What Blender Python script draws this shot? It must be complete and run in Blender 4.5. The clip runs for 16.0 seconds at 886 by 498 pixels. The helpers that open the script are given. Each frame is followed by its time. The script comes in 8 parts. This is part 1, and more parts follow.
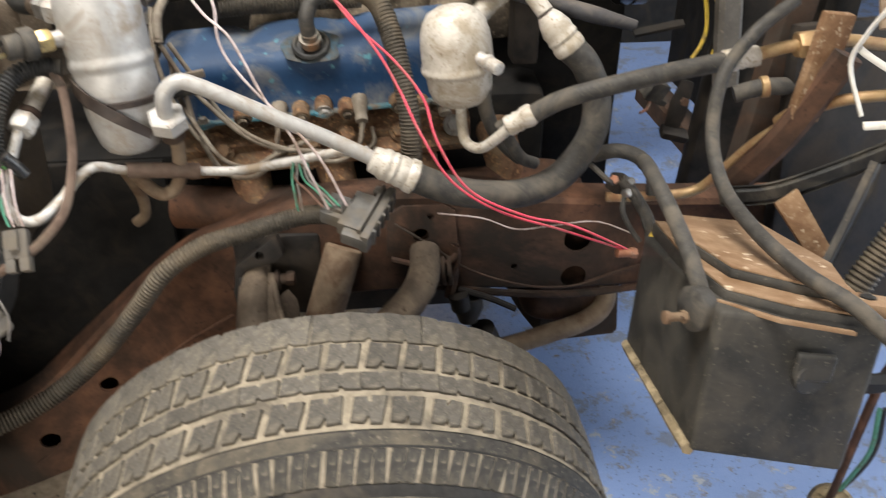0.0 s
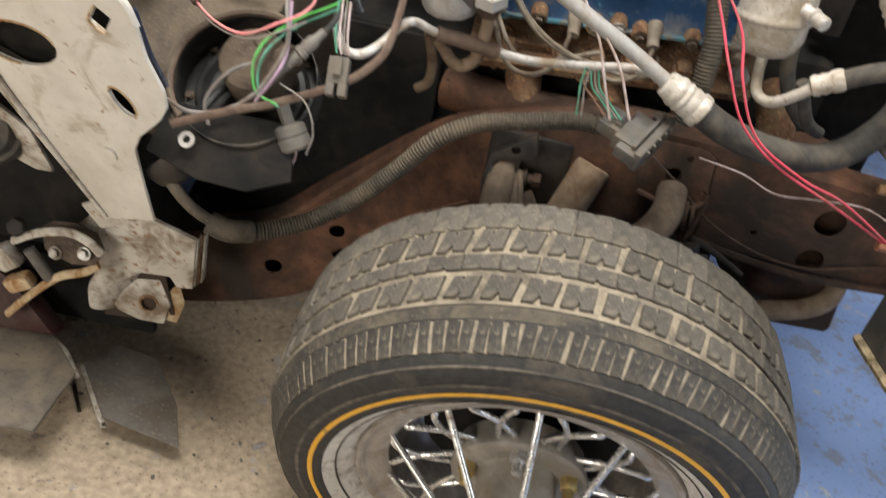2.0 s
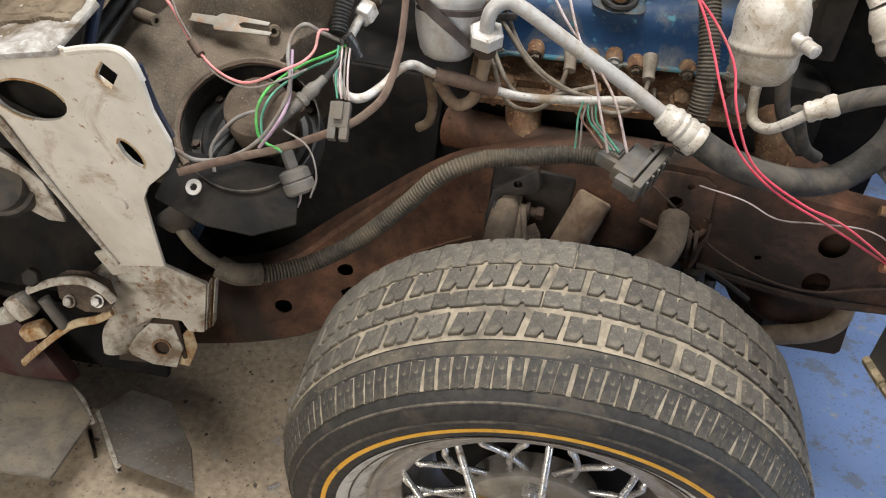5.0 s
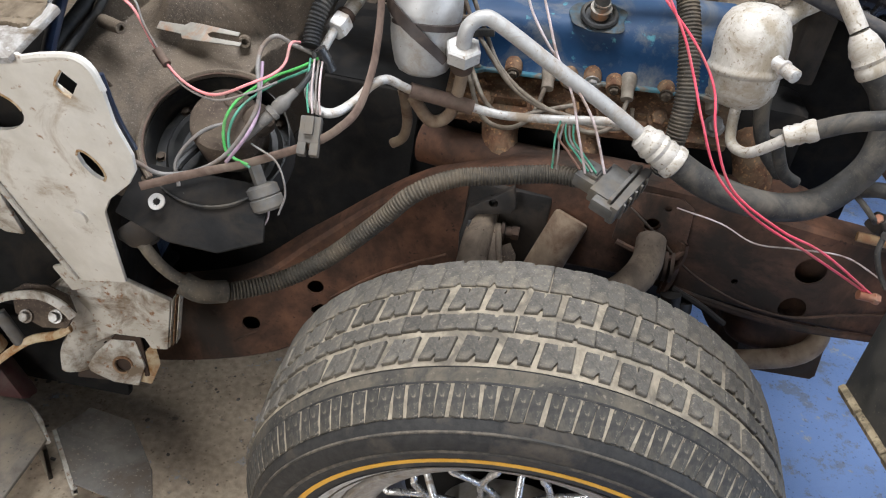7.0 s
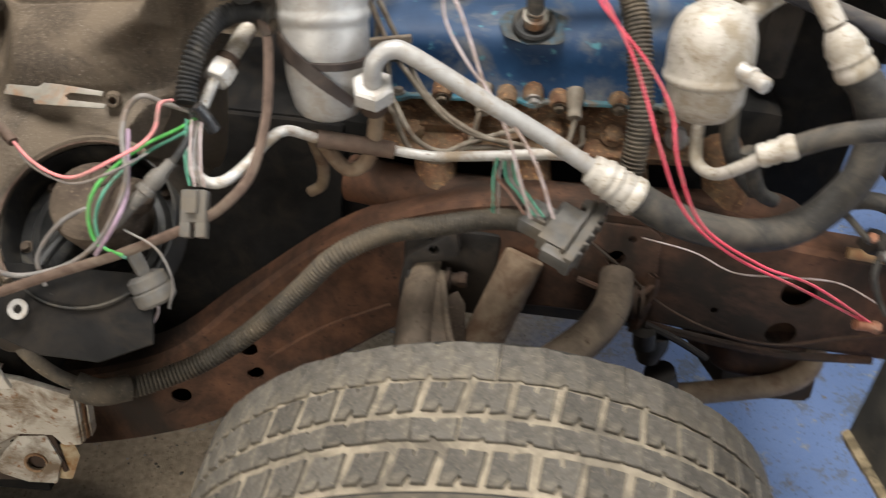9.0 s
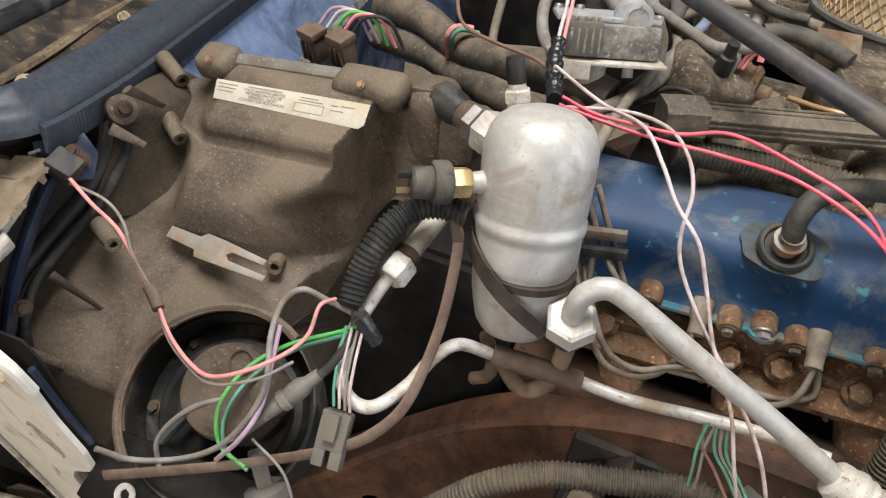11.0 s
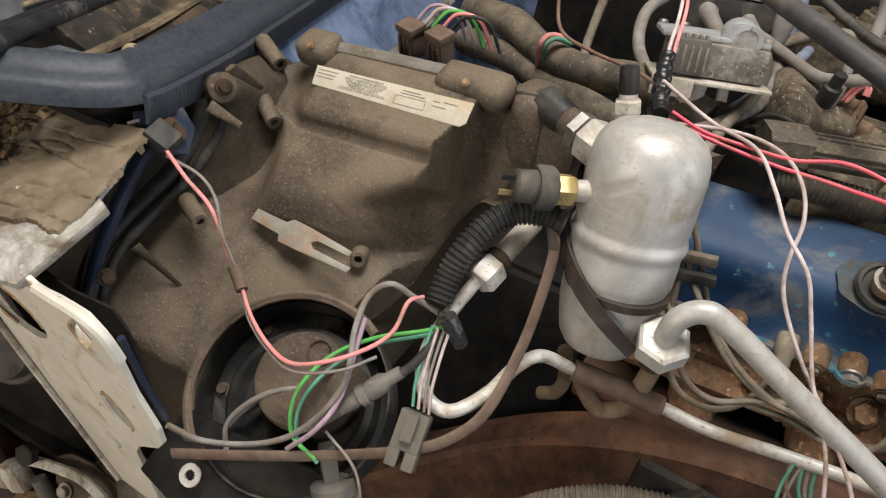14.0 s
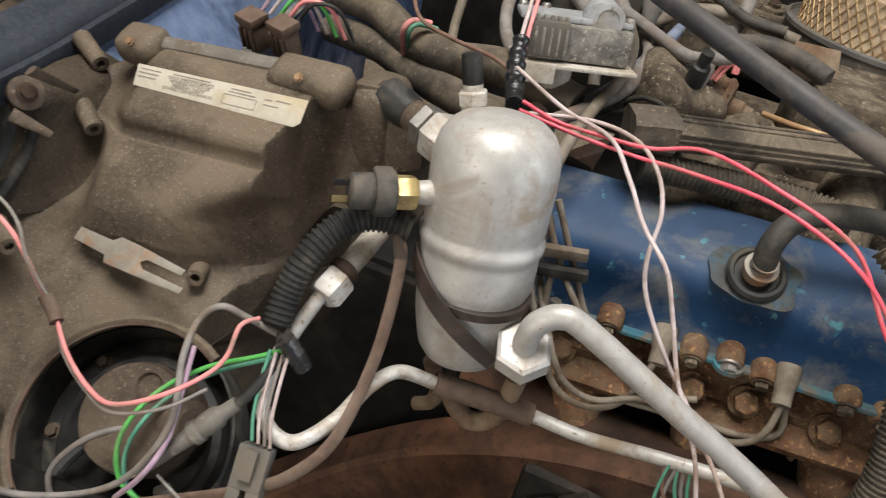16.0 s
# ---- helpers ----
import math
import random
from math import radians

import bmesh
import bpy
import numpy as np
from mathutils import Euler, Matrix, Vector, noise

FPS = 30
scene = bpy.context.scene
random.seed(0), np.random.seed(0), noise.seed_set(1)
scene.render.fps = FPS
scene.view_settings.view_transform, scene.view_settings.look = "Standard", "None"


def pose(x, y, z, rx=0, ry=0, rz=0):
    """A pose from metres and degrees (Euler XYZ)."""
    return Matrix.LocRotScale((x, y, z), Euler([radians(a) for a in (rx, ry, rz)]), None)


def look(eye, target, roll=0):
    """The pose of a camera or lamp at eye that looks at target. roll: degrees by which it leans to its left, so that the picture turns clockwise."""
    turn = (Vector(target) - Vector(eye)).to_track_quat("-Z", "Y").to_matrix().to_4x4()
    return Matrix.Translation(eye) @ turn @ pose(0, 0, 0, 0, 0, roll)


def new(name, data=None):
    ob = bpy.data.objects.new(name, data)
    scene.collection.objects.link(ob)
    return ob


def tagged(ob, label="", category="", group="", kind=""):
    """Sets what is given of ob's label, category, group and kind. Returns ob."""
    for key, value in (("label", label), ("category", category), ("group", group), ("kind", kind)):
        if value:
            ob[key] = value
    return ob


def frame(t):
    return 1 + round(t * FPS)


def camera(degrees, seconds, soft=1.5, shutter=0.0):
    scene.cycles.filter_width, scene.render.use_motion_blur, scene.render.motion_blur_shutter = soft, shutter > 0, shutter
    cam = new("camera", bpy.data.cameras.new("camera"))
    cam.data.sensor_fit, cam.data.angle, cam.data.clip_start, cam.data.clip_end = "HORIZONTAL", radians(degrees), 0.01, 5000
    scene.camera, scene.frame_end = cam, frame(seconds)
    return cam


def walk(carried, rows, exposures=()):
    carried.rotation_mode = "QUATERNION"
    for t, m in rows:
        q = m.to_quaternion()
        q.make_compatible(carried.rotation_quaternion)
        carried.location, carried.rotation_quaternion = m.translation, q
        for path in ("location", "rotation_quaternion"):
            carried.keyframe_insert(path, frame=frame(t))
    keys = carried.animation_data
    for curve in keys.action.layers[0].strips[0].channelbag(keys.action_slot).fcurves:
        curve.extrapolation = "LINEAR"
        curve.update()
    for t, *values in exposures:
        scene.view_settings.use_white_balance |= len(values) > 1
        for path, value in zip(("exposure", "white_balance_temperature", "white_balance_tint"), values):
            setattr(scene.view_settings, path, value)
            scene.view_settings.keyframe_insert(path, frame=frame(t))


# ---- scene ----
cam = camera(59.2, 16.0, 1.1, 0.4)
# everything below is laid out in body units of 0.87 m
S = 0.87
METRES, EYE, TILT, LEAN, TURN = 1.75 * S, 1.33 * S, -32.0, 0.0, -6.0
ROWS = [
    (0.0, 0.0, 0.0, 0.0, 0.0, 0.0, -0.0),
    (0.5, 0.0479, 0.0205, -0.0194, -0.33, -2.45, -2.08),
    (1.0, 0.009, 0.0094, -0.0437, 2.35, -5.7, -6.65),
    (1.5, -0.0577, -0.0114, -0.0723, 6.86, -6.64, -12.61),
    (2.0, -0.0894, -0.0298, -0.0608, 10.7, -4.58, -16.23),
    (2.5, -0.1103, -0.0438, -0.0375, 12.29, -1.3, -16.98),
    (3.0, -0.0987, -0.0422, -0.0253, 12.77, -0.4, -15.31),
    (3.5, -0.0878, -0.0408, -0.0215, 12.69, -0.13, -13.62),
    (4.0, -0.082, -0.0394, -0.0269, 12.58, -0.82, -13.14),
    (4.5, -0.0808, -0.0387, -0.0518, 12.43, -2.59, -13.76),
    (7.0, -0.0841, -0.0184, -0.0463, 9.84, -1.25, -15.17),
    (7.5, -0.0352, -0.0101, 0.0021, 8.32, 0.71, -12.25),
    (8.0, 0.0457, 0.0026, 0.0223, 8.07, 0.53, -8.86),
    (8.5, 0.0362, 0.0388, 0.0212, 8.22, -1.69, -7.59),
    (9.0, -0.0776, 0.0845, 0.0281, 8.24, -2.83, -9.87),
    (9.3, -0.1186, 0.1129, 0.0409, 9.26, -2.79, -12.52),
    (9.5, -0.1269, 0.1342, 0.0656, 11.52, -3.41, -14.05),
    (9.8, -0.1357, 0.1616, 0.1037, 14.46, -3.33, -16.1),
    (10.0, -0.1411, 0.1826, 0.1377, 16.72, -4.68, -17.41),
    (12.5, -0.1763, 0.1721, 0.1525, 22.0, -3.29, -22.7),
    (13.0, -0.1825, 0.1688, 0.1475, 22.74, -3.52, -23.98),
    (13.5, -0.1884, 0.167, 0.1338, 23.58, -4.25, -25.35),
    (14.0, -0.1846, 0.1739, 0.13, 23.53, -5.02, -25.9),
    (14.5, -0.1728, 0.1856, 0.1343, 22.84, -5.53, -25.51),
    (15.0, -0.1696, 0.1895, 0.134, 21.72, -5.58, -24.68),
    (15.5, -0.1702, 0.2008, 0.1482, 19.56, -4.75, -23.66),
    (16.0, -0.1627, 0.2225, 0.1581, 17.78, -3.73, -23.09),
]
EXPOSURES = [(0.0, 0.12, 6450, 10), (1.0, -0.08, 7000, 10), (1.6, -0.04, 6850, 10), (2.5, 0.03, 6050, 10), (3.5, 0.0, 6000, 10), (4.5, 0.0, 6200, 10), (7.0, 0.05, 5700, 10),
             (7.5, 0.08, 5600, 10), (8.0, 0.0, 6100, 10), (8.5, -0.05, 6400, 10), (9.0, 0.0, 6350, 10), (9.5, 0.0, 6350, 10), (10.0, 0.0, 6250, 10), (12.5, -0.34, 6300, 10), (14.0, -0.37, 6500, 10), (14.5, -0.36, 6550, 10), (16.0, -0.34, 6400, 10)]
walk(cam, [(t, pose(0, 0, EYE, TILT, LEAN, TURN) @ pose(METRES * x, METRES * y, METRES * z, 90 + pitch, roll, yaw)) for t, x, y, z, yaw, pitch, roll in ROWS], EXPOSURES)

# ---- world, sun, large lights ----
world = bpy.data.worlds.new("world")
scene.world = world
world.use_nodes = True
wn = world.node_tree.nodes
sky = wn.new("ShaderNodeTexSky")
sky.sky_type, sky.sun_disc = "NISHITA", False
sky.sun_elevation, sky.sun_rotation = radians(38), radians(70)
world.node_tree.links.new(sky.outputs[0], wn["Background"].inputs[0])
wn["Background"].inputs[1].default_value = 0.08

sun = new("sun", bpy.data.lights.new("sun", "SUN"))
sun.data.energy, sun.data.angle, sun.data.color = 1.2, radians(12), (1.0, 0.95, 0.88)
sun.matrix_world = look((4, -2.5, 4.5), (0, 1, 0.6))

# daylight from ahead, as through an unseen open front doorway
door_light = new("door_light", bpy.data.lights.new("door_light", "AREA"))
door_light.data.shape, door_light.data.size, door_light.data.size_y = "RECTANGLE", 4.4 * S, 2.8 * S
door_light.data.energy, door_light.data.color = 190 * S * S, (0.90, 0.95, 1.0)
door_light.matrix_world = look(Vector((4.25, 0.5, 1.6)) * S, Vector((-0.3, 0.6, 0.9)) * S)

# warm fill lamp added behind the viewer, set in a made-up side opening
side_fill = new("side_fill", bpy.data.lights.new("side_fill", "AREA"))
side_fill.data.shape, side_fill.data.size, side_fill.data.size_y = "RECTANGLE", 2.2 * S, 1.3 * S
side_fill.data.energy, side_fill.data.color = 120 * S * S, (1.0, 0.93, 0.83)
side_fill.matrix_world = look(Vector((-1.9, -2.98, 1.70)) * S, Vector((-0.7, 0.9, 0.5)) * S)

# overhead lamp added to light the tops, set in a made-up ceiling hole
overhead_fill = new("overhead_fill", bpy.data.lights.new("overhead_fill", "AREA"))
overhead_fill.data.shape, overhead_fill.data.size, overhead_fill.data.size_y = "RECTANGLE", 1.35 * S, 1.35 * S
overhead_fill.data.energy, overhead_fill.data.color = 172 * S * S, (1.0, 0.96, 0.90)
overhead_fill.matrix_world = look(Vector((-0.5, 0.7, 3.58)) * S, Vector((-0.48, 0.75, 0.0)) * S)

# ---- materials ----


def mat(name, c1, c2, rough=0.6, metal=0.0, scale=30.0, dirt=None, dirt_amt=0.45, dirt_scale=9.0, bump=0.15, spread=(0.35, 0.65), vary=0.0, up=0.0, speck=None, speck_scale=420, speck_amt=0.5):
    """Two-colour grain, a second larger layer of dirt or wear, fine relief; up: dirt colour on upward faces, dust and
    in places painted top light.
    """
    m = bpy.data.materials.new(name)
    m.use_nodes = True
    t = m.node_tree
    n, l = t.nodes, t.links
    b = n["Principled BSDF"]
    tc = n.new("ShaderNodeTexCoord")
    a = n.new("ShaderNodeTexNoise")
    a.inputs["Scale"].default_value, a.inputs["Detail"].default_value, a.inputs["Roughness"].default_value = scale / S, 6, 0.62
    l.new(tc.outputs["Object"], a.inputs["Vector"])
    r = n.new("ShaderNodeValToRGB")
    r.color_ramp.elements[0].position, r.color_ramp.elements[1].position = spread
    r.color_ramp.elements[0].color, r.color_ramp.elements[1].color = (*c1, 1), (*c2, 1)
    l.new(a.outputs["Fac"], r.inputs["Fac"])
    out = r.outputs["Color"]
    rough_out = None
    if dirt:
        d = n.new("ShaderNodeTexNoise")
        d.inputs["Scale"].default_value, d.inputs["Detail"].default_value, d.inputs["Roughness"].default_value = dirt_scale / S, 9, 0.68
        d.inputs["Distortion"].default_value = 0.6
        l.new(tc.outputs["Object"], d.inputs["Vector"])
        k = n.new("ShaderNodeValToRGB")
        k.color_ramp.elements[0].position, k.color_ramp.elements[1].position = 0.62 - dirt_amt * 0.4, 0.72 - dirt_amt * 0.2
        l.new(d.outputs["Fac"], k.inputs["Fac"])
        fac = k.outputs["Color"]
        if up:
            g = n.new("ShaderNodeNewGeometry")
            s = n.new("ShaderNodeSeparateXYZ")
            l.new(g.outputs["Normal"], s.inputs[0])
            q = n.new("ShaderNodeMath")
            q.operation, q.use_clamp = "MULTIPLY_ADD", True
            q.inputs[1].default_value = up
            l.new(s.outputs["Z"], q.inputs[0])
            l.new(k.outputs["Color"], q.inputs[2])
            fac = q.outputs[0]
        x = n.new("ShaderNodeMix")
        x.data_type = "RGBA"
        x.inputs["B"].default_value = (*dirt, 1)
        l.new(fac, x.inputs["Factor"])
        l.new(out, x.inputs["A"])
        out = x.outputs["Result"]
        w = n.new("ShaderNodeMath")
        w.operation, w.use_clamp = "MULTIPLY_ADD", True
        w.inputs[1].default_value, w.inputs[2].default_value = 0.3, rough
        l.new(fac, w.inputs[0])
        rough_out = w.outputs[0]
        if metal:
            w2 = n.new("ShaderNodeMath")
            w2.operation, w2.use_clamp = "MULTIPLY_ADD", True
            w2.inputs[1].default_value, w2.inputs[2].default_value = -0.8 * metal, metal
            l.new(fac, w2.inputs[0])
            l.new(w2.outputs[0], b.inputs["Metallic"])
    if speck:
        v = n.new("ShaderNodeTexNoise")
        v.inputs["Scale"].default_value, v.inputs["Detail"].default_value, v.inputs["Roughness"].default_value = speck_scale / S, 3, 0.6
        l.new(tc.outputs["Object"], v.inputs["Vector"])
        vr = n.new("ShaderNodeValToRGB")
        vr.color_ramp.elements[0].position, vr.color_ramp.elements[1].position = 0.72 - speck_amt * 0.25, 0.80 - speck_amt * 0.2
        l.new(v.outputs["Fac"], vr.inputs["Fac"])
        vx = n.new("ShaderNodeMix")
        vx.data_type = "RGBA"
        vx.inputs["B"].default_value = (*speck, 1)
        l.new(vr.outputs["Color"], vx.inputs["Factor"])
        l.new(out, vx.inputs["A"])
        out = vx.outputs["Result"]
    if vary:
        o = n.new("ShaderNodeObjectInfo")
        h = n.new("ShaderNodeHueSaturation")
        mm = n.new("ShaderNodeMath")
        mm.operation = "MULTIPLY_ADD"
        mm.inputs[1].default_value, mm.inputs[2].default_value = vary, 1 - vary / 2
        l.new(o.outputs["Random"], mm.inputs[0])
        l.new(mm.outputs[0], h.inputs["Value"])
        l.new(out, h.inputs["Color"])
        out = h.outputs["Color"]
    l.new(out, b.inputs["Base Color"])
    b.inputs["Metallic"].default_value = metal
    b.inputs["Roughness"].default_value = rough
    b.inputs["Specular IOR Level"].default_value = 0.5 if rough < 0.42 or metal else 0.22
    if rough_out:
        l.new(rough_out, b.inputs["Roughness"])
    if bump:
        p = n.new("ShaderNodeBump")
        p.inputs["Strength"].default_value, p.inputs["Distance"].default_value = bump, 0.002
        l.new(a.outputs["Fac"], p.inputs["Height"])
        l.new(p.outputs["Normal"], b.inputs["Normal"])
    return m


M = {}
M["rubber"] = mat("tyre_rubber", (0.021, 0.020, 0.019), (0.036, 0.034, 0.031), 0.6, 0, 90, (0.075, 0.063, 0.049), 0.25, 14, 0.4, vary=0.25)
M["tread"] = mat("tread_rubber", (0.064, 0.058, 0.050), (0.112, 0.101, 0.085), 0.8, 0, 120, (0.20, 0.17, 0.125), 0.40, 10, 0.6, vary=0.35, speck=(0.19, 0.163, 0.122), speck_scale=330, speck_amt=0.55)
M["tread_edge"] = mat("dusty_shoulder_rubber", (0.034, 0.032, 0.029), (0.062, 0.057, 0.049), 0.72, 0, 110, (0.125, 0.107, 0.080), 0.36, 11, 0.5, vary=0.3, speck=(0.17, 0.145, 0.108), speck_scale=160)
M["groove"] = mat("dusty_groove", (0.22, 0.185, 0.137), (0.34, 0.29, 0.213), 0.9, 0, 60, (0.12, 0.104, 0.082), 0.42, 18, 0.4)
M["hub"] = mat("dusty_hub_steel", (0.26, 0.24, 0.21), (0.38, 0.355, 0.32), 0.5, 0.55, 30, (0.20, 0.165, 0.12), 0.5, 9, 0.15)
M["tan_dust"] = mat("dust_caked_casting", (0.085, 0.066, 0.046), (0.185, 0.148, 0.105), 0.85, 0, 60, (0.040, 0.031, 0.023), 0.50, 20, 0.7, speck=(0.26, 0.21, 0.15), speck_scale=140)
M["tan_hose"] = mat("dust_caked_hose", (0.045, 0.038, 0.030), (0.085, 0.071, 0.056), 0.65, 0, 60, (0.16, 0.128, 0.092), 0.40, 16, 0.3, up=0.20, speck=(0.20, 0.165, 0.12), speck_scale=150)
M["ringdust"] = mat("dusty_rubber_edge", (0.06, 0.053, 0.043), (0.15, 0.125, 0.095), 0.8, 0, 90, (0.05, 0.047, 0.042), 0.5, 14, 0.2)
M["gold"] = mat("gold_stripe", (0.58, 0.30, 0.030), (0.66, 0.36, 0.05), 0.55, 0, 50, (0.22, 0.15, 0.07), 0.15, 20, 0.05)
M["whitewall"] = mat("dirty_whitewall", (0.46, 0.43, 0.375), (0.56, 0.53, 0.47), 0.55, 0, 40, (0.27, 0.235, 0.19), 0.36, 40, 0.1, speck=(0.20, 0.17, 0.13), speck_scale=160, speck_amt=0.4)
M["chrome"] = mat("dusty_chrome", (0.58, 0.575, 0.56), (0.72, 0.71, 0.69), 0.24, 0.85, 60, (0.20, 0.155, 0.11), 0.30, 40, 0.05)
M["steel"] = mat("dull_steel", (0.30, 0.29, 0.27), (0.44, 0.42, 0.39), 0.42, 0.9, 50, (0.16, 0.12, 0.08), 0.4, 18, 0.12)
M["rim"] = mat("dusty_rim", (0.40, 0.375, 0.345), (0.52, 0.49, 0.45), 0.30, 0.75, 30, (0.22, 0.18, 0.135), 0.45, 12, 0.1)
M["brass"] = mat("brass", (0.55, 0.42, 0.18), (0.66, 0.52, 0.25), 0.35, 0.9, 60, (0.22, 0.16, 0.08), 0.25, 30, 0.05)
M["alu"] = mat("aluminium", (0.36, 0.346, 0.326), (0.445, 0.43, 0.405), 0.46, 0.28, 60, (0.27, 0.225, 0.172), 0.36, 18, 0.10, speck=(0.24, 0.19, 0.14), speck_scale=190, speck_amt=0.28)
M["alu_pipe"] = mat("aluminium_pipe", (0.41, 0.392, 0.362), (0.53, 0.51, 0.48), 0.5, 0.25, 60, (0.28, 0.22, 0.155), 0.36, 22, 0.12, speck=(0.20, 0.15, 0.10), speck_scale=180, speck_amt=0.45)
M["alu_dusty"] = mat("dusty_aluminium", (0.50, 0.46, 0.40), (0.60, 0.56, 0.50), 0.52, 0.25, 40, (0.30, 0.25, 0.18), 0.5, 16, 0.15, speck=(0.22, 0.17, 0.11), speck_scale=180, speck_amt=0.55)
# up greys the cover's top: dust and painted top light
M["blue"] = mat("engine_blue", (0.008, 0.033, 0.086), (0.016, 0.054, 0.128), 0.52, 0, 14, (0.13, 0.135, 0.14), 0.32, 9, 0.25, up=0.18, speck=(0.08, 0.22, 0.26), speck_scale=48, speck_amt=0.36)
M["teal"] = mat("blue_gasket_edge", (0.03, 0.10, 0.14), (0.06, 0.17, 0.20), 0.6, 0, 40, (0.14, 0.11, 0.08), 0.5, 25, 0.2)
# rust; its dark layer also stands in for shade along the rail
M["rust"] = mat("rusty_frame", (0.056, 0.028, 0.017), (0.145, 0.070, 0.040), 0.7, 0, 18, (0.030, 0.023, 0.018), 0.54, 4, 0.5, speck=(0.035, 0.02, 0.014), speck_scale=110, speck_amt=0.42)
M["rust_dark"] = mat("dark_rust", (0.035, 0.020, 0.013), (0.075, 0.042, 0.026), 0.8, 0, 26, (0.05, 0.04, 0.032), 0.5, 8, 0.4)
M["rust_orange"] = mat("orange_rust", (0.17, 0.095, 0.048), (0.31, 0.20, 0.115), 0.8, 0, 26, (0.12, 0.06, 0.03), 0.45, 9, 0.5, speck=(0.40, 0.31, 0.21), speck_scale=120, speck_amt=0.5)
M["lid_rust"] = mat("tan_rusted_sheet", (0.19, 0.11, 0.058), (0.30, 0.20, 0.122), 0.72, 0, 30, (0.19, 0.115, 0.065), 0.48, 9, 0.35, speck=(0.62, 0.50, 0.36), speck_scale=40, speck_amt=0.4)
M["manifold"] = mat("rusty_manifold", (0.070, 0.036, 0.021), (0.165, 0.085, 0.046), 0.9, 0, 60, (0.17, 0.12, 0.075), 0.5, 22, 0.9, speck=(0.32, 0.18, 0.085), speck_scale=140, speck_amt=0.6)
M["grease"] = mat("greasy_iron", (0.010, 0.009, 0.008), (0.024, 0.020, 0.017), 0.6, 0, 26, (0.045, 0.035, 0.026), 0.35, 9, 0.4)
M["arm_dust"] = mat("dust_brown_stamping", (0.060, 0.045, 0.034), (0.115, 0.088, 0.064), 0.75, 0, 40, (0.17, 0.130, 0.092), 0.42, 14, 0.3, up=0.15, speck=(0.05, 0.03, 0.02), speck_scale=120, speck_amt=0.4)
M["shock"] = mat("brown_shock", (0.15, 0.108, 0.072), (0.23, 0.168, 0.112), 0.7, 0, 40, (0.11, 0.065, 0.04), 0.4, 16, 0.3)
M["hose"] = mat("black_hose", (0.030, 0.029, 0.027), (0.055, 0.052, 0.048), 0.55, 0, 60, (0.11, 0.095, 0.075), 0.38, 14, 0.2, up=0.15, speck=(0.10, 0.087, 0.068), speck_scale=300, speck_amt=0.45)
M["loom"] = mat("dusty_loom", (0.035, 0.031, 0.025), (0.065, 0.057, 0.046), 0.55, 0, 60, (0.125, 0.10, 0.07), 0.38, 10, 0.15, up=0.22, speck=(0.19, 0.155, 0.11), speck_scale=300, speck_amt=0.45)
M["black"] = mat("black_plastic", (0.014, 0.014, 0.014), (0.03, 0.029, 0.027), 0.5, 0, 40, (0.085, 0.075, 0.06), 0.3, 14, 0.15)
M["grey"] = mat("grey_plastic", (0.080, 0.076, 0.070), (0.130, 0.122, 0.112), 0.55, 0, 40, (0.13, 0.11, 0.085), 0.4, 18, 0.15)
# lighter upward faces: settled dust plus top light put into the colour
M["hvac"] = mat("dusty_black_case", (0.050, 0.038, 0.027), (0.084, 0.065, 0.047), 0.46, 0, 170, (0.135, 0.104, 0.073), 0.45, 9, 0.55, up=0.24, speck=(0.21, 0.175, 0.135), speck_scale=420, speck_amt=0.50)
M["motor"] = mat("blower_motor", (0.040, 0.028, 0.020), (0.070, 0.050, 0.036), 0.7, 0, 50, (0.11, 0.085, 0.062), 0.4, 12, 0.3, speck=(0.17, 0.13, 0.095), speck_scale=260, speck_amt=0.5)
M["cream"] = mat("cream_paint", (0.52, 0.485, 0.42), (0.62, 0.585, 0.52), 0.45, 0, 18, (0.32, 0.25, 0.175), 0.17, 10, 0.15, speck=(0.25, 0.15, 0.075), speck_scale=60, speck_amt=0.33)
# stained cream, also standing in for shade on the jamb and flank
M["cream_dirty"] = mat("stained_shaded_cream_paint", (0.42, 0.385, 0.325), (0.53, 0.495, 0.43), 0.65, 0, 16, (0.16, 0.118, 0.078), 0.36, 14, 0.3, speck=(0.20, 0.10, 0.045), speck_scale=70)
M["navy"] = mat("navy_body_paint", (0.008, 0.013, 0.030), (0.014, 0.023, 0.048), 0.30, 0, 30, (0.035, 0.036, 0.042), 0.25, 20, 0.12, up=0.05)
M["faded_navy"] = mat("faded_navy_paint", (0.100, 0.140, 0.235), (0.155, 0.200, 0.305), 0.45, 0, 40, (0.030, 0.045, 0.085), 0.36, 7, 0.15)
M["cowl"] = mat("faded_cowl_seal", (0.024, 0.028, 0.036), (0.042, 0.048, 0.060), 0.46, 0, 160, (0.046, 0.048, 0.053), 0.20, 60, 0.15, speck=(0.07, 0.068, 0.064), speck_scale=500, speck_amt=0.35)
M["gutter"] = mat("dirty_gutter", (0.13, 0.095, 0.055), (0.23, 0.175, 0.11), 0.75, 0, 30, (0.05, 0.04, 0.03), 0.5, 12, 0.3, speck=(0.04, 0.035, 0.03), speck_scale=120)
M["cowl_paint"] = mat("dusty_black_cowl", (0.040, 0.042, 0.047), (0.070, 0.072, 0.076), 0.42, 0, 60, (0.105, 0.102, 0.096), 0.30, 14, 0.2, speck=(0.14, 0.135, 0.13), speck_scale=620, speck_amt=0.42)
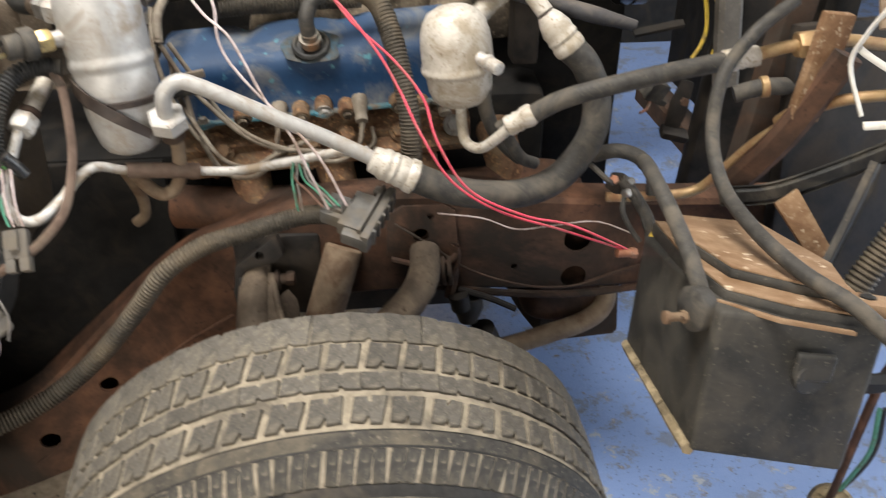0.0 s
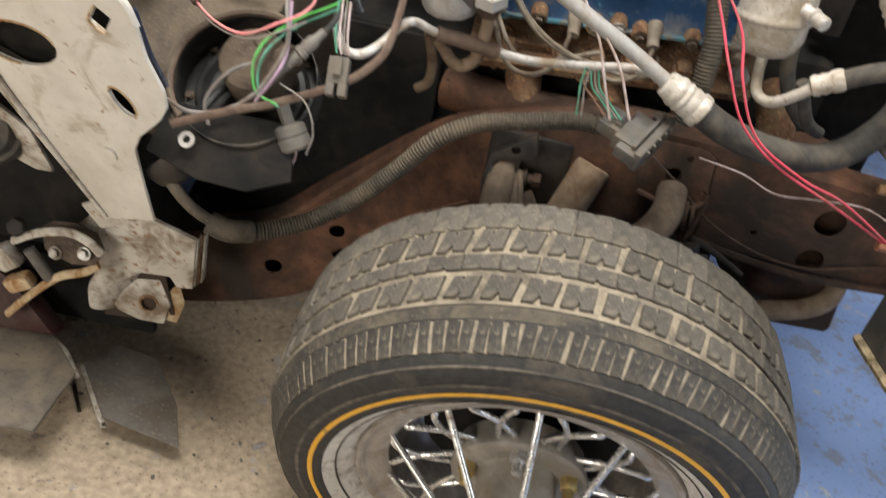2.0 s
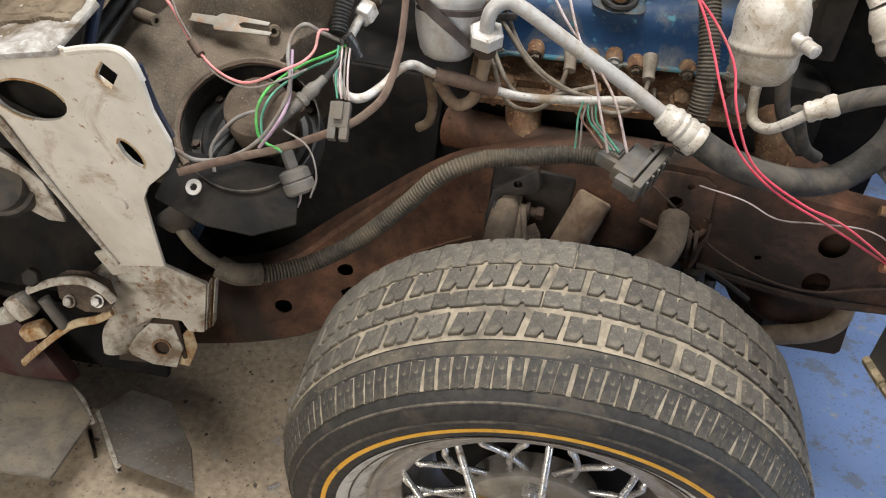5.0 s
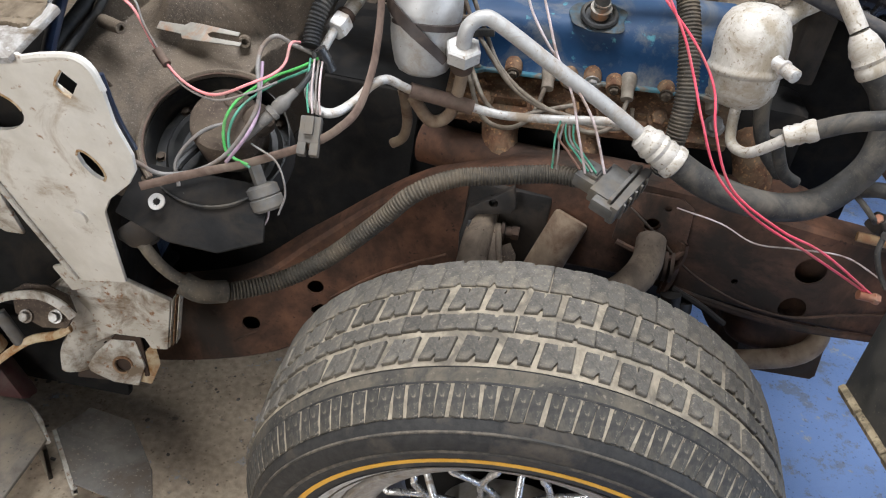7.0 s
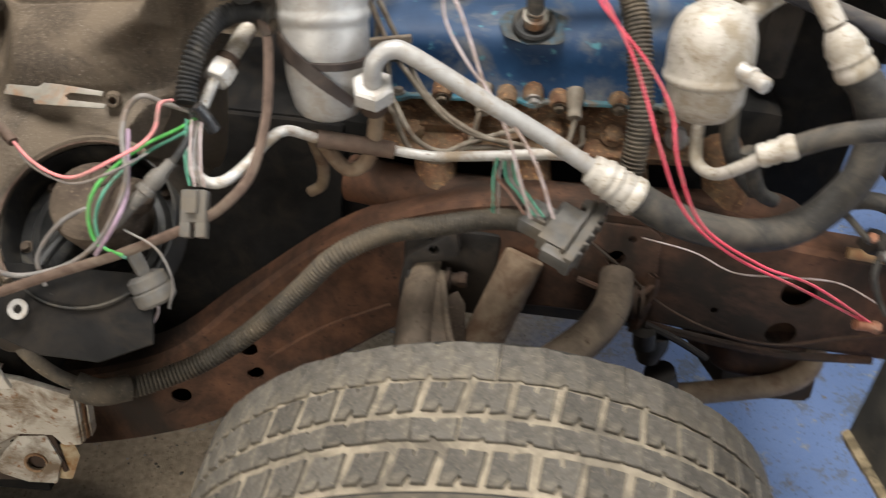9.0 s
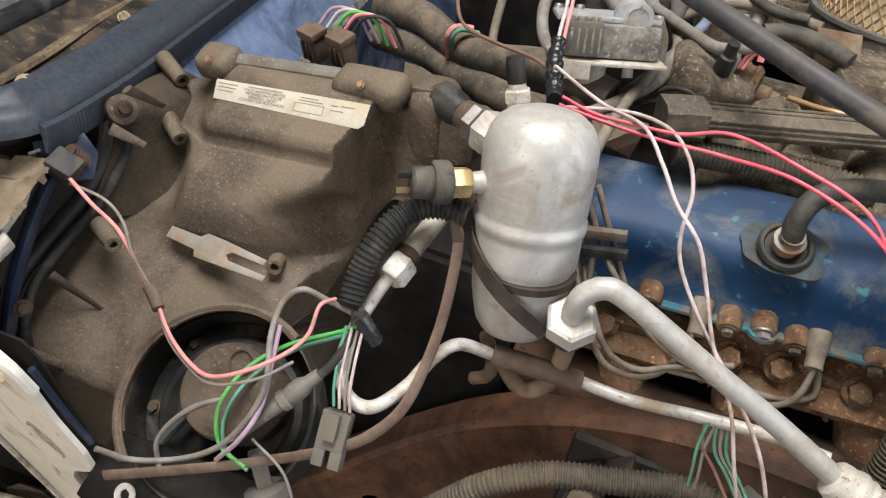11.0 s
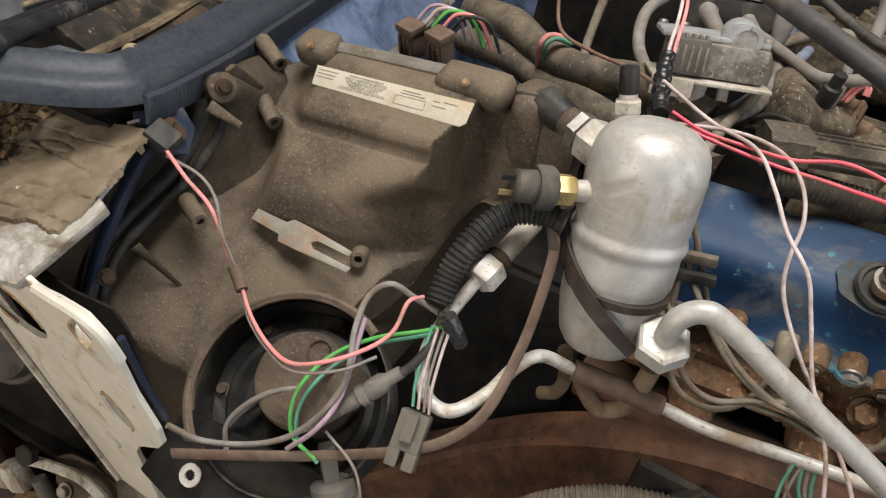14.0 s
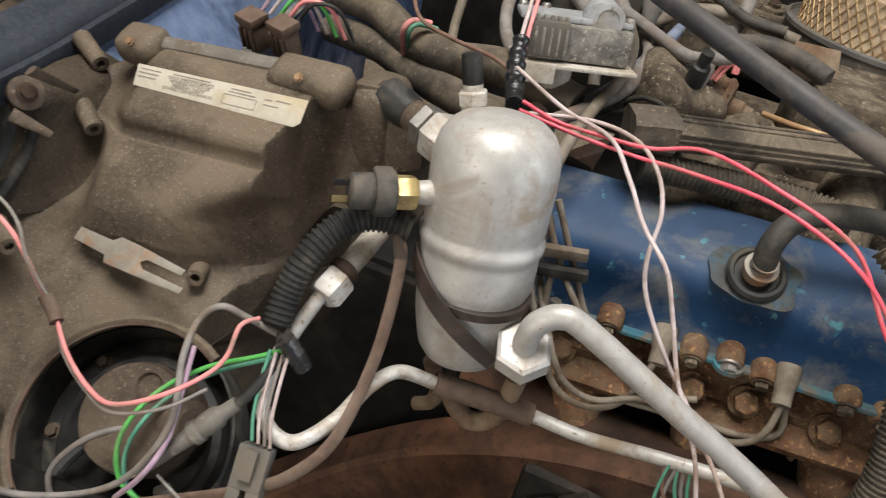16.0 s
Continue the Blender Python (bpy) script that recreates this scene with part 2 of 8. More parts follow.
M["cowl_wall"] = mat("dark_gutter_wall", (0.016, 0.0145, 0.0135), (0.034, 0.029, 0.025), 0.45, 0, 30, (0.085, 0.060, 0.036), 0.34, 22, 0.25, speck=(0.17, 0.12, 0.07), speck_scale=120, speck_amt=0.35)
M["sealant"] = mat("cracked_sealant", (0.22, 0.17, 0.10), (0.34, 0.27, 0.17), 0.8, 0, 40, (0.10, 0.08, 0.05), 0.4, 22, 0.4, speck=(0.10, 0.08, 0.05), speck_scale=120, speck_amt=0.6)
M["paper"] = mat("paper_label", (0.36, 0.325, 0.26), (0.45, 0.41, 0.34), 0.7, 0, 60, (0.38, 0.32, 0.22), 0.3, 24, 0.05)
M["ink"] = mat("label_ink", (0.16, 0.145, 0.12), (0.22, 0.20, 0.165), 0.8, 0, 60, None, 0, 9, 0)
M["red"] = mat("red_wire", (0.56, 0.05, 0.085), (0.66, 0.085, 0.125), 0.4, 0, 60, (0.38, 0.12, 0.11), 0.25, 20, 0)
M["pink"] = mat("pink_wire", (0.62, 0.20, 0.20), (0.72, 0.27, 0.26), 0.5, 0, 60, (0.35, 0.2, 0.17), 0.3, 20, 0)
M["white"] = mat("pale_wire", (0.42, 0.34, 0.33), (0.55, 0.47, 0.46), 0.5, 0, 60, (0.26, 0.19, 0.15), 0.4, 20, 0)
M["brown_wire"] = mat("brown_wire", (0.13, 0.07, 0.05), (0.2, 0.115, 0.085), 0.6, 0, 60, (0.17, 0.12, 0.09), 0.4, 20, 0)
M["green"] = mat("green_wire", (0.06, 0.30, 0.06), (0.11, 0.40, 0.10), 0.5, 0, 60, (0.15, 0.25, 0.1), 0.2, 20, 0)
M["green_dark"] = mat("dark_green_wire", (0.06, 0.20, 0.13), (0.1, 0.28, 0.19), 0.5, 0, 60, (0.12, 0.14, 0.1), 0.2, 20, 0)
M["purple"] = mat("purple_wire", (0.30, 0.20, 0.27), (0.40, 0.29, 0.36), 0.5, 0, 60, (0.22, 0.17, 0.16), 0.3, 20, 0)
M["yellow"] = mat("yellow_wire", (0.60, 0.42, 0.05), (0.7, 0.5, 0.09), 0.5, 0, 60, (0.3, 0.22, 0.08), 0.2, 20, 0)
M["greywire"] = mat("grey_wire", (0.15, 0.14, 0.13), (0.24, 0.22, 0.20), 0.55, 0, 50, (0.17, 0.13, 0.10), 0.4, 20, 0.1)
M["tanwire"] = mat("tan_plug_wire", (0.15, 0.125, 0.095), (0.24, 0.205, 0.16), 0.6, 0, 50, (0.12, 0.09, 0.065), 0.4, 20, 0.1)
M["pale_grey"] = mat("pale_grey_plastic", (0.26, 0.265, 0.27), (0.36, 0.365, 0.37), 0.5, 0.1, 40, (0.22, 0.19, 0.15), 0.3, 18, 0.12, speck=(0.14, 0.12, 0.09), speck_scale=150)
M["blue_lead"] = mat("blue_grey_lead", (0.12, 0.14, 0.20), (0.19, 0.22, 0.29), 0.55, 0, 50, (0.17, 0.14, 0.11), 0.35, 20, 0.1)
M["rust_brown"] = mat("brown_rusted_can", (0.085, 0.050, 0.030), (0.165, 0.098, 0.060), 0.75, 0, 60, (0.20, 0.14, 0.09), 0.4, 22, 0.4, speck=(0.05, 0.032, 0.022), speck_scale=120)
M["strap"] = mat("brown_strap", (0.085, 0.055, 0.04), (0.14, 0.095, 0.07), 0.7, 0, 50, (0.15, 0.115, 0.085), 0.3, 20, 0.2)
M["battery"] = mat("battery_case", (0.024, 0.024, 0.022), (0.044, 0.042, 0.038), 0.5, 0, 18, (0.075, 0.067, 0.055), 0.4, 8, 0.15, speck=(0.15, 0.13, 0.10), speck_scale=220, speck_amt=0.35)
M["copper"] = mat("copper", (0.30, 0.13, 0.075), (0.42, 0.20, 0.12), 0.55, 0.5, 60, (0.30, 0.22, 0.16), 0.3, 30, 0.1)
M["dashpipe"] = mat("dirty_brass_pipe", (0.34, 0.22, 0.10), (0.46, 0.32, 0.17), 0.5, 0.5, 40, (0.26, 0.13, 0.06), 0.4, 18, 0.15)
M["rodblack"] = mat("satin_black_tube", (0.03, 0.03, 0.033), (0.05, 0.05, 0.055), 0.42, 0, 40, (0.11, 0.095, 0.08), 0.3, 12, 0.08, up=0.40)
M["gloss"] = mat("glossy_black_casting", (0.018, 0.018, 0.020), (0.035, 0.035, 0.037), 0.2, 0.3, 40, (0.09, 0.08, 0.07), 0.28, 16, 0.1)
M["maroon"] = mat("maroon_sill", (0.035, 0.012, 0.011), (0.055, 0.02, 0.017), 0.5, 0, 20, (0.07, 0.05, 0.04), 0.4, 8, 0.1)
M["foam"] = mat("mesh_filter", (0.35, 0.27, 0.17), (0.48, 0.38, 0.26), 0.8, 0.2, 90, (0.22, 0.16, 0.1), 0.4, 30, 0.3)
# near-black for black parts and for deep shade put into colour
M["pitch"] = mat("shade_black", (0.006, 0.0056, 0.0052), (0.012, 0.011, 0.010), 0.7, 0, 30, (0.024, 0.020, 0.016), 0.33, 14, 0.35)
M["grime"] = mat("oily_grime", (0.030, 0.030, 0.028), (0.066, 0.064, 0.056), 0.6, 0, 60, (0.05, 0.09, 0.12), 0.42, 40, 0.3)
M["tape"] = mat("shiny_black_tape", (0.010, 0.010, 0.011), (0.022, 0.022, 0.022), 0.25, 0, 60, (0.07, 0.06, 0.05), 0.2, 30, 0.8)
M["clip"] = mat("dull_steel_clip", (0.185, 0.168, 0.138), (0.265, 0.242, 0.20), 0.55, 0.3, 50, (0.26, 0.13, 0.06), 0.34, 22, 0.1)
M["litter"] = mat("dry_litter", (0.10, 0.06, 0.03), (0.20, 0.13, 0.07), 0.9, 0, 60, (0.06, 0.04, 0.025), 0.4, 40, 0.3)
M["rust_stain"] = mat("rust_stained_cream", (0.40, 0.30, 0.17), (0.52, 0.42, 0.28), 0.8, 0, 40, (0.25, 0.11, 0.03), 0.5, 30, 0.4)
M["dust_grey"] = mat("dust_covered_grey_moulding", (0.15, 0.138, 0.12), (0.27, 0.25, 0.22), 0.65, 0, 70, (0.05, 0.046, 0.042), 0.46, 26, 0.4, speck=(0.38, 0.34, 0.28), speck_scale=200)
# specular lowered so the shade colour stays black
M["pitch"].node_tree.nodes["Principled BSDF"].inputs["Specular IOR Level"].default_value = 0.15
M["rocker"] = mat("dusty_grey_brown_paint", (0.105, 0.090, 0.072), (0.165, 0.143, 0.115), 0.65, 0, 24, (0.22, 0.18, 0.13), 0.36, 9, 0.2, speck=(0.06, 0.05, 0.04), speck_scale=150, speck_amt=0.4)
M["shelf_tan"] = mat("weathered_tan_seam_sealer", (0.13, 0.100, 0.067), (0.215, 0.170, 0.117), 0.7, 0, 24, (0.075, 0.056, 0.036), 0.42, 12, 0.5, speck=(0.09, 0.07, 0.05), speck_scale=90, speck_amt=0.4)
M["shelf_paint"] = mat("scraped_dusty_paint", (0.36, 0.345, 0.32), (0.50, 0.48, 0.45), 0.6, 0, 18, (0.115, 0.088, 0.06), 0.46, 12, 0.4, speck=(0.42, 0.41, 0.40), speck_scale=60, speck_amt=0.4)
M["dark_band"] = mat("brown_black_band", (0.022, 0.015, 0.012), (0.042, 0.030, 0.024), 0.55, 0.2, 50, (0.075, 0.052, 0.038), 0.35, 24, 0.2)
M["scrap"] = mat("grey_scrap", (0.10, 0.09, 0.078), (0.16, 0.145, 0.125), 0.6, 0.1, 20, (0.10, 0.08, 0.06), 0.4, 8, 0.15, speck=(0.22, 0.19, 0.15), speck_scale=150)
M["plaster"] = mat("garage_wall", (0.17, 0.155, 0.135), (0.23, 0.21, 0.185), 0.9, 0, 6, (0.13, 0.115, 0.10), 0.4, 2, 0.1)

# worn concrete: bare and dusty on one side, blue paint with sky reflection in its colour on the other
fm = bpy.data.materials.new("part_blue_concrete")
fm.use_nodes = True
n, l = fm.node_tree.nodes, fm.node_tree.links
b = n["Principled BSDF"]
tc = n.new("ShaderNodeTexCoord")
sx = n.new("ShaderNodeSeparateXYZ")
l.new(tc.outputs["Object"], sx.inputs[0])
big = n.new("ShaderNodeTexNoise")
big.inputs["Scale"].default_value, big.inputs["Detail"].default_value, big.inputs["Roughness"].default_value = 5.5, 8, 0.7
fine = n.new("ShaderNodeTexNoise")
fine.inputs["Scale"].default_value, fine.inputs["Detail"].default_value = 70, 8
chip = n.new("ShaderNodeTexNoise")
chip.inputs["Scale"].default_value, chip.inputs["Detail"].default_value, chip.inputs["Roughness"].default_value = 9, 12, 0.8
for q in (big, fine, chip):
    l.new(tc.outputs["Object"], q.inputs["Vector"])
edge = n.new("ShaderNodeMath")
edge.operation = "MULTIPLY_ADD"
edge.inputs[1].default_value, edge.inputs[2].default_value = 2.2, 0.25
l.new(sx.outputs["X"], edge.inputs[0])
wob = n.new("ShaderNodeMath")
wob.operation, wob.use_clamp = "ADD", True
nb = n.new("ShaderNodeMath")
nb.operation = "SUBTRACT"
nb.inputs[1].default_value = 0.5
l.new(big.outputs["Fac"], nb.inputs[0])
l.new(edge.outputs[0], wob.inputs[0])
l.new(nb.outputs[0], wob.inputs[1])
bare = n.new("ShaderNodeValToRGB")
bare.color_ramp.elements[0].color, bare.color_ramp.elements[1].color = (0.31, 0.245, 0.168, 1), (0.52, 0.42, 0.305, 1)
bare.color_ramp.elements[0].position, bare.color_ramp.elements[1].position = 0.3, 0.68
l.new(fine.outputs["Fac"], bare.inputs["Fac"])
# blue paint, brightened to hold the sky's reflection
paint = n.new("ShaderNodeValToRGB")
paint.color_ramp.elements[0].color, paint.color_ramp.elements[1].color = (0.150, 0.240, 0.465, 1), (0.228, 0.315, 0.54, 1)
l.new(big.outputs["Fac"], paint.inputs["Fac"])
wear = n.new("ShaderNodeValToRGB")
wear.color_ramp.elements[0].position, wear.color_ramp.elements[1].position = 0.535, 0.56
l.new(chip.outputs["Fac"], wear.inputs["Fac"])
worn = n.new("ShaderNodeMix")
worn.data_type = "RGBA"
worn.inputs["B"].default_value = (0.175, 0.205, 0.275, 1)
l.new(wear.outputs["Color"], worn.inputs["Factor"])
l.new(paint.outputs["Color"], worn.inputs["A"])
mixf = n.new("ShaderNodeMix")
mixf.data_type = "RGBA"
l.new(wob.outputs[0], mixf.inputs["Factor"])
l.new(bare.outputs["Color"], mixf.inputs["A"])
l.new(worn.outputs["Result"], mixf.inputs["B"])
spot = n.new("ShaderNodeTexNoise")
spot.inputs["Scale"].default_value, spot.inputs["Detail"].default_value, spot.inputs["Roughness"].default_value = 26, 6, 0.6
l.new(tc.outputs["Object"], spot.inputs["Vector"])
spotr = n.new("ShaderNodeValToRGB")
spotr.color_ramp.elements[0].position, spotr.color_ramp.elements[1].position = 0.61, 0.68
l.new(spot.outputs["Fac"], spotr.inputs["Fac"])
spots = n.new("ShaderNodeMix")
spots.data_type = "RGBA"
spots.inputs["B"].default_value = (0.17, 0.135, 0.10, 1)
l.new(spotr.outputs["Color"], spots.inputs["Factor"])
l.new(mixf.outputs["Result"], spots.inputs["A"])
pit = n.new("ShaderNodeTexVoronoi")
pit.inputs["Scale"].default_value = 85
peel = n.new("ShaderNodeTexNoise")
peel.inputs["Scale"].default_value, peel.inputs["Detail"].default_value, peel.inputs["Roughness"].default_value = 13, 14, 0.78
l.new(tc.outputs["Object"], peel.inputs["Vector"])
peelr = n.new("ShaderNodeValToRGB")
peelr.color_ramp.elements[0].position, peelr.color_ramp.elements[1].position = 0.585, 0.61
l.new(peel.outputs["Fac"], peelr.inputs["Fac"])
peeled = n.new("ShaderNodeMix")
peeled.data_type = "RGBA"
peeled.inputs["B"].default_value = (0.34, 0.35, 0.37, 1)
l.new(peelr.outputs["Color"], peeled.inputs["Factor"])
l.new(spots.outputs["Result"], peeled.inputs["A"])
l.new(tc.outputs["Object"], pit.inputs["Vector"])
pitr = n.new("ShaderNodeValToRGB")
pitr.color_ramp.elements[0].position, pitr.color_ramp.elements[1].position = 0.10, 0.22
pitr.color_ramp.elements[0].color, pitr.color_ramp.elements[1].color = (0.55, 0.52, 0.48, 1), (1, 1, 1, 1)
l.new(pit.outputs["Distance"], pitr.inputs["Fac"])
pits = n.new("ShaderNodeMix")
pits.data_type, pits.blend_type = "RGBA", "MULTIPLY"
pits.inputs["Factor"].default_value = 1.0
l.new(peeled.outputs["Result"], pits.inputs["A"])
l.new(pitr.outputs["Color"], pits.inputs["B"])
l.new(pits.outputs["Result"], b.inputs["Base Color"])
b.inputs["Roughness"].default_value = 0.5
bp = n.new("ShaderNodeBump")
bp.inputs["Strength"].default_value, bp.inputs["Distance"].default_value = 0.9, 0.008
l.new(chip.outputs["Fac"], bp.inputs["Height"])
l.new(bp.outputs["Normal"], b.inputs["Normal"])
M["floor"] = fm

# ---- builders ----


def finish(bm, name, material, smooth=True, angle=40):
    bmesh.ops.scale(bm, vec=(S, S, S), verts=bm.verts)
    bmesh.ops.recalc_face_normals(bm, faces=bm.faces)
    if smooth:
        for f in bm.faces:
            f.smooth = True
        for e in bm.edges:
            if len(e.link_faces) == 2 and e.calc_face_angle(0) > radians(angle):
                e.smooth = False
    me = bpy.data.meshes.new(name)
    bm.to_mesh(me)
    bm.free()
    for m in material if isinstance(material, (list, tuple)) else [material]:
        me.materials.append(M[m])
    return me


def thing(name, at, label, category, group="", kind=""):
    e = new(name)
    e.location = Vector(at) * S
    e.empty_display_size = 0.02
    return tagged(e, label, category, group, kind)


def part(name, bm, material, parent, label="", smooth=True):
    ob = new(name, finish(bm, name, material, smooth))
    ob.parent = parent
    if parent.type == "EMPTY":
        ob.matrix_parent_inverse = Matrix.LocRotScale(parent.location, parent.rotation_euler, None).inverted()
    if label:
        ob["label"] = label
    return ob


def single(name, bm, material, label, category, kind="", group="", smooth=True):
    return tagged(new(name, finish(bm, name, material, smooth)), label, category, group, kind)


def spline(pts, per=8):
    """Points along a smooth line through pts."""
    p = [Vector(q) for q in pts]
    if len(p) == 2:
        return [p[0].lerp(p[1], i / per) for i in range(per + 1)]
    p = [p[0] * 2 - p[1]] + p + [p[-1] * 2 - p[-2]]
    out = []
    for i in range(1, len(p) - 2):
        a, b, c, d = p[i - 1:i + 3]
        for k in range(per):
            t = k / per
            out.append(0.5 * ((2 * b) + (c - a) * t + (2 * a - 5 * b + 4 * c - d) * t * t + (3 * b - a - 3 * c + d) * t ** 3))
    out.append(p[-2])
    return out


def sweep(pts, radius, seg=12, per=8, bm=None, ribs=0.0, pitch=0.005, cap=True, flat=1.0, sag=0.0):
    """A round (or flattened) tube along a smooth line; ribs: height of the rings of a corrugated tube."""
    bm = bm or bmesh.new()
    line = spline(pts, per)
    if ribs:
        total = sum((line[i + 1] - line[i]).length for i in range(len(line) - 1))
        n = max(8, int(total / pitch) * 4)
        cum = [0.0]
        for i in range(len(line) - 1):
            cum.append(cum[-1] + (line[i + 1] - line[i]).length)
        new_line, j = [], 0
        for k in range(n + 1):
            s = total * k / n
            while j < len(line) - 2 and cum[j + 1] < s:
                j += 1
            new_line.append(line[j].lerp(line[j + 1], (s - cum[j]) / max(1e-9, cum[j + 1] - cum[j])))
        line = new_line
    t = (line[1] - line[0]).normalized()
    u = t.orthogonal().normalized()
    rings = []
    for i, p in enumerate(line):
        t = (line[min(i + 1, len(line) - 1)] - line[max(i - 1, 0)]).normalized()
        u = (u - t * u.dot(t)).normalized()
        v = t.cross(u)
        r = radius(i / (len(line) - 1)) if callable(radius) else radius
        if ribs and i % 4 < 2:
            r += ribs
        rings.append([bm.verts.new(p + (u * math.cos(2 * math.pi * k / seg) + v * flat * math.sin(2 * math.pi * k / seg)) * r) for k in range(seg)])
    for a, b in zip(rings, rings[1:]):
        for k in range(seg):
            bm.faces.new((a[k], a[(k + 1) % seg], b[(k + 1) % seg], b[k]))
    if cap:
        bm.faces.new(rings[0][::-1])
        bm.faces.new(rings[-1])
    return bm


def turned(profile, axis=(0, 0, 1), at=(0, 0, 0), seg=32, bm=None):
    """A body of revolution: profile is (radius, height) pairs along the axis from at."""
    bm = bm or bmesh.new()
    ax = Vector(axis).normalized()
    u = ax.orthogonal().normalized()
    v = ax.cross(u)
    o = Vector(at)
    rings = []
    for r, h in profile:
        if r < 1e-6:
            rings.append([bm.verts.new(o + ax * h)])
        else:
            rings.append([bm.verts.new(o + ax * h + (u * math.cos(2 * math.pi * k / seg) + v * math.sin(2 * math.pi * k / seg)) * r) for k in range(seg)])
    for a, b in zip(rings, rings[1:]):
        for k in range(seg):
            q = [a[k % len(a)], a[(k + 1) % len(a)], b[(k + 1) % len(b)], b[k % len(b)]]
            q = list(dict.fromkeys(q))
            if len(q) > 2:
                bm.faces.new(q)
    for r in (rings[0], rings[-1]):
        if len(r) > 2:
            bm.faces.new(r)
    return bm


def block(size, m=None, bevel=0.003, bm=None, segs=2):
    """A box with eased edges under the pose m."""
    bm = bm or bmesh.new()
    g = bmesh.ops.create_cube(bm, size=1.0)
    bmesh.ops.scale(bm, vec=size, verts=g["verts"])
    if bevel:
        es = list({e for v in g["verts"] for e in v.link_edges})
        r = bmesh.ops.bevel(bm, geom=es, offset=min(bevel, min(size) * 0.45), segments=segs, affect="EDGES", profile=0.6)
        vs = list({v for f in r["faces"] for v in f.verts} | {v for v in g["verts"] if v.is_valid})
    else:
        vs = g["verts"]
    if m is not None:
        seen, stack = set(vs), list(vs)
        while stack:
            for e in stack.pop().link_edges:
                for w in e.verts:
                    if w not in seen:
                        seen.add(w)
                        stack.append(w)
        bmesh.ops.transform(bm, matrix=m, verts=list(seen))
    return bm


def frame_m(at, x, n):
    """A pose with its own x along x and its own z along n."""
    x = Vector(x).normalized()
    z = Vector(n)
    z = (z - x * z.dot(x)).normalized()
    y = z.cross(x)
    return Matrix.Translation(at) @ Matrix((x, y, z)).transposed().to_4x4()


def plate(outline, depth, m=None, bevel=0.0015, bm=None):
    """A sheet cut to an outline (x, y pairs), depth thick, under the pose m."""
    bm = bm or bmesh.new()
    vs = [bm.verts.new((x, y, 0)) for x, y in outline]
    f = bm.faces.new(vs)
    r = bmesh.ops.extrude_face_region(bm, geom=[f])
    up = [v for v in r["geom"] if isinstance(v, bmesh.types.BMVert)]
    bmesh.ops.translate(bm, vec=(0, 0, depth), verts=up)
    allv = vs + up
    if bevel:
        es = list({e for v in allv for e in v.link_edges})
        r = bmesh.ops.bevel(bm, geom=es, offset=bevel, segments=2, affect="EDGES", profile=0.6)
        allv = list({v for f in r["faces"] for v in f.verts} | {v for v in allv if v.is_valid})
    if m is not None:
        bmesh.ops.transform(bm, matrix=m, verts=allv)
    return bm


def cut(ob, cutters):
    """Take the cutters (bmeshes) out of a mesh object."""
    for bm in cutters:
        me = bpy.data.meshes.new("cutter")
        bmesh.ops.scale(bm, vec=(S, S, S), verts=bm.verts)
        bmesh.ops.recalc_face_normals(bm, faces=bm.faces)
        bm.to_mesh(me)
        bm.free()
        c = new("cutter", me)
        md = ob.modifiers.new("cut", "BOOLEAN")
        md.operation, md.object, md.solver, md.use_self = "DIFFERENCE", c, "EXACT", True
        bpy.context.view_layer.update()
        res = bpy.data.meshes.new_from_object(ob.evaluated_get(bpy.context.evaluated_depsgraph_get()))
        ob.modifiers.remove(md)
        ob.data = res
        bpy.data.objects.remove(c)
        bpy.data.meshes.remove(me)
    return ob


def hexnut(at, axis, across, length, bm=None):
    r = across / 2 / math.cos(math.pi / 6)
    return turned([(r * 0.86, 0), (r, length * 0.12), (r, length * 0.88), (r * 0.86, length)], axis, at, 6, bm)


def bolt(at, axis, size, parent, material="steel", name="bolt"):
    bm = turned([(size * 1.25, 0), (size * 1.25, size * 0.25), (size * 0.7, size * 0.26)], axis, at, 16)
    hexnut(Vector(at) + Vector(axis).normalized() * size * 0.25, axis, size * 1.6, size * 0.8, bm)
    return part(name, bm, material, parent)


def wire(name, pts, r, material, label, category="wire", group=""):
    return single(name, sweep(pts, r if r > 0.005 else r * 0.82, 16 if r > 0.005 else 10, 8), material, label, category, group=group)


# ---- the setting ----
bm = bmesh.new()
bmesh.ops.create_grid(bm, x_segments=60, y_segments=60, size=12)
single("ground", bm, "floor", "worn concrete workshop floor, bare and partly blue", "floor", "structure")
# walls out of view, added to enclose and shape the light
for nm, size, at in (("wall_north", (9.0, 0.2, 3.6), (0, 5.1, 1.8)), ("wall_west", (0.2, 8.0, 3.6), (-4.4, 1.0, 1.8)),
                     ):
    single(nm, block(size, pose(*at), 0.01), "plaster", "plain unseen garage wall added round the car", "wall", "structure")
# the side wall is added unseen, its opening made for the side lamp
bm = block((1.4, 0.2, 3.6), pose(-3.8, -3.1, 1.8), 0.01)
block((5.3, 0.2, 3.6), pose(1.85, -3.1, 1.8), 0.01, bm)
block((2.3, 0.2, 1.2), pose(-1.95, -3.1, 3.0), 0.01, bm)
single("wall_south", bm, "plaster", "added unseen wall with an opening for the side lamp", "wall", "structure")
# the front wall, out of view, has the wide opening for the door lamp
bm = block((0.2, 2.2, 3.6), pose(4.4, 4.0, 1.8), 0.01)
block((0.2, 1.1, 3.6), pose(4.4, -2.5, 1.8), 0.01, bm)
block((0.2, 4.8, 0.5), pose(4.4, 0.5, 3.35), 0.01, bm)
single("wall_east", bm, "plaster", "plain unseen garage wall with a wide open doorway", "wall", "structure")
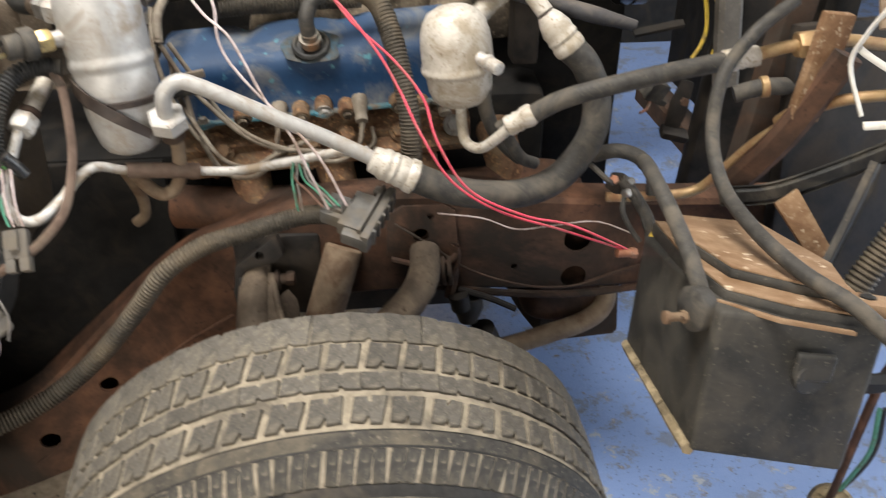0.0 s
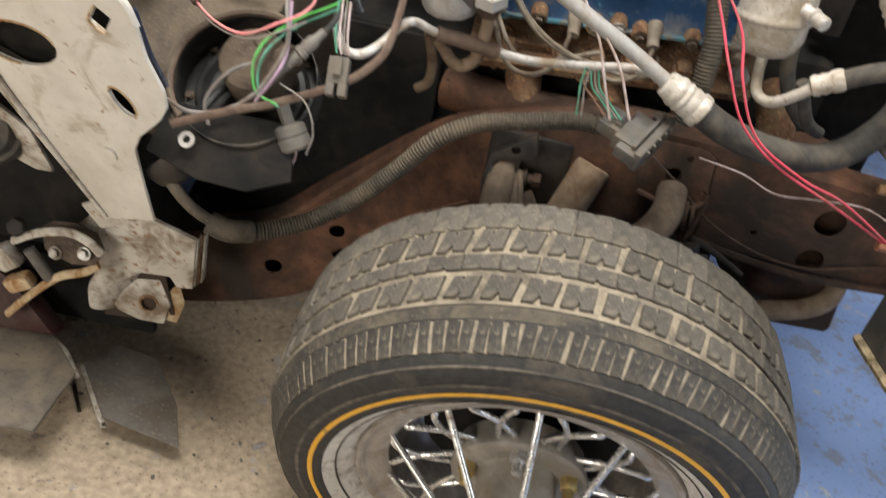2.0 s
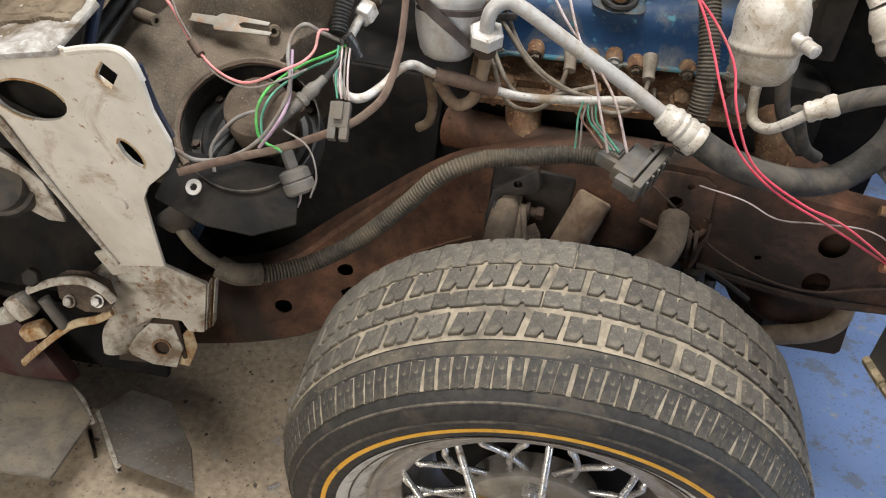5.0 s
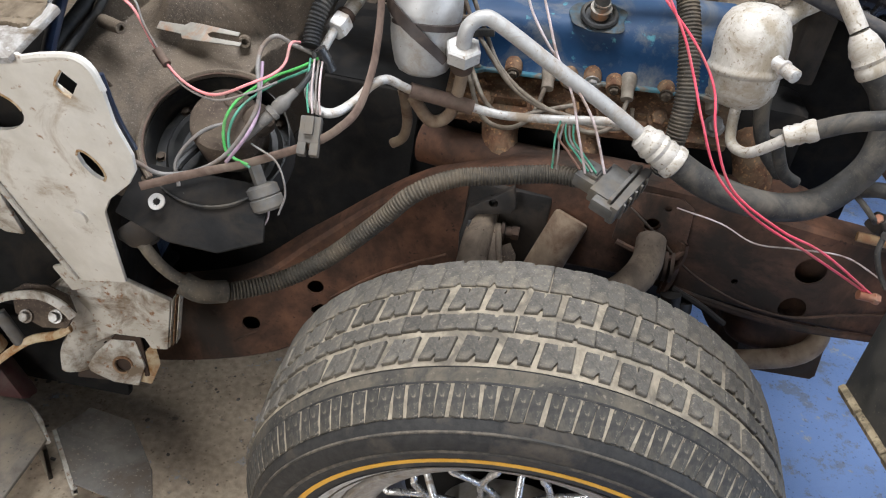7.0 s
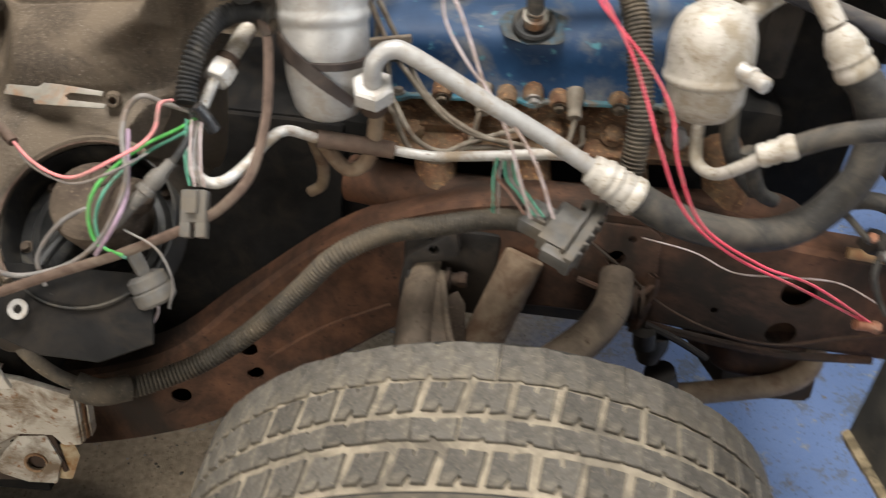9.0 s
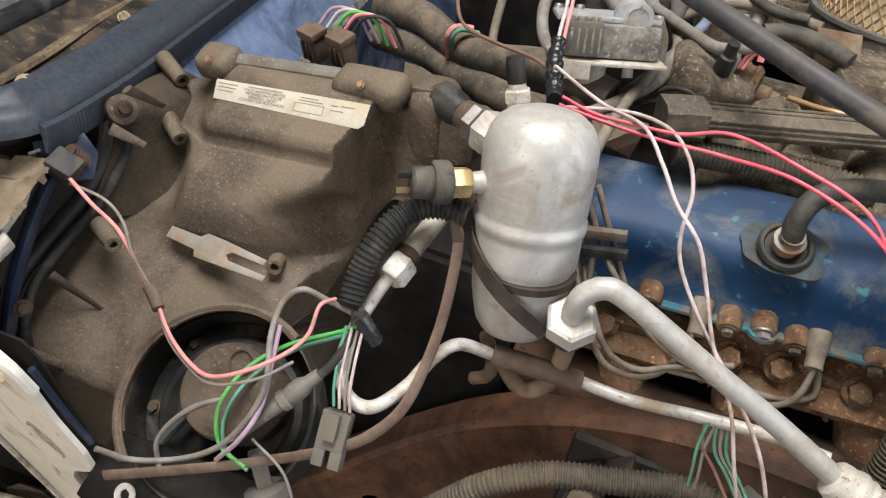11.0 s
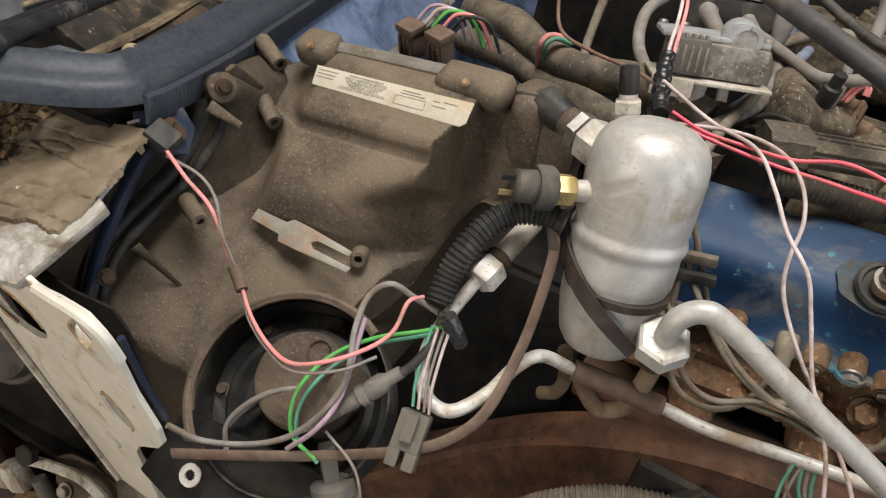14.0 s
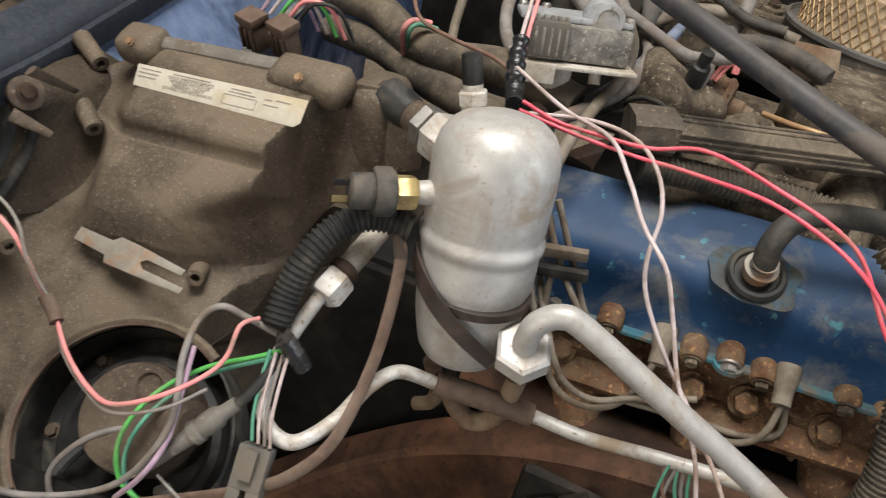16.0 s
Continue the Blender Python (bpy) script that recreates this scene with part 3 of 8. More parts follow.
# the ceiling is added unseen, with a hole made for the overhead lamp
bm = block((3.3, 8.4, 0.2), pose(-2.85, 1.0, 3.7), 0.01)
block((4.3, 8.4, 0.2), pose(2.35, 1.0, 3.7), 0.01, bm)
block((1.4, 3.8, 0.2), pose(-0.5, 3.3, 3.7), 0.01, bm)
block((1.4, 3.2, 0.2), pose(-0.5, -1.6, 3.7), 0.01, bm)
single("ceiling", bm, "plaster", "added unseen ceiling with a hole for the overhead lamp", "ceiling", "structure")

rng = random.Random(21)
grit = bmesh.new()
for k in range(320):
    s_ = rng.uniform(0.002, 0.0075)
    x, y = rng.uniform(-1.5, 0.1), rng.uniform(0.25, 1.25)
    block((s_ * rng.uniform(0.8, 1.6), s_, s_ * 0.6), pose(x, y, s_ * 0.28, rng.uniform(-15, 15), rng.uniform(-15, 15), rng.uniform(0, 180)), s_ * 0.2, grit, 1)
single("floor_grit", grit, "scrap", "small stones and grit on the bare concrete", "grit", "stuff")

# ---- the front wheel: it leans outward at the top on its drooping suspension ----
WC = Vector((-0.07, 0.795, 0.302))
wheel = thing("wheel", (WC.x, WC.y, 0.0), "dusty front wheel with a gold-striped tyre and chrome wire spokes", "wheel")
wy = Vector((-0.04, 1, 0.215)).normalized()
wz = (Vector((0, 0, 1)) - wy * wy.z).normalized()
WM = Matrix.Translation(WC) @ Matrix((wy.cross(wz), wy, wz)).transposed().to_4x4()
AX = (0, -1, 0)


def on_wheel(bm):
    """Onto the axle, flattened where the tyre meets the floor."""
    bmesh.ops.transform(bm, matrix=WM, verts=bm.verts)
    for v in bm.verts:
        v.co.z = max(v.co.z, 0.003)
    return bm


# profile as (radius, outward distance)
side = [(0.238, 0.075), (0.248, 0.086), (0.254, 0.094), (0.270, 0.110), (0.290, 0.125), (0.299, 0.1310), (0.305, 0.1325), (0.318, 0.1340), (0.330, 0.1350), (0.340, 0.1345), (0.350, 0.1305), (0.357, 0.1225), (0.361, 0.1125)]
inside = [(0.375, -0.122), (0.364, -0.138), (0.345, -0.155), (0.31, -0.165), (0.27, -0.172), (0.24, -0.15)]


def fat(r):
    """The tread stands prouder than the sidewall's curve."""
    return r if r < 0.32 else 0.32 + (r - 0.32) * 1.36


def band(name, prof, material, parent, label, seg=110):
    bm = turned([(fat(r), d) for r, d in prof], AX, seg=seg)
    for f in [f for f in bm.faces if len(f.verts) > 4]:
        bm.faces.remove(f)
    return part(name, on_wheel(bm), material, parent, label)


tyre = band("tyre", side + [(0.3670, 0.098), (0.374, 0.0775), (0.3785, 0.060), (0.379, 0.0), (0.379, -0.09)] + inside, "rubber", wheel, "black tyre with dust packed in its tread")

band("tread_groove", [(0.3795, 0.058), (0.3802, 0.0), (0.3800, -0.09), (0.3765, -0.121)], "groove", tyre, "tan dust packed between the tread blocks")
band("shoulder_groove", [(0.3742, 0.0785), (0.3676, 0.0985), (0.3610, 0.1135)], "groove", tyre, "tan dust in the shoulder sipes")


def ring(name, r0, r1, d, material, parent, label, h=0.0012):
    return band(name, [(r0, d - 0.004), (r0, d + h * 0.6), (r0 + 0.001, d + h), (r1 - 0.001, d + h), (r1, d + h * 0.6), (r1, d - 0.004)], material, parent, label)


ring("stripe", 0.3135, 0.3205, 0.1340, "gold", tyre, "thin gold stripe")
ring("raised_line", 0.3305, 0.3345, 0.1345, "ringdust", tyre, "dust-edged raised line", 0.0016)
ring("raised_line", 0.3525, 0.3545, 0.1272, "ringdust", tyre, "dust-edged shoulder line", 0.0016)
band("whitewall", [(0.2985, 0.1320), (0.290, 0.1265), (0.270, 0.1115), (0.256, 0.0985), (0.254, 0.0950)], "whitewall", tyre, "dirty white inner sidewall sloping to the rim")
ring("bead_line", 0.279, 0.2815, 0.1190, "ringdust", tyre, "dark line in the white sidewall", 0.0028)
band("shoulder_band", [(0.3795, 0.0600), (0.3768, 0.0695), (0.3748, 0.0745), (0.3738, 0.0778)], "tread_edge", tyre, "dust-brown shoulder of the tread")


# tread blocks: notched lugs in two rows, a rib between, plain shoulders
def lug_mesh(w, l_, h, notch, skew, name, material, worn=0.0):
    bm = bmesh.new()
    a, c = l_ / 2, w / 2
    o = [(-a, -c), (-a * 0.15, -c), (-a * 0.05, -c + notch), (a * 0.12, -c + notch), (a * 0.2, -c), (a, -c), (a, c), (a * 0.1, c), (0, c - notch), (-a * 0.15, c - notch), (-a * 0.2, c), (-a, c)]
    o = [(x + random.uniform(-worn, worn), y + random.uniform(-worn, worn)) for x, y in o]
    vs = [bm.verts.new((x + y * skew, y, 0)) for x, y in o]
    mid = [bm.verts.new((x * 0.975 + y * skew * 0.975, y * 0.98, h * 0.72)) for x, y in o]
    top = [bm.verts.new((x * 0.87 + y * skew * 0.90, y * 0.90, h)) for x, y in o]
    for i in range(len(o)):
        j = (i + 1) % len(o)
        bm.faces.new((vs[i], vs[j], mid[j], mid[i]))
        bm.faces.new((mid[i], mid[j], top[j], top[i])).smooth = True
    bm.faces.new(top)
    bm.faces.new(vs[::-1])
    return finish(bm, name, material, False)


def around(meshes, name, count, y, r, shift=0.0, tilt=0.0):
    for i in range(count):
        a = 2 * math.pi * (i + shift) / count
        m = WM @ Matrix.Rotation(a, 4, "Y") @ Matrix.Translation((random.uniform(-0.0012, 0.0012), y, fat(r))) @ Matrix.Rotation(tilt, 4, "X") @ Matrix.Rotation(random.uniform(-0.03, 0.03), 4, "Z")
        if m.translation.z < 0.012:
            continue
        ob = new(name, random.choice(meshes))
        ob.parent = tyre
        m.translation *= S
        ob.matrix_local = m


NB = 52
step = 2 * math.pi * 0.407 / NB
random.seed(11)
lug = [lug_mesh(0.037, step * random.uniform(0.74, 0.82), 0.0055, 0.008, 0.20, "tread_block", "tread", 0.0016) for _ in range(8)]
rib = [lug_mesh(0.026, step * 1.0, 0.0050, random.uniform(0.002, 0.006), 0.1, "tread_rib", "tread", 0.0012) for _ in range(8)]
sho = [lug_mesh(0.052, step * random.uniform(1.01, 1.03), 0.0044, random.uniform(0.002, 0.006), 0.12, "shoulder_block", "tread", 0.0012) for _ in range(8)]
around(lug, "tread_block", NB, -0.0330, 0.3795)
around(rib, "tread_rib", NB, 0.0085, 0.3798, 0.4)
around(lug, "tread_block", NB, 0.0475, 0.3797, 0.5)
around(sho, "shoulder_block", NB, 0.0960, 0.3780, 0.2, -0.07)
bar = [lug_mesh(0.040, random.uniform(0.0142, 0.0172), 0.0024, 0.0, random.uniform(0.06, 0.18), "shoulder_bar", "tread_edge", 0.0011) for _ in range(12)]
around(bar, "shoulder_bar", NB * 5 // 2, -0.0960, 0.3672, 0.1, 0.49)

# rim, hub and spokes
band("rim", [(0.252, 0.088), (0.2545, 0.099), (0.252, 0.104), (0.247, 0.103), (0.241, 0.097), (0.237, 0.093), (0.229, 0.092), (0.222, 0.089), (0.216, 0.087), (0.211, 0.084), (0.206, 0.079), (0.204, 0.05), (0.200, 0.0), (0.20, -0.10), (0.235, -0.13)], "rim", wheel, "dusty chrome rim", 72)
part("hub_disc", on_wheel(turned([(0.0, 0.03), (0.100, 0.03), (0.108, 0.068), (0.106, 0.075), (0.098, 0.078), (0.066, 0.079), (0.062, 0.086), (0.058, 0.20), (0.052, 0.235), (0.040, 0.245), (0.0, 0.247)], AX, seg=48)), "hub", wheel, "dull dusty steel hub with a long centre barrel")
part("brake_disc", on_wheel(turned([(0.0, -0.05), (0.165, -0.05), (0.168, -0.02), (0.165, 0.0), (0.0, 0.002)], AX, seg=40)), "pitch", wheel, "near-black brake disc behind the spokes")
for i in range(5):
    a = radians(98 + 72 * i)
    at = WM @ Vector((math.cos(a) * 0.082, -0.076, math.sin(a) * 0.082))
    out = (WM.to_3x3() @ Vector(AX))
    bm = hexnut(at, out, 0.025, 0.020)
    turned([(0.009, 0.020), (0.0085, 0.036), (0.0, 0.038)], out, at, 14, bm)
    part("lug_nut", bm, "brass" if i else "chrome", wheel)
for i in range(10):
    a = radians(91.5) + 2 * math.pi * i / 10
    q = [Vector((math.cos(a) * rr, -d, math.sin(a) * rr)) for rr, d in ((0.2105, 0.083), (0.202, 0.092), (0.118, 0.165), (0.036, 0.236))]
    part("long_spoke", sweep([WM @ v for v in q], 0.0052, 12, 4), "chrome", wheel)
for i in range(20):
    a = radians(91.5 + 9) + 2 * math.pi * i / 20
    s = 1 if i % 2 else -1
    q = [Vector((math.cos(t) * rr, -d, math.sin(t) * rr)) for rr, d, t in ((0.2105, 0.072, a + 0.01 * s), (0.200, 0.078, a), (0.190, 0.078, a - 0.05 * s), (0.150, 0.071, a - 0.17 * s), (0.100, 0.062, a - 0.30 * s))]
    part("short_spoke", sweep([WM @ v for v in q], 0.0052, 10, 4), "chrome", wheel)

# ---- chassis frame ----
chassis = thing("chassis_frame", (-0.3, 1.2, 0.0), "rusty steel chassis frame with punched holes", "frame rail")


def rail(pts, wide, tall, bm=None):
    """A box rail: section wide in y and tall across the line."""
    bm = bm or bmesh.new()
    line = spline(pts, 8)
    rings = []
    for i, p in enumerate(line):
        t = (line[min(i + 1, len(line) - 1)] - line[max(i - 1, 0)]).normalized()
        up = (Vector((0, 0, 1)) - t * t.z).normalized()
        s = t.cross(up)
        h = tall(i / (len(line) - 1)) / 2
        w, e = wide / 2, 0.008
        sec = [(-w + e, -h), (w - e, -h), (w, -h + e), (w, h - e), (w - e, h), (-w + e, h), (-w, h - e), (-w, -h + e)]
        rings.append([bm.verts.new(p + s * x + up * y) for x, y in sec])
    for a, b in zip(rings, rings[1:]):
        for k in range(8):
            bm.faces.new((a[k], a[(k + 1) % 8], b[(k + 1) % 8], b[k]))
    bm.faces.new(rings[0][::-1])
    bm.faces.new(rings[-1])
    return bm


RAIL = [(-1.6, 1.10, 0.20), (-1.0, 1.10, 0.20), (-0.66, 1.165, 0.235), (-0.46, 1.215, 0.37), (-0.28, 1.215, 0.52), (-0.10, 1.205, 0.60), (0.10, 1.195, 0.615), (0.30, 1.19, 0.60), (0.50, 1.19, 0.59), (1.1, 1.19, 0.57)]
rail_ob = part("rail", rail(RAIL, 0.075, lambda t: 0.17 + 0.03 * math.sin(math.pi * t)), "rust", chassis, "rust-brown box rail")
cut(rail_ob, [rail(RAIL, 0.066, lambda t: 0.16 + 0.03 * math.sin(math.pi * t))])
cut(rail_ob, [turned([(r, -0.06), (r, 0.04)], (0, 1, 0), at, 20) for r, at in ((0.026, (0.363, 1.155, 0.611)), (0.024, (0.361, 1.160, 0.53)), (0.014, (0.082, 1.16, 0.641)),
              (0.018, (-0.629, 1.13, 0.238)), (0.016, (-0.508, 1.165, 0.338)), (0.015, (-0.500, 1.165, 0.282)), (0.006, (0.11, 1.16, 0.69)), (0.006, (0.25, 1.16, 0.56)))])
part("rail_lip", sweep([(0.10, 1.145, 0.535), (0.22, 1.14, 0.515), (0.36, 1.135, 0.505), (0.50, 1.135, 0.515)], 0.007, 8, 6), "rust", chassis)
part("rail_seam", sweep([(-0.66, 1.122, 0.19), (-0.52, 1.172, 0.28), (-0.38, 1.177, 0.40), (-0.26, 1.175, 0.475)], 0.003, 6, 6), "rust", chassis)
rail2 = [(x, 2.35 - (y - 1.15), z) for x, y, z in RAIL[:-3]]
part("rail", rail(rail2, 0.075, lambda t: 0.17), "rust_dark", chassis, "far rust-brown box rail")
part("crossmember", rail([(0.40, 1.22, 0.42), (0.38, 1.5, 0.36), (0.38, 2.0, 0.36), (0.40, 2.3, 0.42)], 0.16, lambda t: 0.15), "rust_dark", chassis, "rusty engine crossmember")
bm = block((0.19, 0.15, 0.13), pose(0.375, 1.25, 0.455, 0, 8, 0), 0.055, None, 5)
part("spring_pocket", bm, "rust", chassis, "rusty stamped pocket under the rail")
bplate = part("bracket_plate", plate([(0.0, 0.010), (0.020, 0.0), (0.110, 0.0), (0.125, 0.020), (0.120, 0.092), (0.100, 0.104), (0.030, 0.104), (0.004, 0.090)], 0.008, frame_m((0.022, 1.146, 0.592), (1, 0, 0), (0, -1, 0.1)), 0.003), "rust", chassis, "rusty control arm bracket")
cut(bplate, [turned([(0.014, -0.05), (0.014, 0.05)], (0, 1, 0), (0.082, 1.15, 0.641), 20), turned([(0.006, -0.05), (0.006, 0.05)], (0, 1, 0), (0.100, 1.15, 0.676), 14)])
part("bracket_lip", sweep([(0.030, 1.136, 0.600), (0.075, 1.128, 0.592), (0.125, 1.126, 0.594), (0.146, 1.130, 0.612)], 0.006, 8, 6), "rust", bplate, "rolled lower lip")
part("bracket_leg", rail([(0.138, 1.138, 0.625), (0.140, 1.132, 0.575), (0.132, 1.128, 0.520)], 0.010, lambda t: 0.034 - 0.012 * t), "rust", bplate, "vertical leg of the bracket")

# ---- front suspension ----
susp = thing("suspension", (-0.05, 1.1, 0.3), "rusty brown front suspension with a tall shock absorber", "suspension")
part("shock_absorber", turned([(0.0, 0.0), (0.027, 0.0), (0.0315, 0.003), (0.0325, 0.008), (0.0325, 0.165), (0.030, 0.172), (0.021, 0.174), (0.019, 0.33)], (-0.052, -0.064, -0.135), (-0.050, 1.166, 0.614), 32), "shock", susp, "brown tubular shock absorber")
# dark block standing in for the shade behind shock and arms
part("tower", block((0.15, 0.05, 0.16), pose(-0.165, 1.185, 0.565), 0.012), "grease", susp, "dark block for the shade at the spring tower")
ARM = frame_m((-0.203, 1.150, 0.590), (1, -0.06, 0.06), (0.10, -0.50, 0.86))
arm = part("control_arm", plate([(-0.022, 0.0), (-0.026, -0.10), (-0.018, -0.20), (0.05, -0.27), (0.16, -0.27), (0.20, -0.20), (0.262, -0.13), (0.305, -0.075), (0.318, 0.0), (0.270, 0.0), (0.258, -0.055), (0.215, -0.105), (0.150, -0.150), (0.100, -0.158), (0.060, -0.135), (0.040, -0.085), (0.024, 0.0)], 0.012, ARM, 0.004), "arm_dust", susp, "dusty stamped upper control arm")
part("arm_leg", sweep([ARM @ Vector(q) for q in ((0.0, 0.012, 0.0), (0.0, -0.05, 0.004), (0.002, -0.12, 0.006), (0.012, -0.20, 0.004))], lambda t: 0.025 + 0.004 * t, 14, 8), "arm_dust", arm, "rounded rear leg")
part("arm_leg", sweep([ARM @ Vector(q) for q in ((0.292, 0.012, 0.0), (0.288, -0.04, 0.006), (0.262, -0.09, 0.010), (0.20, -0.15, 0.008), (0.14, -0.20, 0.004))], lambda t: 0.026 + 0.003 * t, 14, 8), "arm_dust", arm, "rounded front leg")
part("arm_flange", sweep([ARM @ Vector(q) for q in ((0.030, -0.02, 0.012), (0.046, -0.09, 0.014), (0.066, -0.140, 0.012), (0.102, -0.162, 0.010), (0.150, -0.154, 0.010), (0.214, -0.112, 0.010))], 0.0055, 8, 8), "arm_dust", arm, "turned-up inner edge")
part("arm_edge", plate([(0, 0), (0.018, 0.01), (0.030, -0.01), (0.032, -0.07), (0.0, -0.07)], 0.004, frame_m((-0.165, 1.112, 0.555), (1, 0, 0.1), (0, -0.9, 0.4)), 0.001), "motor", susp)
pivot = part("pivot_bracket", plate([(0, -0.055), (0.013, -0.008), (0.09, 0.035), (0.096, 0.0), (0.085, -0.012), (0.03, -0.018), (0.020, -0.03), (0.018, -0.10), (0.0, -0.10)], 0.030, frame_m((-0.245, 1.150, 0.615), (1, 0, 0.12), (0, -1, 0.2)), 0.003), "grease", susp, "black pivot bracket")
cut(pivot, [turned([(0.008, -0.08), (0.008, 0.08)], (0, 1, 0), (-0.19, 1.13, 0.632), 14)])
part("pivot_washer", turned([(0.0, 0), (0.018, 0.0), (0.018, 0.006), (0.010, 0.008), (0.010, 0.020), (0.0, 0.020)], (1, 0.0, 0.05), (-0.168, 1.125, 0.580), 20), "rust_dark", susp)
part("pivot_washer", turned([(0.0, 0), (0.022, 0.0), (0.022, 0.010), (0.0, 0.010)], (1, 0.0, 0.05), (-0.226, 1.125, 0.575), 20), "grease", susp)
part("pivot_bolt", hexnut((-0.150, 1.125, 0.581), (1, 0, 0.05), 0.022, 0.014), "rust_dark", susp)
for x in (0.106, 0.117, 0.128):
    part("pivot_shim", turned([(0.0, 0), (0.026, 0.0), (0.026, 0.006), (0.0, 0.006)], (1, -0.1, 0.1), (x, 1.125, 0.578), 20), "rust_dark", susp)
part("sway_bar", sweep([(0.18, 1.16, 0.366), (0.246, 1.16, 0.372), (0.322, 1.16, 0.395), (0.395, 1.16, 0.422), (0.432, 1.17, 0.452), (0.440, 1.20, 0.490), (0.445, 1.28, 0.52)], 0.019, 14, 8), "shock", susp, "rust-brown sway bar")
part("tie_rod", sweep([(0.19, 1.13, 0.44), (0.22, 1.14, 0.36), (0.24, 1.10, 0.30), (0.20, 0.98, 0.27)], 0.026, 14, 6), "grease", susp)
part("bump_stop", turned([(0.0, 0), (0.026, 0), (0.028, 0.02), (0.016, 0.05), (0.0, 0.055)], (0, -0.2, -1), (0.165, 1.14, 0.51), 18), "grease", susp)
part("link_rod", sweep([(0.145, 1.13, 0.535), (0.20, 1.125, 0.515), (0.25, 1.12, 0.49)], 0.006, 8, 4), "grease", susp, "thin greasy link rod")
part("link_bushing", turned([(0.0, 0), (0.018, 0), (0.018, 0.03), (0.012, 0.034), (0.0, 0.034)], (0.2, 0, -1), (0.145, 1.12, 0.53), 16), "grease", susp)
single("brake_line", sweep([(0.038, 1.14, 0.668), (0.095, 1.135, 0.628), (0.167, 1.13, 0.573), (0.265, 1.128, 0.535), (0.353, 1.128, 0.528), (0.436, 1.13, 0.553), (0.5, 1.13, 0.57)], 0.0024, 8, 6), "rust_dark", "thin rusty brake line along the rail", "brake line")
# near-black blocks and sheets added where the bay lies in shade
hidden = thing("transmission", (-0.6, 1.6, 0.2), "near-black parts added to fill the bay's shade", "transmission")
part("shade_block", block((0.50, 0.55, 0.45), pose(-0.55, 1.62, 0.50), 0.06), "pitch", hidden)
part("shade_board", block((0.50, 0.02, 0.60), pose(-0.62, 1.30, 0.42, -6, 0, 0), 0.005), "pitch", hidden, "near-black sheet for the deep shade behind the rail")
part("far_shade_panel", block((1.9, 0.03, 0.60), pose(0.05, 2.42, 0.86), 0.01), "pitch", hidden, "near-black panel added across the far side of the bay")
# unseen pan, added to block light from the ground
part("floor_pan", block((2.2, 1.5, 0.02), pose(-1.95, 1.72, 0.26), 0.005), "pitch", hidden, "unseen floor pan added to shade the ground below")

# ---- engine ----
engine = thing("engine", (0.0, 1.5, 0.35), "rusty V8 engine with a chipped blue valve cover", "engine")
part("block", block((0.66, 0.50, 0.42), pose(0.02, 1.62, 0.60, 0, 0, -2), 0.03), "pitch", engine, "near-black engine block")
part("oil_pan", block((0.55, 0.30, 0.18), pose(0.0, 1.62, 0.33), 0.04), "grease", engine)
# tilted head below the cover; the engine sits nose-up
HM = pose(0.0, 1.29, 0.80, 0, -4.5, 0.0)
part("cylinder_head", block((0.50, 0.16, 0.075), HM @ pose(-0.07, 0.055, -0.008, 28, 0, 0), 0.008), "manifold", engine, "rust-crusted cylinder head")
for i in range(4):
    x = -0.22 + 0.15 * i
    part("manifold_port", sweep([HM @ Vector((x, 0.03, -0.060)), HM @ Vector((x + 0.004, -0.015, -0.085)), HM @ Vector((x + 0.012, -0.040, -0.135))], lambda t: 0.036 - 0.004 * t, 14, 5), "manifold", engine, "rust-crusted exhaust port")
part("head_ledge", block((0.49, 0.05, 0.018), HM @ pose(-0.07, -0.028, -0.040, 30, 0, 0), 0.005), "manifold", engine, "flaking rusty ledge")
part("exhaust_manifold", sweep([HM @ Vector(q) for q in ((-0.36, 0.0, -0.13), (-0.2, -0.035, -0.135), (0.0, -0.045, -0.14), (0.2, -0.04, -0.145), (0.33, -0.02, -0.16), (0.36, 0.0, -0.25))], 0.040, 16, 8), "rust", engine, "rusty exhaust manifold")
rng = random.Random(4)
flakes = bmesh.new()
for i in range(160):
    x, v = rng.uniform(-0.30, 0.17), rng.uniform(-0.055, 0.02)
    s_ = rng.uniform(0.006, 0.016)
    block((s_, s_ * rng.uniform(0.4, 1.0), 0.005), HM @ pose(x, -0.022 + v * 0.45 + 0.012, v - 0.012, 30 + rng.uniform(-15, 15), rng.uniform(-15, 15), rng.uniform(0, 180)), 0, flakes)
tagged(part("rust_crust", flakes, "manifold", engine, "flakes of rust on the head"), kind="stuff")
for x, z, sz in ((-0.25, -0.020, 0.015), (-0.155, -0.022, 0.014), (-0.095, -0.020, 0.0165), (-0.035, -0.014, 0.015), (0.055, -0.018, 0.015), (0.15, -0.02, 0.015)):
    bolt(HM @ Vector((x, -0.030, z)), (0.05, -0.85, 0.55), sz, engine, "manifold" if int(x * 200) % 3 else "steel", "head_bolt")

# valve cover: a stamped cover with a sloping rounded top
CM = pose(-0.005, 1.31, 0.900, 0, -4.5, -1.5)
bm = bmesh.new()
prof = [(-0.053, -0.064), (-0.050, -0.058), (-0.053, -0.01), (-0.0545, 0.010), (-0.0505, 0.024), (-0.040, 0.035), (-0.02, 0.043), (0.030, 0.062), (0.048, 0.065), (0.062, 0.058), (0.070, 0.04), (0.074, -0.058), (0.078, -0.064)]
rings = []
N = 48
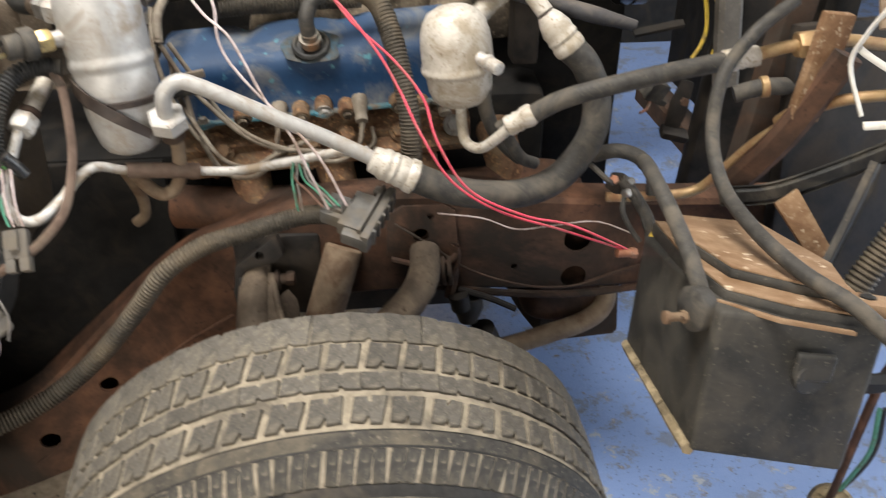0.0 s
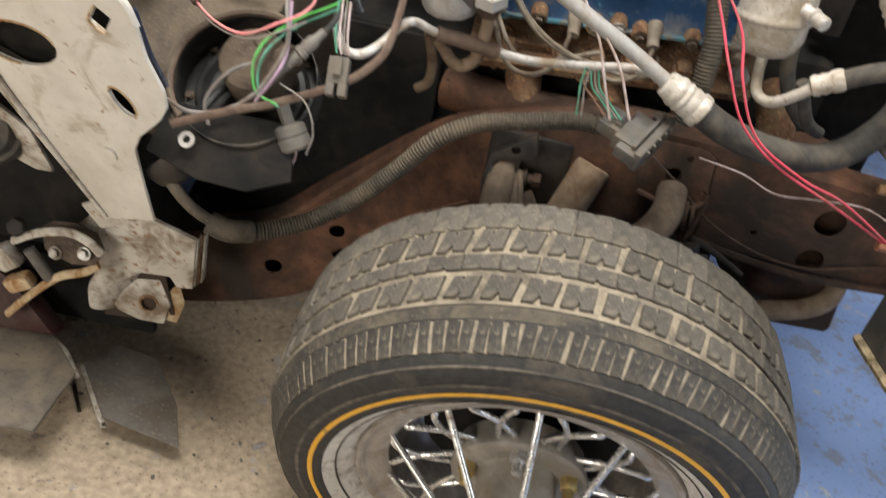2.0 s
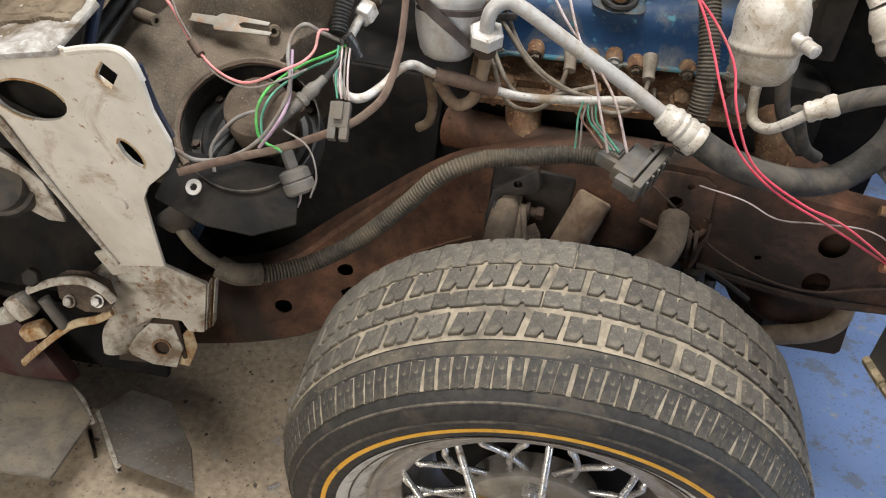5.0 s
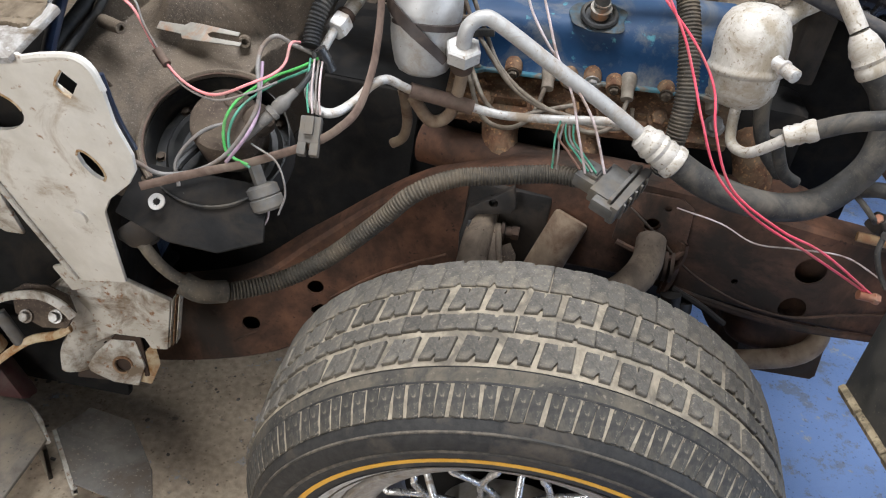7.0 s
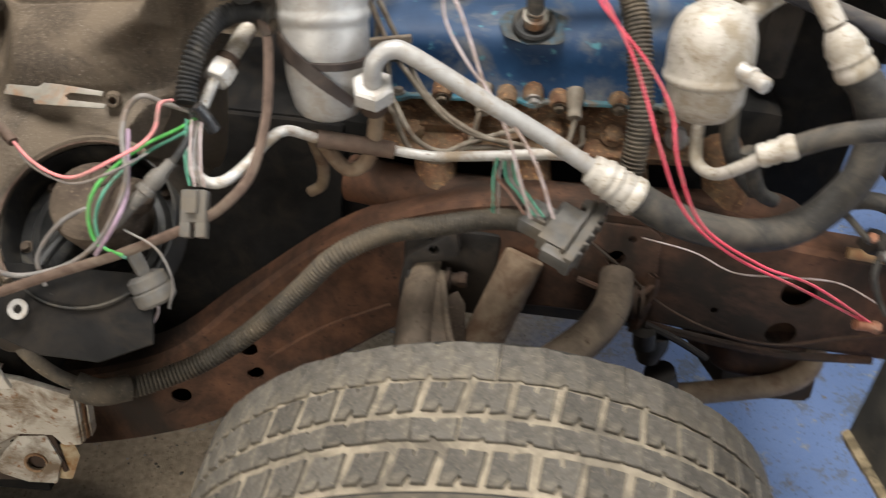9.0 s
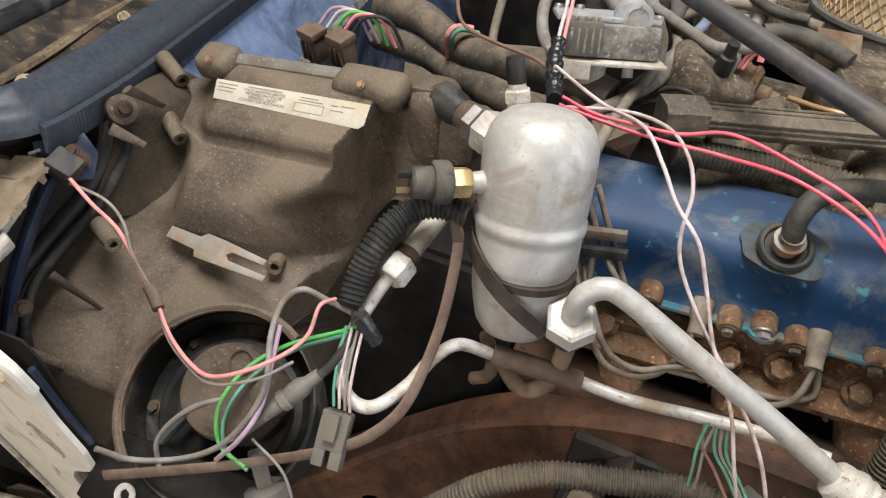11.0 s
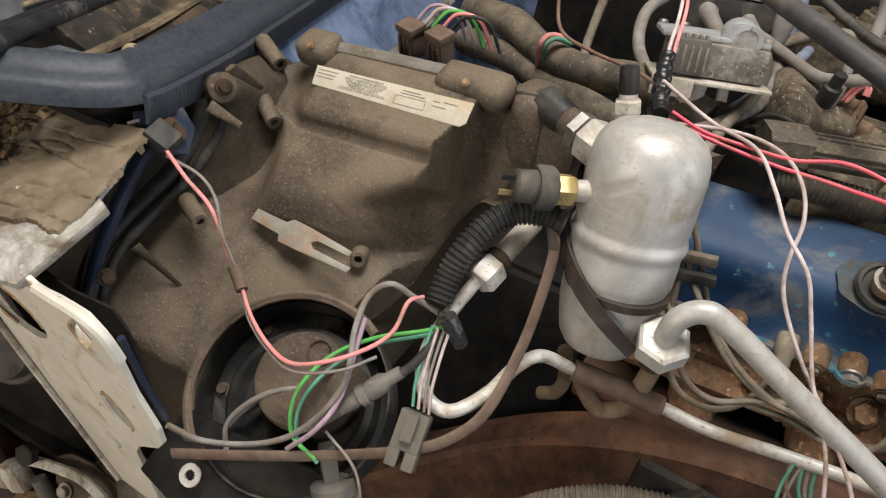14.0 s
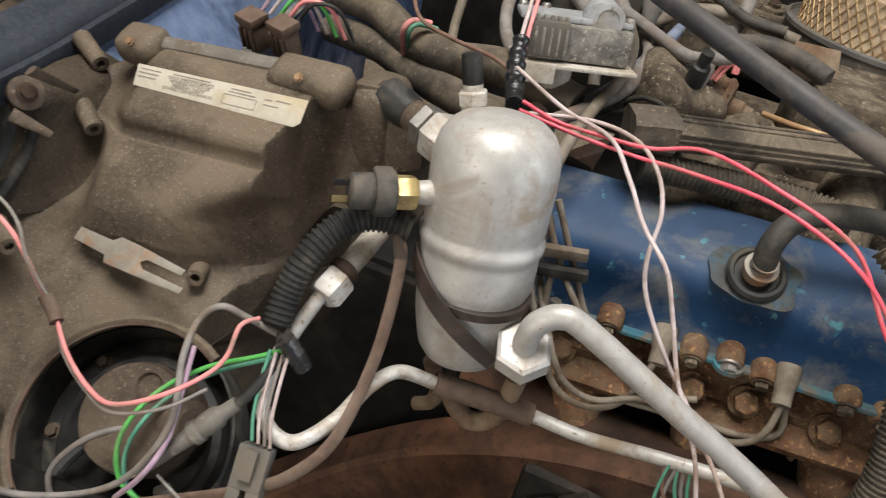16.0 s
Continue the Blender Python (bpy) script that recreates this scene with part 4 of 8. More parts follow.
for i in range(N + 1):
    t = i / N
    x = -0.335 + 0.505 * t
    e = min(t, 1 - t) * 0.505
    k = 1.0 if e > 0.022 else 0.80 + 0.20 * math.sin(e / 0.022 * math.pi / 2)
    dip = -0.012 * math.exp(-((t - 0.301) / 0.036) ** 2) - 0.008 * math.exp(-((t - 0.614) / 0.060) ** 2)
    rings.append([bm.verts.new((x, y * (0.94 + 0.06 * k), z if z < -0.05 else -0.058 + (z + 0.058) * k + (dip * min(1, max(0, (y + 0.02) / 0.06)) if z > 0.03 else 0))) for y, z in prof])
for a, b in zip(rings, rings[1:]):
    for k in range(len(prof) - 1):
        bm.faces.new((a[k], a[k + 1], b[k + 1], b[k]))
bm.faces.new(rings[0])
bm.faces.new(rings[-1][::-1])
bmesh.ops.transform(bm, matrix=CM, verts=bm.verts)
cover = part("valve_cover", bm, "blue", engine, "chipped blue valve cover with oily grime")
part("cover_flange", block((0.530, 0.150, 0.006), CM @ pose(-0.0825, 0.010, -0.066), 0.0025), "teal", cover, "chipped teal flange")
for x in (-0.27, -0.068, 0.13):
    part("flange_tab", turned([(0.0, 0), (0.017, 0), (0.017, 0.005), (0.012, 0.007), (0.0, 0.007)], CM.to_3x3() @ Vector((0, 0, 1)), CM @ Vector((x, -0.062, -0.068)), 18), "teal", cover)
    bolt(CM @ Vector((x, -0.063, -0.061)), CM.to_3x3() @ Vector((0, 0, 1)), 0.0085, cover, "steel")
# grommet with its elbow
gn = Vector((0, -0.50, 0.86)).normalized()
gp = Vector((-0.083, 1.272, 0.936))
stain_r = random.Random(5)
wob = [(stain_r.uniform(0, 6.28), stain_r.uniform(0.01, 0.055)) for k in range(2, 9)]
stain_ol = []
for k in range(56):
    a = 2 * math.pi * k / 56
    r = 1 + sum(h * math.sin(n_ * a + ph) for n_, (ph, h) in enumerate(wob, 2))
    stain_ol.append((0.050 * r * math.cos(a), 0.034 * r * math.sin(a)))
stain = plate(stain_ol, 0.0012, frame_m(gp - gn * 0.003, (1, 0, 0.08), gn), 0.0003)
part("stain", stain, "grime", cover, "oily grime round the grommet")
part("grommet", turned([(0.030, 0.0), (0.032, 0.004), (0.029, 0.0075), (0.025, 0.0075), (0.023, 0.003), (0.0, 0.003)], gn, gp, 28), "black", cover, "black rubber grommet")
part("elbow", turned([(0.015, 0.0), (0.0155, 0.012), (0.018, 0.014), (0.018, 0.018), (0.0135, 0.019), (0.0135, 0.03)], gn, gp + gn * 0.002, 24), "clip", cover, "dull metal elbow collar")
single("breather_hose", sweep([(-0.083, 1.258, 0.955), (-0.086, 1.255, 0.985), (-0.075, 1.268, 1.008), (-0.047, 1.280, 1.022), (0.015, 1.290, 1.029), (0.112, 1.280, 1.031), (0.191, 1.270, 1.027), (0.30, 1.30, 1.02)], 0.0125, 14, 8), "hose", "black rubber breather hose on the valve cover", "hose")

# upper engine, intake and far cover
part("intake", block((0.50, 0.30, 0.10), pose(0.05, 1.62, 0.92), 0.03), "tan_dust", engine, "dusty intake manifold")
part("valve_cover", block((0.58, 0.17, 0.09), pose(0.05, 1.93, 0.92, -16, 0, 0), 0.03), "blue", engine, "far blue valve cover")
part("throttle_body", block((0.16, 0.17, 0.13), pose(0.0, 1.58, 1.01, 0, 0, 8), 0.02), "tan_dust", engine, "dusty cast throttle body")
for i in range(3):
    part("runner", sweep([(-0.16 + 0.16 * i, 1.40, 0.885), (-0.15 + 0.16 * i, 1.46, 0.955), (-0.12 + 0.15 * i, 1.54, 0.99)], lambda t: 0.046 - 0.010 * t, 16, 6), "tan_dust", engine, "dust-caked intake runner")
part("thermostat_lump", block((0.12, 0.11, 0.09), pose(-0.225, 1.52, 1.005, 10, 12, 15), 0.035, None, 4), "tan_dust", engine)
part("vacuum_tee", turned([(0.0, 0), (0.012, 0), (0.012, 0.05), (0.008, 0.052), (0.008, 0.07)], (0.1, -0.3, 1), (-0.213, 1.495, 1.02), 14), "black", engine)
part("plenum", block((0.36, 0.22, 0.10), pose(-0.10, 1.90, 1.015, -4, 0, 6), 0.03, None, 3), "tan_dust", engine, "dust-caked rear casting")
for x, y in ((-0.21, 1.84), (-0.13, 1.86), (-0.17, 1.95)):
    part("casting_boss", turned([(0.0, 0), (0.020, 0), (0.018, 0.018), (0.010, 0.020), (0.010, 0.026), (0.0, 0.026)], (0.05, -0.1, 1), (x, y, 1.058), 16), "tan_dust", engine)
    part("stud_nut", hexnut((x + 0.001, y, 1.076), (0.05, -0.1, 1), 0.015, 0.010), "rust_dark", engine)

# ---- air conditioning: accumulator and lines ----
ACC = Vector((-0.3345, 1.073, 0.879))
UPA = Vector((-0.085, 0.135, 1)).normalized()
acc = thing("accumulator", ACC, "dull aluminium accumulator can strapped beside the heater case", "accumulator")
R = 0.0560
can = part("can", turned([(0.0, -0.026), (0.024, -0.0245), (0.036, -0.018), (0.0425, -0.008), (0.0465, 0.008), (R * 0.89, 0.026), (R * 0.915, 0.040), (R * 0.915, 0.056), (R * 0.955, 0.062), (R * 0.970, 0.067), (R * 0.972, 0.092), (R * 0.965, 0.095), (R * 0.985, 0.099), (R * 1.015, 0.1025), (R * 1.026, 0.1065), (R * 1.015, 0.1105), (R * 0.985, 0.1135), (R * 0.975, 0.117), (R * 0.99, 0.122), (R, 0.160), (R, 0.172),
                       (R * 0.985, 0.184), (R * 0.93, 0.196), (R * 0.82, 0.206), (R * 0.66, 0.213), (R * 0.4, 0.218), (0.0, 0.220)], UPA, ACC, 56), "alu", acc, "brushed aluminium can with a rolled bead and narrower foot")
part("band", turned([(R * 0.90, 0.049), (R * 0.945, 0.050), (R * 0.945, 0.058), (R * 0.90, 0.059)], UPA + Vector((0.05, -0.04, 0)), ACC, 48), "dark_band", acc, "dark clamp band")
bx = Vector((1, 0, 0.085)).normalized()
by = UPA.cross(bx)
path = [ACC + UPA * (0.084 - 0.078 * t ** 1.25) + (bx * math.cos(radians(-158 + 112 * t)) + by * math.sin(radians(-158 + 112 * t))) * (R * 0.985 + 0.0015) for t in [k / 24 for k in range(25)]]
bm = bmesh.new()
rings = []
for k, p in enumerate(path):
    t = (path[min(k + 1, 24)] - path[max(k - 1, 0)]).normalized()
    out_ = (p - ACC - UPA * (p - ACC).dot(UPA)).normalized()
    w = out_.cross(t) * (0.0105 - 0.0040 * k / 24)
    rings.append([bm.verts.new(q) for q in (p - w, p - w + out_ * 0.0022, p + w + out_ * 0.0022, p + w)])
for a, b in zip(rings, rings[1:]):
    for k in range(4):
        bm.faces.new((a[k], a[(k + 1) % 4], b[(k + 1) % 4], b[k]))
bm.faces.new(rings[0][::-1])
bm.faces.new(rings[-1])
part("band_tail", bm, "dark_band", acc, "loose end of the clamp band")
# service valve
vd = Vector((-0.30, 0.10, 1)).normalized()
vp = ACC + UPA * 0.192 + Vector((-0.036, 0.036, 0))
bm = turned([(0.012, 0.0), (0.011, 0.012), (0.009, 0.014), (0.009, 0.03)], vd, vp, 20)
hexnut(vp + vd * 0.010, vd, 0.024, 0.014, bm)
part("service_port", bm, "alu_pipe", acc)
part("port_cap", turned([(0.008, 0), (0.0095, 0.002), (0.0095, 0.022), (0.0088, 0.028), (0.0, 0.029)], vd, vp + vd * 0.028, 12), "black", acc, "ribbed black valve cap")
# pressure switch
sd = Vector((-0.80, -0.58, 0.01)).normalized()
sp = ACC + sd * (R - 0.004) + UPA * 0.145
part("switch_boss", turned([(0.013, -0.004), (0.011, 0.006), (0.010, 0.018)], sd, sp, 20), "alu", acc)
part("brass_hex", hexnut(sp + sd * 0.016, sd, 0.027, 0.020), "brass", acc, "clean brass hexagon")
bm = turned([(0.019, 0), (0.0215, 0.003), (0.0215, 0.015), (0.019, 0.018), (0.016, 0.018), (0.0155, 0.036), (0.013, 0.038), (0.0, 0.038)], sd, sp + sd * 0.036, 24)
part("pressure_switch", bm, "hose", acc, "dusty black pressure switch")
for s in (-1, 1):
    part("switch_blade", block((0.018, 0.0016, 0.006), frame_m(sp + sd * 0.078 + Vector((0, 0, 0.008 * s)), sd, (0, 0, 1)), 0.0004), "black" if s > 0 else "brass", acc)
# inlet union to the heater case
fd = Vector((-0.86, 0.36, 0.12)).normalized()
fp = ACC + fd * (R - 0.008) + UPA * 0.160
bm = hexnut(fp, fd, 0.041, 0.030)
part("union_nut", bm, "alu_pipe", acc, "pale aluminium union nut")
part("lock_nut", hexnut(fp + fd * 0.031, fd, 0.036, 0.014), "steel", acc)
part("inlet_pipe", turned([(0.0155, 0.04), (0.0155, 0.060), (0.0125, 0.063), (0.0125, 0.100)], fd, fp, 20), "motor", acc)
# outlet stub and U pipe at the bottom
part("outlet_stub", sweep([(-0.345, 1.075, 0.815), (-0.31, 1.065, 0.785), (-0.282, 1.068, 0.800), (-0.273, 1.068, 0.85), (-0.273, 1.063, 0.885)], 0.0100, 14, 6), "shock", acc)
part("outlet_stub", sweep([(-0.363, 1.09, 0.816), (-0.359, 1.105, 0.787), (-0.356, 1.125, 0.747), (-0.363, 1.14, 0.711), (-0.381, 1.145, 0.694)], 0.0085, 12, 6), "shock", acc)
part("rusty_collar", turned([(0.014, 0), (0.017, 0.003), (0.017, 0.016), (0.014, 0.019)], (0.02, -0.42, 0.95), (-0.2735, 1.060, 0.876), 20), "rust_dark", acc)

suction = thing("suction_line", (-0.27, 1.057, 0.89), "aluminium suction pipe crimped to a thick black hose", "pipe")
part("nut", hexnut((-0.2735, 1.050, 0.897), (0.02, -0.42, 0.95), 0.047, 0.026), "alu_pipe", suction, "large aluminium flare nut")
part("pipe", sweep([(-0.273, 1.042, 0.915), (-0.273, 1.036, 0.934), (-0.268, 1.036, 0.952), (-0.252, 1.040, 0.964), (-0.228, 1.042, 0.959), (-0.137, 1.046, 0.911), (-0.06, 1.046, 0.873), (0.012, 1.046, 0.833)], 0.0112, 18, 8), "alu", suction, "bent aluminium pipe")
cd = (Vector((0.068, 1.043, 0.803)) - Vector((0.005, 1.046, 0.836))).normalized()
part("crimp", turned([(0.0120, 0.0), (0.0192, 0.003), (0.0208, 0.010), (0.0208, 0.016), (0.0232, 0.019), (0.0248, 0.024), (0.0224, 0.030), (0.0248, 0.036), (0.0224, 0.042), (0.0248, 0.048), (0.0232, 0.058), (0.0264, 0.062), (0.0264, 0.072), (0.0232, 0.074)], cd, (0.003, 1.046, 0.837), 28), "alu_dusty", suction, "dusty crimped ferrule")
part("hose", sweep([(0.055, 1.044, 0.810), (0.11, 1.04, 0.785), (0.17, 1.045, 0.768), (0.235, 1.055, 0.762), (0.29, 1.07, 0.775), (0.33, 1.09, 0.805), (0.352, 1.10, 0.845), (0.354, 1.110, 0.893), (0.334, 1.115, 0.942), (0.309, 1.120, 0.968)], 0.0222, 20, 8), "hose", suction, "thick black rubber hose")
cd = (Vector((0.267, 1.135, 1.021)) - Vector((0.309, 1.120, 0.968))).normalized()
part("crimp", turned([(0.0232, 0.0), (0.0248, 0.004), (0.0248, 0.012), (0.0224, 0.018), (0.0248, 0.024), (0.0224, 0.030), (0.0240, 0.038), (0.0192, 0.055), (0.0136, 0.066)], cd, (0.311, 1.119, 0.965), 28), "alu_dusty", suction, "dusty crimped ferrule")
part("pipe", sweep([(0.270, 1.134, 1.018), (0.231, 1.160, 1.066), (0.199, 1.180, 1.099), (0.17, 1.21, 1.12), (0.16, 1.28, 1.12)], 0.0130, 14, 8), "alu_dusty", suction)

liquid = thing("liquid_line", (-0.45, 1.01, 0.86), "thin aluminium liquid pipe looping below the accumulator", "pipe")
part("pipe", sweep([(-0.446, 1.058, 0.943), (-0.450, 1.045, 0.936), (-0.453, 1.012, 0.925), (-0.467, 0.983, 0.886), (-0.471, 0.952, 0.863), (-0.461, 0.925, 0.845), (-0.443, 0.914, 0.833), (-0.420, 0.915, 0.835), (-0.400, 0.945, 0.846), (-0.390, 0.985, 0.855), (-0.374, 1.017, 0.856), (-0.343, 1.040, 0.838), (-0.300, 1.055, 0.828), (-0.250, 1.071, 0.817), (-0.195, 1.075, 0.813), (-0.118, 1.080, 0.821), (-0.050, 1.072, 0.836), (0.0, 1.062, 0.842)], 0.0068, 14, 8), "alu_pipe", liquid, "dull aluminium pipe")
nd = (Vector((-0.440, 1.060, 0.948)) - Vector((-0.453, 1.005, 0.920))).normalized()
part("nut", hexnut(Vector((-0.4545, 1.004, 0.917)), nd, 0.031, 0.026), "alu_pipe", liquid, "aluminium flare nut")
part("collar", turned([(0.0125, 0), (0.0145, 0.002), (0.0145, 0.009), (0.011, 0.011)], nd, Vector((-0.4545, 1.004, 0.917)) + nd * 0.027, 20), "rust_dark", liquid)
part("pipe_end", turned([(0.011, 0.0), (0.011, 0.06)], nd, Vector((-0.4545, 1.004, 0.917)) + nd * 0.03, 16), "alu_dusty", liquid)
part("sleeve", sweep([(-0.343, 1.040, 0.838), (-0.298, 1.056, 0.828), (-0.249, 1.071, 0.817)], 0.0115, 16, 6), "strap", liquid, "brown rubber chafe sleeve")

# receiver canister on the front
CC = Vector((0.153, 1.163, 0.868))
can2 = thing("muffler_can", CC, "domed dull aluminium muffler can with a short spout", "canister")
R2 = 0.056
cax = Vector((-0.11, 0.04, 1)).normalized()
part("can", turned([(0.0, 0.0), (0.022, 0.001), (0.036, 0.006), (0.045, 0.016), (R2 * 0.90, 0.030), (R2 * 0.92, 0.050), (R2 * 0.93, 0.054), (R2 * 1.00, 0.056), (R2 * 1.035, 0.060), (R2 * 1.035, 0.064), (R2 * 1.0, 0.068), (R2 * 0.985, 0.072), (R2 * 0.985, 0.098),
                   (R2 * 0.955, 0.115), (R2 * 0.86, 0.132), (R2 * 0.70, 0.145), (R2 * 0.45, 0.153), (R2 * 0.2, 0.1555), (0.0, 0.156)], cax, CC, 48), "alu_dusty", can2, "dusty cast aluminium can with a rolled seam")
sdir = Vector((0.55, -0.80, -0.12)).normalized()
sp2 = CC + cax * 0.095 + sdir * (R2 * 0.9)
part("spout", turned([(0.013, 0), (0.010, 0.006), (0.009, 0.018), (0.0125, 0.020), (0.0125, 0.024), (0.0095, 0.026), (0.0105, 0.030), (0.0105, 0.046), (0.008, 0.048), (0.0, 0.048)], sdir, sp2, 20), "alu_pipe", can2, "short pale valve spout")
part("lower_pipe", sweep([(0.150, 1.160, 0.875), (0.151, 1.148, 0.842), (0.156, 1.128, 0.818), (0.176, 1.105, 0.818), (0.200, 1.080, 0.848), (0.221, 1.068, 0.876)], 0.0085, 14, 8), "alu_dusty", can2)
part("upper_pipe", sweep([(0.175, 1.19, 0.995), (0.20, 1.21, 1.015), (0.23, 1.23, 1.03)], 0.016, 14, 4), "alu_dusty", can2)

discharge = thing("discharge_hose", (0.22, 1.066, 0.88), "black discharge hose with pale crimped ends", "hose")
cd = (Vector((0.252, 1.062, 0.893)) - Vector((0.212, 1.069, 0.868))).normalized()
part("crimp", turned([(0.0096, 0), (0.0148, 0.002), (0.0160, 0.008), (0.0144, 0.014), (0.0160, 0.018), (0.0144, 0.026), (0.0168, 0.031), (0.0168, 0.042), (0.0144, 0.046)], cd, (0.208, 1.070, 0.866), 24), "alu_dusty", discharge, "dusty crimped ferrule")
part("hose", sweep([(0.243, 1.064, 0.887), (0.290, 1.055, 0.914), (0.370, 1.050, 0.936), (0.454, 1.055, 0.950), (0.53, 1.060, 0.960)], 0.0140, 16, 8), "hose", discharge, "black rubber hose")
part("crimp", turned([(0.0144, 0), (0.0168, 0.003), (0.0168, 0.018), (0.0144, 0.022), (0.0160, 0.028), (0.0144, 0.034), (0.0160, 0.042), (0.0152, 0.052), (0.0080, 0.056)], (1, 0.05, 0.13), (0.522, 1.060, 0.959), 24), "alu_dusty", discharge, "pale crimped ferrule")
part("brass_pipe", sweep([(0.570, 1.063, 0.966), (0.623, 1.063, 0.978), (0.70, 1.060, 0.985), (0.768, 1.060, 0.976), (0.83, 1.07, 0.97)], 0.0095, 12, 6), "dashpipe", discharge, "tarnished brass pipe")
part("brass_nut", hexnut((0.630, 1.062, 0.979), (1, 0, 0.1), 0.036, 0.040), "dashpipe", discharge)

# ---- heater and blower case on the firewall ----
hvac = thing("heater_case", (-0.64, 1.05, 0.70), "dusty black plastic heater and blower case", "heater case")


def smooth(a, b, x):
    t = min(1, max(0, (x - a) / (b - a)))
    return t * t * (3 - 2 * t)


# cross-sections of the case as (y, z): flange, bowl and ramp share their foot and their box top
FOOT = [(0.790, 0.655), (0.797, 0.690), (0.86, 0.742), (0.94, 0.804), (0.985, 0.838)]
BOX = [(1.066, 0.962), (1.0685, 0.970), (1.067, 0.979), (1.070, 0.988), (1.078, 0.995), (1.106, 1.0185), (1.120, 1.028), (1.137, 1.032), (1.150, 1.026), (1.158, 1.000)]
EDGE = [(0.998, 0.850), (1.012, 0.885), (1.022, 0.920), (1.027, 0.945), (1.030, 0.965)]
BOWL = [(1.003, 0.853), (1.030, 0.879), (1.066, 0.910), (1.084, 0.945), (1.077, 0.966)]
BOX_EDGE = [(1.034, 0.972), (1.037, 0.979), (1.041, 0.985), (1.044, 0.989), (1.058, 0.991), (1.080, 0.991), (1.105, 0.989), (1.130, 0.986), (1.150, 0.982), (1.165, 0.972)]
BOX_BOWL = [(1.085, 0.968), (1.094, 0.975), (1.104, 0.980), (1.115, 0.984), (1.127, 0.990), (1.140, 0.997), (1.153, 1.001), (1.166, 1.001), (1.180, 0.994), (1.192, 0.980)]
RAMP = [(1.006, 0.852), (1.010, 0.885), (1.016, 0.912), (1.036, 0.938), (1.060, 0.958)]


def blend(a, b, t):
    return [(p[0] + (q[0] - p[0]) * t, p[1] + (q[1] - p[1]) * t) for p, q in zip(a, b)]


bm = bmesh.new()
rings = []
NX = 190
for i in range(NX + 1):
    x = -0.845 + 0.418 * i / NX
    front = 0.70 + 0.335 * smooth(-0.605, -0.560, x) + 0.10 * smooth(-0.575, -0.505, x)
    out, into = smooth(-0.822, -0.772, x), smooth(-0.762, -0.708, x)
    mid = blend(blend(EDGE, BOWL, out), RAMP, into)
    top = blend(blend(BOX_EDGE, BOX_BOWL, out), BOX, into)
    e = min(1.0, max(0.0, (x + 0.472) / 0.045))
    turn = 0.032 * (1 - math.sqrt(max(0.0, 1 - e * e)))
    low = 0.875 - 0.05 * smooth(-0.70, -0.66, x) + 0.01 * smooth(-0.67, -0.63, x)
    row = []
    for p in spline([(y, z, 0) for y, z in FOOT + mid + top], 7):
        y, z = p.x, p.y
        w = smooth(0.85, 0.95, z)
        y += w * (turn - 0.055 * (x + 0.72))
        z += w * (0.14 * (x + 0.72) - turn * smooth(0.98, 1.03, z))
        crease = -0.612 + 0.105 * smooth(0.900, 0.985, z - 0.14 * (x + 0.72))
        y += 0.55 * (x - crease + math.hypot(x - crease, 0.030)) * (1 - smooth(0.940, 0.975, z - 0.14 * (x + 0.72))) * smooth(0.84, 0.87, z)
        if y < low:
            y = low + 0.05 * (y - low)
        if z < 0.80:
            z = 0.80 - (0.80 - z) * (1 - 0.85 * smooth(-0.545, -0.525, x))
        if y < front:
            y = front + 0.03 * (y - front)
        z = max(z, 0.80 + 0.13 * smooth(-0.565, -0.505, x) if y > 1.0 else z)
        row.append(bm.verts.new((x, y, z)))
    rings.append(row + [bm.verts.new((x, 1.25, 0.13 * smooth(-0.565, -0.505, x) + 0.80 - 0.145 * (1 - 0.85 * smooth(-0.545, -0.525, x))))])
for a, b in zip(rings, rings[1:]):
    for k in range(len(a)):
        bm.faces.new((a[k], a[(k + 1) % len(a)], b[(k + 1) % len(b)], b[k]))
bm.faces.new(rings[0][::-1])
bm.faces.new(rings[-1])
case = part("case", bm, "hvac", hvac, "dusty moulded black case")
BN = Vector((0.02, -0.62, 0.785)).normalized()
BC = Vector((-0.585, 0.895, 0.768))
cut(case, [turned([(0.104, -0.075), (0.104, 0.06)], BN, BC, 48)])
for f in case.data.polygons:
    f.use_smooth = True
# the lip runs round the open side of the blower well
lip = []
e1 = (Vector((-1, 0, 0)) - BN * BN.x * -1).normalized()
e2 = BN.cross(e1)
for k in range(25):
    a = radians(-118 + 168 * k / 24)
    lip.append(BC + (e1 * math.cos(a) + e2 * math.sin(a)) * 0.107 + BN * 0.006)
part("blower_lip", sweep(lip, 0.0042, 8, 2), "hvac", hvac, "raised lip round the blower well")
part("lip_gasket", sweep([BC + (p - BC) * 0.965 for p in lip], 0.0024, 8, 2), "strap", hvac, "brown gasket edge")
part("well_wall", turned([(0.1032, -0.052), (0.1032, -0.004), (0.1010, -0.003), (0.1010, -0.050)], BN, BC, 48), "black", hvac, "dusty black wall of the blower well")
part("blower_plate", turned([(0.103, -0.052), (0.100, -0.046), (0.086, -0.045), (0.080, -0.036), (0.072, -0.034), (0.064, -0.044), (0.0, -0.044)], BN, BC, 48), "black", hvac, "black blower mounting plate")
part("blower_motor", turned([(0.050, -0.045), (0.051, 0.010), (0.048, 0.022), (0.039, 0.028), (0.0, 0.030)], BN, BC + Vector((0.012, 0.012, 0.016)), 40), "motor", hvac, "dusty brown blower motor")
mo = BC + Vector((0.012, 0.012, 0.016)) + BN * 0.030
